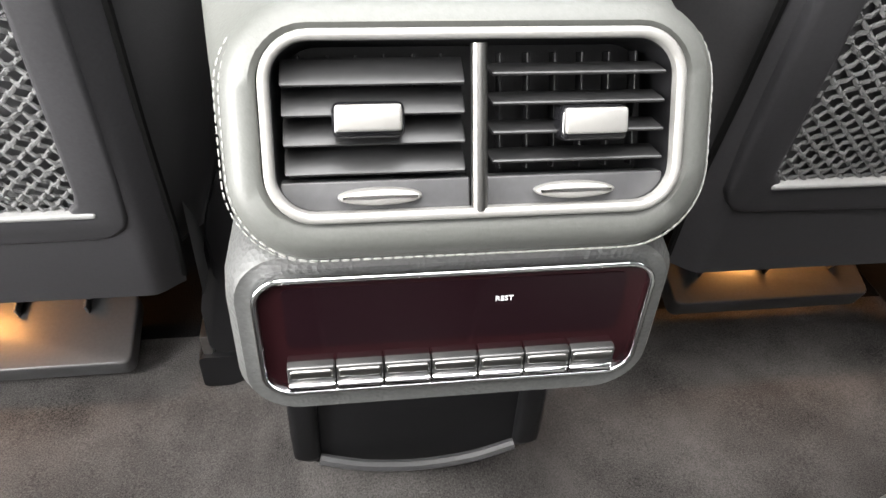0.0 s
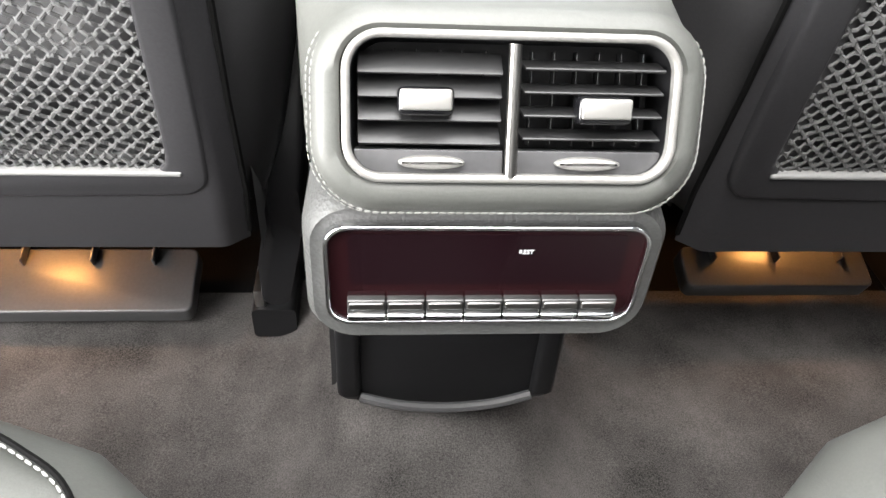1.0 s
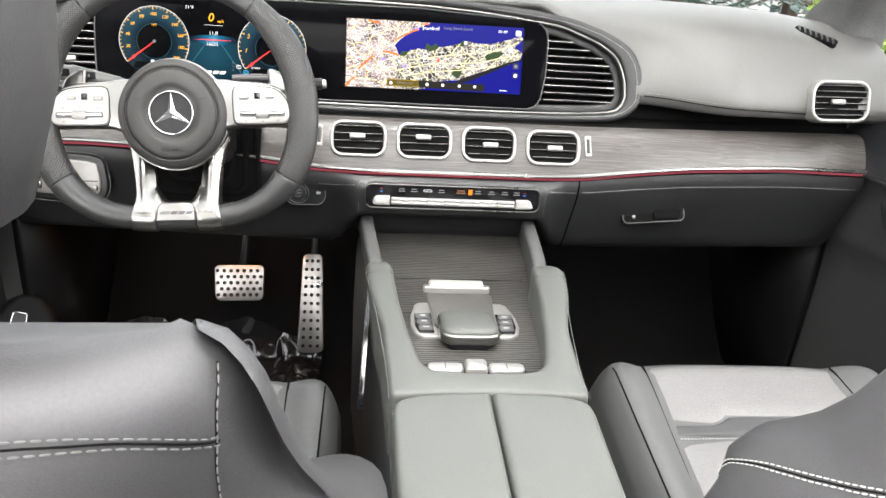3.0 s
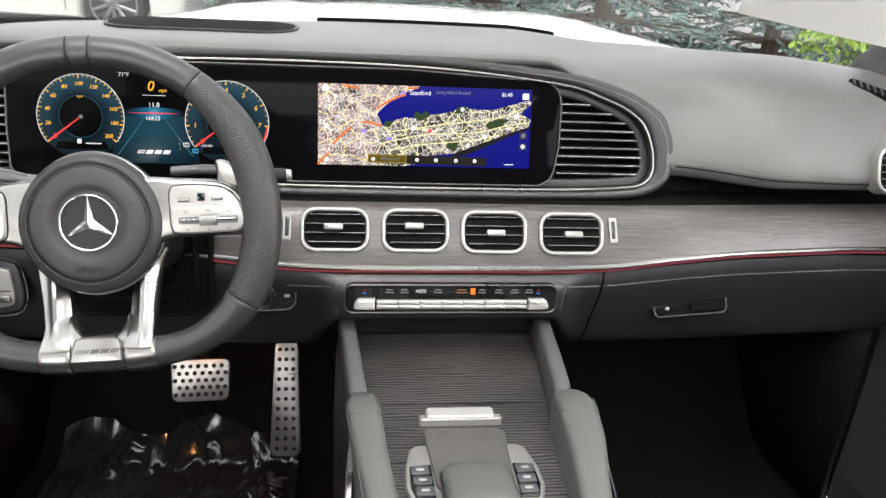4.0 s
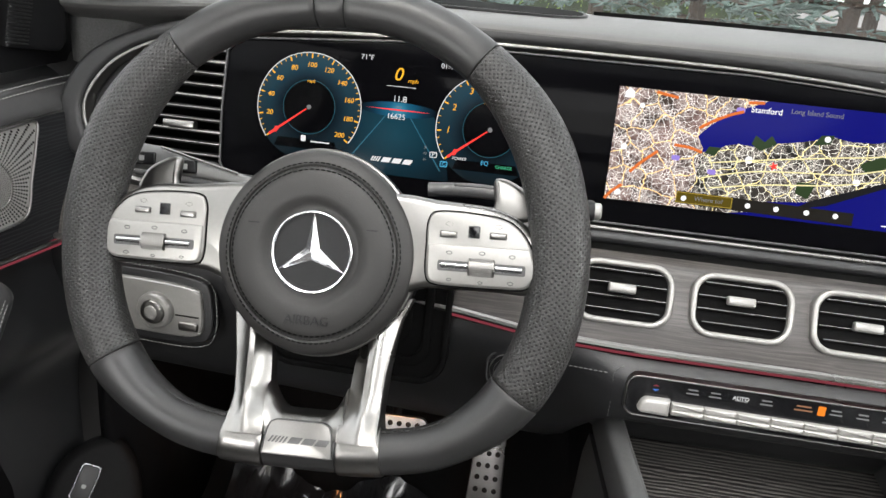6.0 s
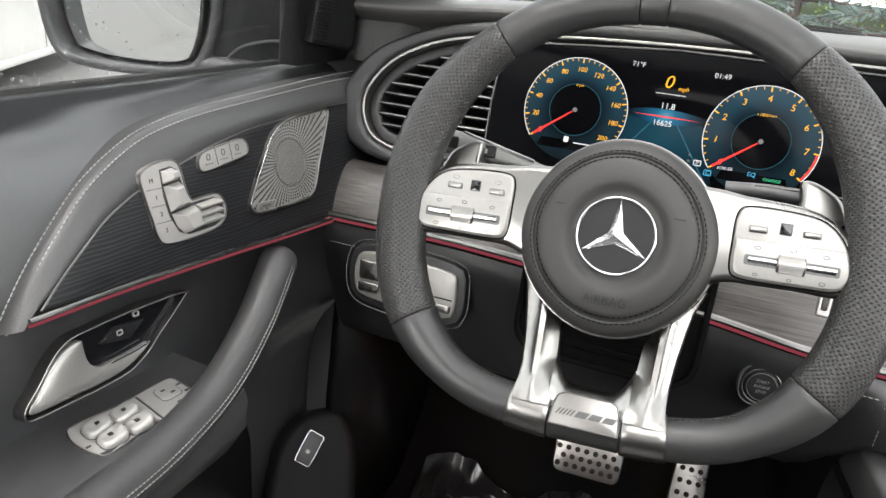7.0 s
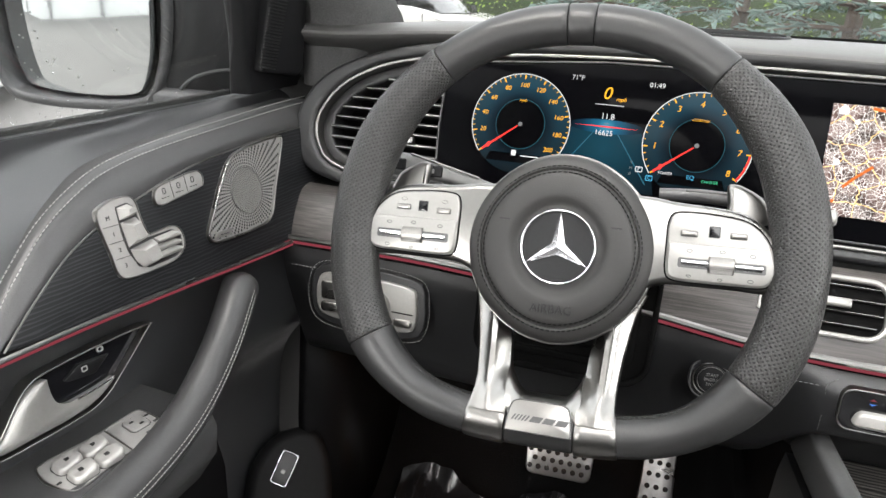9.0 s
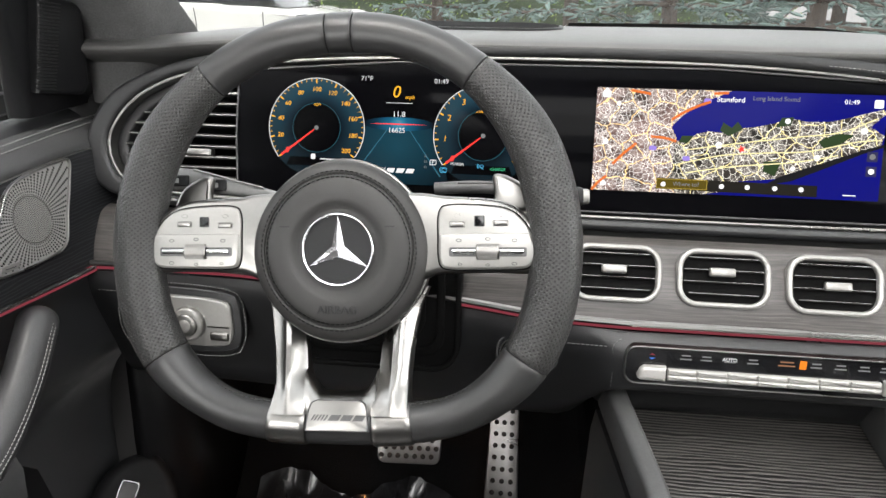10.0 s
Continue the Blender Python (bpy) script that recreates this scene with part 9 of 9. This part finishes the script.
# ---------- parked cars ----------
def car_wheel(m, r, parent):
    cyl(bm := B(), m, r, -0.12, 0.0, 0.03, 40)
    w = part("wheel", bm, TYRE, parent, "alloy wheel with black tyre")
    cyl(bm := B(), m, r * 0.78, -0.10, 0.004, 0.004, 40)
    part("well", bm, surface("dark_wheel_well", (0.03, 0.03, 0.03), 0.6), w)
    frame_ring(bm := B(), ellipse(r * 0.80, r * 0.80, 40), ellipse(r * 0.73, r * 0.73, 40), m, -0.02, 0.016, 0.006)
    part("rim", bm, RIM_METAL, w)
    for k in range(5):
        for e in (-1, 1):
            a = 2 * math.pi * k / 5 + e * 0.16
            b = 2 * math.pi * k / 5 + e * 0.30
            tube(bm := B(), [m @ V(math.cos(a) * r * 0.10, math.sin(a) * r * 0.10, 0.014), m @ V(math.cos(b) * r * 0.45, math.sin(b) * r * 0.45, 0.018), m @ V(math.cos(b * 1.0) * r * 0.75, math.sin(b) * r * 0.75, 0.012)], r * 0.062, 6, flat=0.6)
            part("spoke", bm, RIM_METAL, w)
    cyl(bm := B(), m, r * 0.13, 0, 0.025, 0.004, 20)
    part("hub_cap", bm, RIM_METAL, w)
    return w


def parked_car(at, heading, label, length=4.9, wb=3.0, flip=1):
    """A saloon: lower body with wheel arches, tapering cabin with glass, wheels."""
    m0 = pose(*at, 0, 0, heading)
    t = thing("parked_car", label, "car", at, "parked cars")
    r = 0.39
    fx = 0.92 - length / 2
    arch = lambda cx: [(cx + math.cos(math.radians(180 - 180 * i / 14)) * (r + 0.05), r + math.sin(math.radians(180 - 180 * i / 14)) * (r + 0.04)) for i in range(15)]
    low = [(-length / 2 + 0.05, 0.30), (fx - r - 0.05, 0.20)] + arch(fx) + [(fx + r + 0.05, 0.19), (fx + wb - r - 0.05, 0.19)] + arch(fx + wb) + [(fx + wb + r + 0.05, 0.22), (length / 2 - 0.04, 0.34), (length / 2, 0.62), (length / 2 - 0.10, 0.98), (length / 2 - 0.8, 1.02), (-length / 2 + 1.5, 0.96), (-length / 2 + 0.35, 0.78), (-length / 2, 0.56)]
    for side, y in ((1, 0.0),):
        m = m0 @ Matrix.Rotation(radians(90), 4, "X")
        bm = B()
        slab(bm, low, m, -0.93, 0.93, 0.07, 0.07, 4)
        part("body", bm, WHITE_PAINT, t, angle=40)
    cab = [(-length / 2 + 1.35, 0.95), (-length / 2 + 2.1, 1.38), (-length / 2 + 2.8, 1.46), (length / 2 - 1.5, 1.40), (length / 2 - 0.55, 1.0)]
    m = m0 @ Matrix.Rotation(radians(90), 4, "X")
    slab(bm := B(), [tuple(q) for q in resample(cab, 60, True)], m, -0.74, 0.74, 0.10, 0.10, 4)
    part("cabin", bm, PIANO, t, "dark glazed cabin")
    roof = [(-length / 2 + 2.0, 1.36), (-length / 2 + 2.8, 1.475), (length / 2 - 1.6, 1.43), (length / 2 - 1.3, 1.30), (length / 2 - 1.7, 1.38), (-length / 2 + 2.8, 1.43)]
    slab(bm := B(), roof, m, -0.70, 0.70)
    part("roof", bm, WHITE_PAINT, t)
    for x in (fx, fx + wb):
        for s in (-1, 1):
            mw = m0 @ Matrix.Translation((x, s * 0.92, r)) @ Matrix.Rotation(radians(-90 * s), 4, "X")
            car_wheel(mw, r, t)
    for s in (-1, 1):
        slab(bm := B(), rrect(wb - 0.95, 0.07, 0.03, 3, fx + wb / 2, 0.24), m0 @ Matrix.Rotation(radians(90), 4, "X"), 0.90 * s - 0.03, 0.90 * s + 0.045, 0.02, 0.02)
        part("side_skirt", bm, WHITE_PAINT, t)
        slab(bm := B(), rrect(0.03, 0.20, 0.01, 3, fx + r + 0.16, 0.62), m0 @ Matrix.Rotation(radians(90), 4, "X"), 0.93 * s - 0.006, 0.93 * s + 0.006, 0.003)
        part("side_vent", bm, PLASTIC, t)
        for k in range(2):
            xx = fx + 0.62 + 1.05 * k
            slab(bm := B(), rrect(0.012, 0.62, 0.004, 2, xx, 0.60), m0 @ Matrix.Rotation(radians(90), 4, "X"), 0.93 * s - 0.003, 0.93 * s + 0.0015)
            part("door_joint", bm, SEAM, t)
    return t


heading = math.degrees(math.atan2(0.88, -0.475))
d = V(-0.475, 0.88, 0).normalized()
side = V(d.y, -d.x, 0)
c = V(-5.5, 4.35, GROUND) + d * (4.9 / 2 - 0.92) - side * 0.93
parked_car((c.x, c.y, GROUND), heading, "white saloon with grey alloy wheels parked beside the car")
parked_car((-4.6, 11.5, GROUND), 172, "white saloon parked ahead of the car")

# ---------- planting ----------
NEEDLES = surface("blue_spruce_needles", (0.13, 0.19, 0.17), 0.7, vary=0.5, scale=3)
BARK = surface("brown_bark", (0.08, 0.055, 0.04), 0.9, vary=0.4, bump=0.8, bscale=60, dist=0.01)
LIME = surface("lime_green_leaves", (0.22, 0.34, 0.04), 0.6, vary=0.5, scale=5)
DEEP = surface("dark_hedge_inside", (0.03, 0.05, 0.015), 0.9, vary=0.5, scale=4)
rng = random.Random(7)


def tuft(bm, p, d, length, w):
    """A needle-covered twig tip: a short rough spindle."""
    u = d.orthogonal().normalized()
    v = d.cross(u)
    rings = []
    for f, s in ((0, 0.5), (0.45, 1.0), (0.85, 0.7), (1.0, 0.15)):
        rings.append([p + d * length * f + (u * math.cos(k * math.pi * 0.4 + f) + v * math.sin(k * math.pi * 0.4 + f)) * w * s * rng.uniform(0.75, 1.25) for k in range(5)])
    loft(bm, rings)


def spruce(x, y, height, spread):
    t = thing("spruce_tree", "blue-green spruce with drooping layered branches", "tree", (x, y, GROUND), "spruces")
    tube(bm := B(), [V(x, y, GROUND + height * i / 8) for i in range(9)], [0.11 - 0.012 * i for i in range(9)], 8)
    part("trunk", bm, BARK, t)
    crown, limbs = B(), B()
    z = GROUND + 0.15
    while z < GROUND + height:
        f = 1 - (z - GROUND) / height
        reach = spread * (0.25 + 0.75 * f)
        n = max(5, int(11 * f) + 3)
        a0 = rng.uniform(0, 6.28)
        for k in range(n):
            a = a0 + 6.283 * k / n + rng.uniform(-0.2, 0.2)
            L = reach * rng.uniform(0.75, 1.1)
            droop = rng.uniform(0.10, 0.28)
            pts = [V(x + math.cos(a) * L * s, y + math.sin(a) * L * s, z + 0.10 * s - droop * s * s * L) for s in (0, 0.35, 0.7, 1.0)]
            tube(limbs, pts, [0.02, 0.014, 0.009, 0.004], 4)
            side_v = V(-math.sin(a), math.cos(a), 0)
            for q in range(int(20 + 18 * f)):
                s = rng.uniform(0.25, 1.0)
                i = min(int(s * 3), 2)
                p = pts[i].lerp(pts[i + 1], s * 3 - i)
                dirn = (V(math.cos(a), math.sin(a), 0) * rng.uniform(0.2, 1) + side_v * rng.uniform(-1, 1) + V(0, 0, rng.uniform(-0.5, 0.25))).normalized()
                tuft(crown, p, dirn, rng.uniform(0.07, 0.15), rng.uniform(0.009, 0.016))
        z += rng.uniform(0.16, 0.24)
    part("limbs", limbs, BARK, t)
    part("crown", crown, NEEDLES, t, "blue-green needle tufts", kind="stuff", angle=20)


for x, y, h, sp in ((2.1, 7.2, 3.4, 1.5), (4.6, 8.6, 3.8, 1.7), (0.2, 9.5, 3.6, 1.6), (-1.6, 11.5, 3.2, 1.4), (3.3, 9.9, 3.9, 1.6), (1.1, 8.3, 3.2, 1.4), (6.6, 9.6, 3.8, 1.7)):
    spruce(x, y, h, sp)


def hedge(x, y, w, d, h, name, label):
    t = thing(name, label, "hedge", (x, y, GROUND))
    core = B()
    slab(core, rrect(w * 0.86, d * 0.8, 0.3, 4), Matrix.Translation((x, y, GROUND)), 0, h * 0.9, 0.15)
    part("twigs", core, DEEP, t)
    bm = B()
    for i in range(5200):
        u, v = rng.uniform(-0.5, 0.5), rng.uniform(-0.5, 0.5)
        top = rng.random() < 0.45
        p = V(x + u * w, y - d * 0.5 + abs(rng.gauss(0, 0.05)), GROUND + rng.uniform(0, h)) if not top else V(x + u * w, y + v * d, GROUND + h * (1 - 0.25 * (abs(2 * u) ** 4 + abs(2 * v) ** 4) / 2) + rng.gauss(0, 0.04))
        if not top and rng.random() < 0.3:
            p.x, p.y = x - w / 2 + abs(rng.gauss(0, 0.05)), y + v * d
        n = V(rng.gauss(0, 1), rng.gauss(-0.5, 1), rng.gauss(0.7, 1)).normalized()
        a = n.orthogonal().normalized()
        b = n.cross(a)
        s = rng.uniform(0.018, 0.036)
        vs = [bm.verts.new(p + a * s * q + b * s * r2 * 0.55 + n * e) for q, r2, e in ((-1, 0, 0), (0, -1, 0.004), (1, 0, 0), (0, 1, 0.004))]
        bm.faces.new(vs)
    part("leaves", bm, LIME, t, "bright lime green leaves", kind="stuff", angle=180)


hedge(4.6, 5.2, 3.0, 1.0, 1.05, "lime_hedge", "bright lime green clipped hedge beside the spruces")
hedge(-0.5, 13.5, 9.0, 1.2, 1.6, "lime_hedge", "green hedge along the far edge of the car park")

# plain building behind the car, seen in the mirror
WALL = surface("grey_render_wall", (0.70, 0.70, 0.68), 0.8, vary=0.1, scale=1.5, bump=0.3, bscale=60)
bl = thing("building", "plain grey rendered building with dark door joints", "building", (-9, -9, GROUND), kind="structure")
box(bm := B(), Matrix.Translation((-9, -11, 2.5)), (70, 4, 6))
part("wall", bm, WALL, bl)
for k in range(6):
    box(bm := B(), Matrix.Translation((-18 + 3.4 * k, -8.98, 1.0)), (0.16, 0.06, 3.0))
    part("door_joint", bm, SEAM, bl)
# notice on the windscreen
MN = plane((0.545, 1.385, 0.962), (1, -0.55, -0.16), (0.1, -0.70, 0.62))
note = thing("paper_notice", "white bordered paper notice behind the windscreen", "paper", MN.translation)
slab(bm := B(), rrect(0.22, 0.14, 0.004, 2), MN, 0, 0.0008)
part("sheet", bm, surface("white_paper", (0.75, 0.74, 0.72), 0.8, vary=0.05), note)
slab(bm := B(), rrect(0.19, 0.115, 0.002, 2), MN, -0.0008, 0.0)
part("print", bm, surface("beige_print", (0.42, 0.36, 0.33), 0.8, vary=0.2, scale=20, stretch=(1, 8, 1)), note)
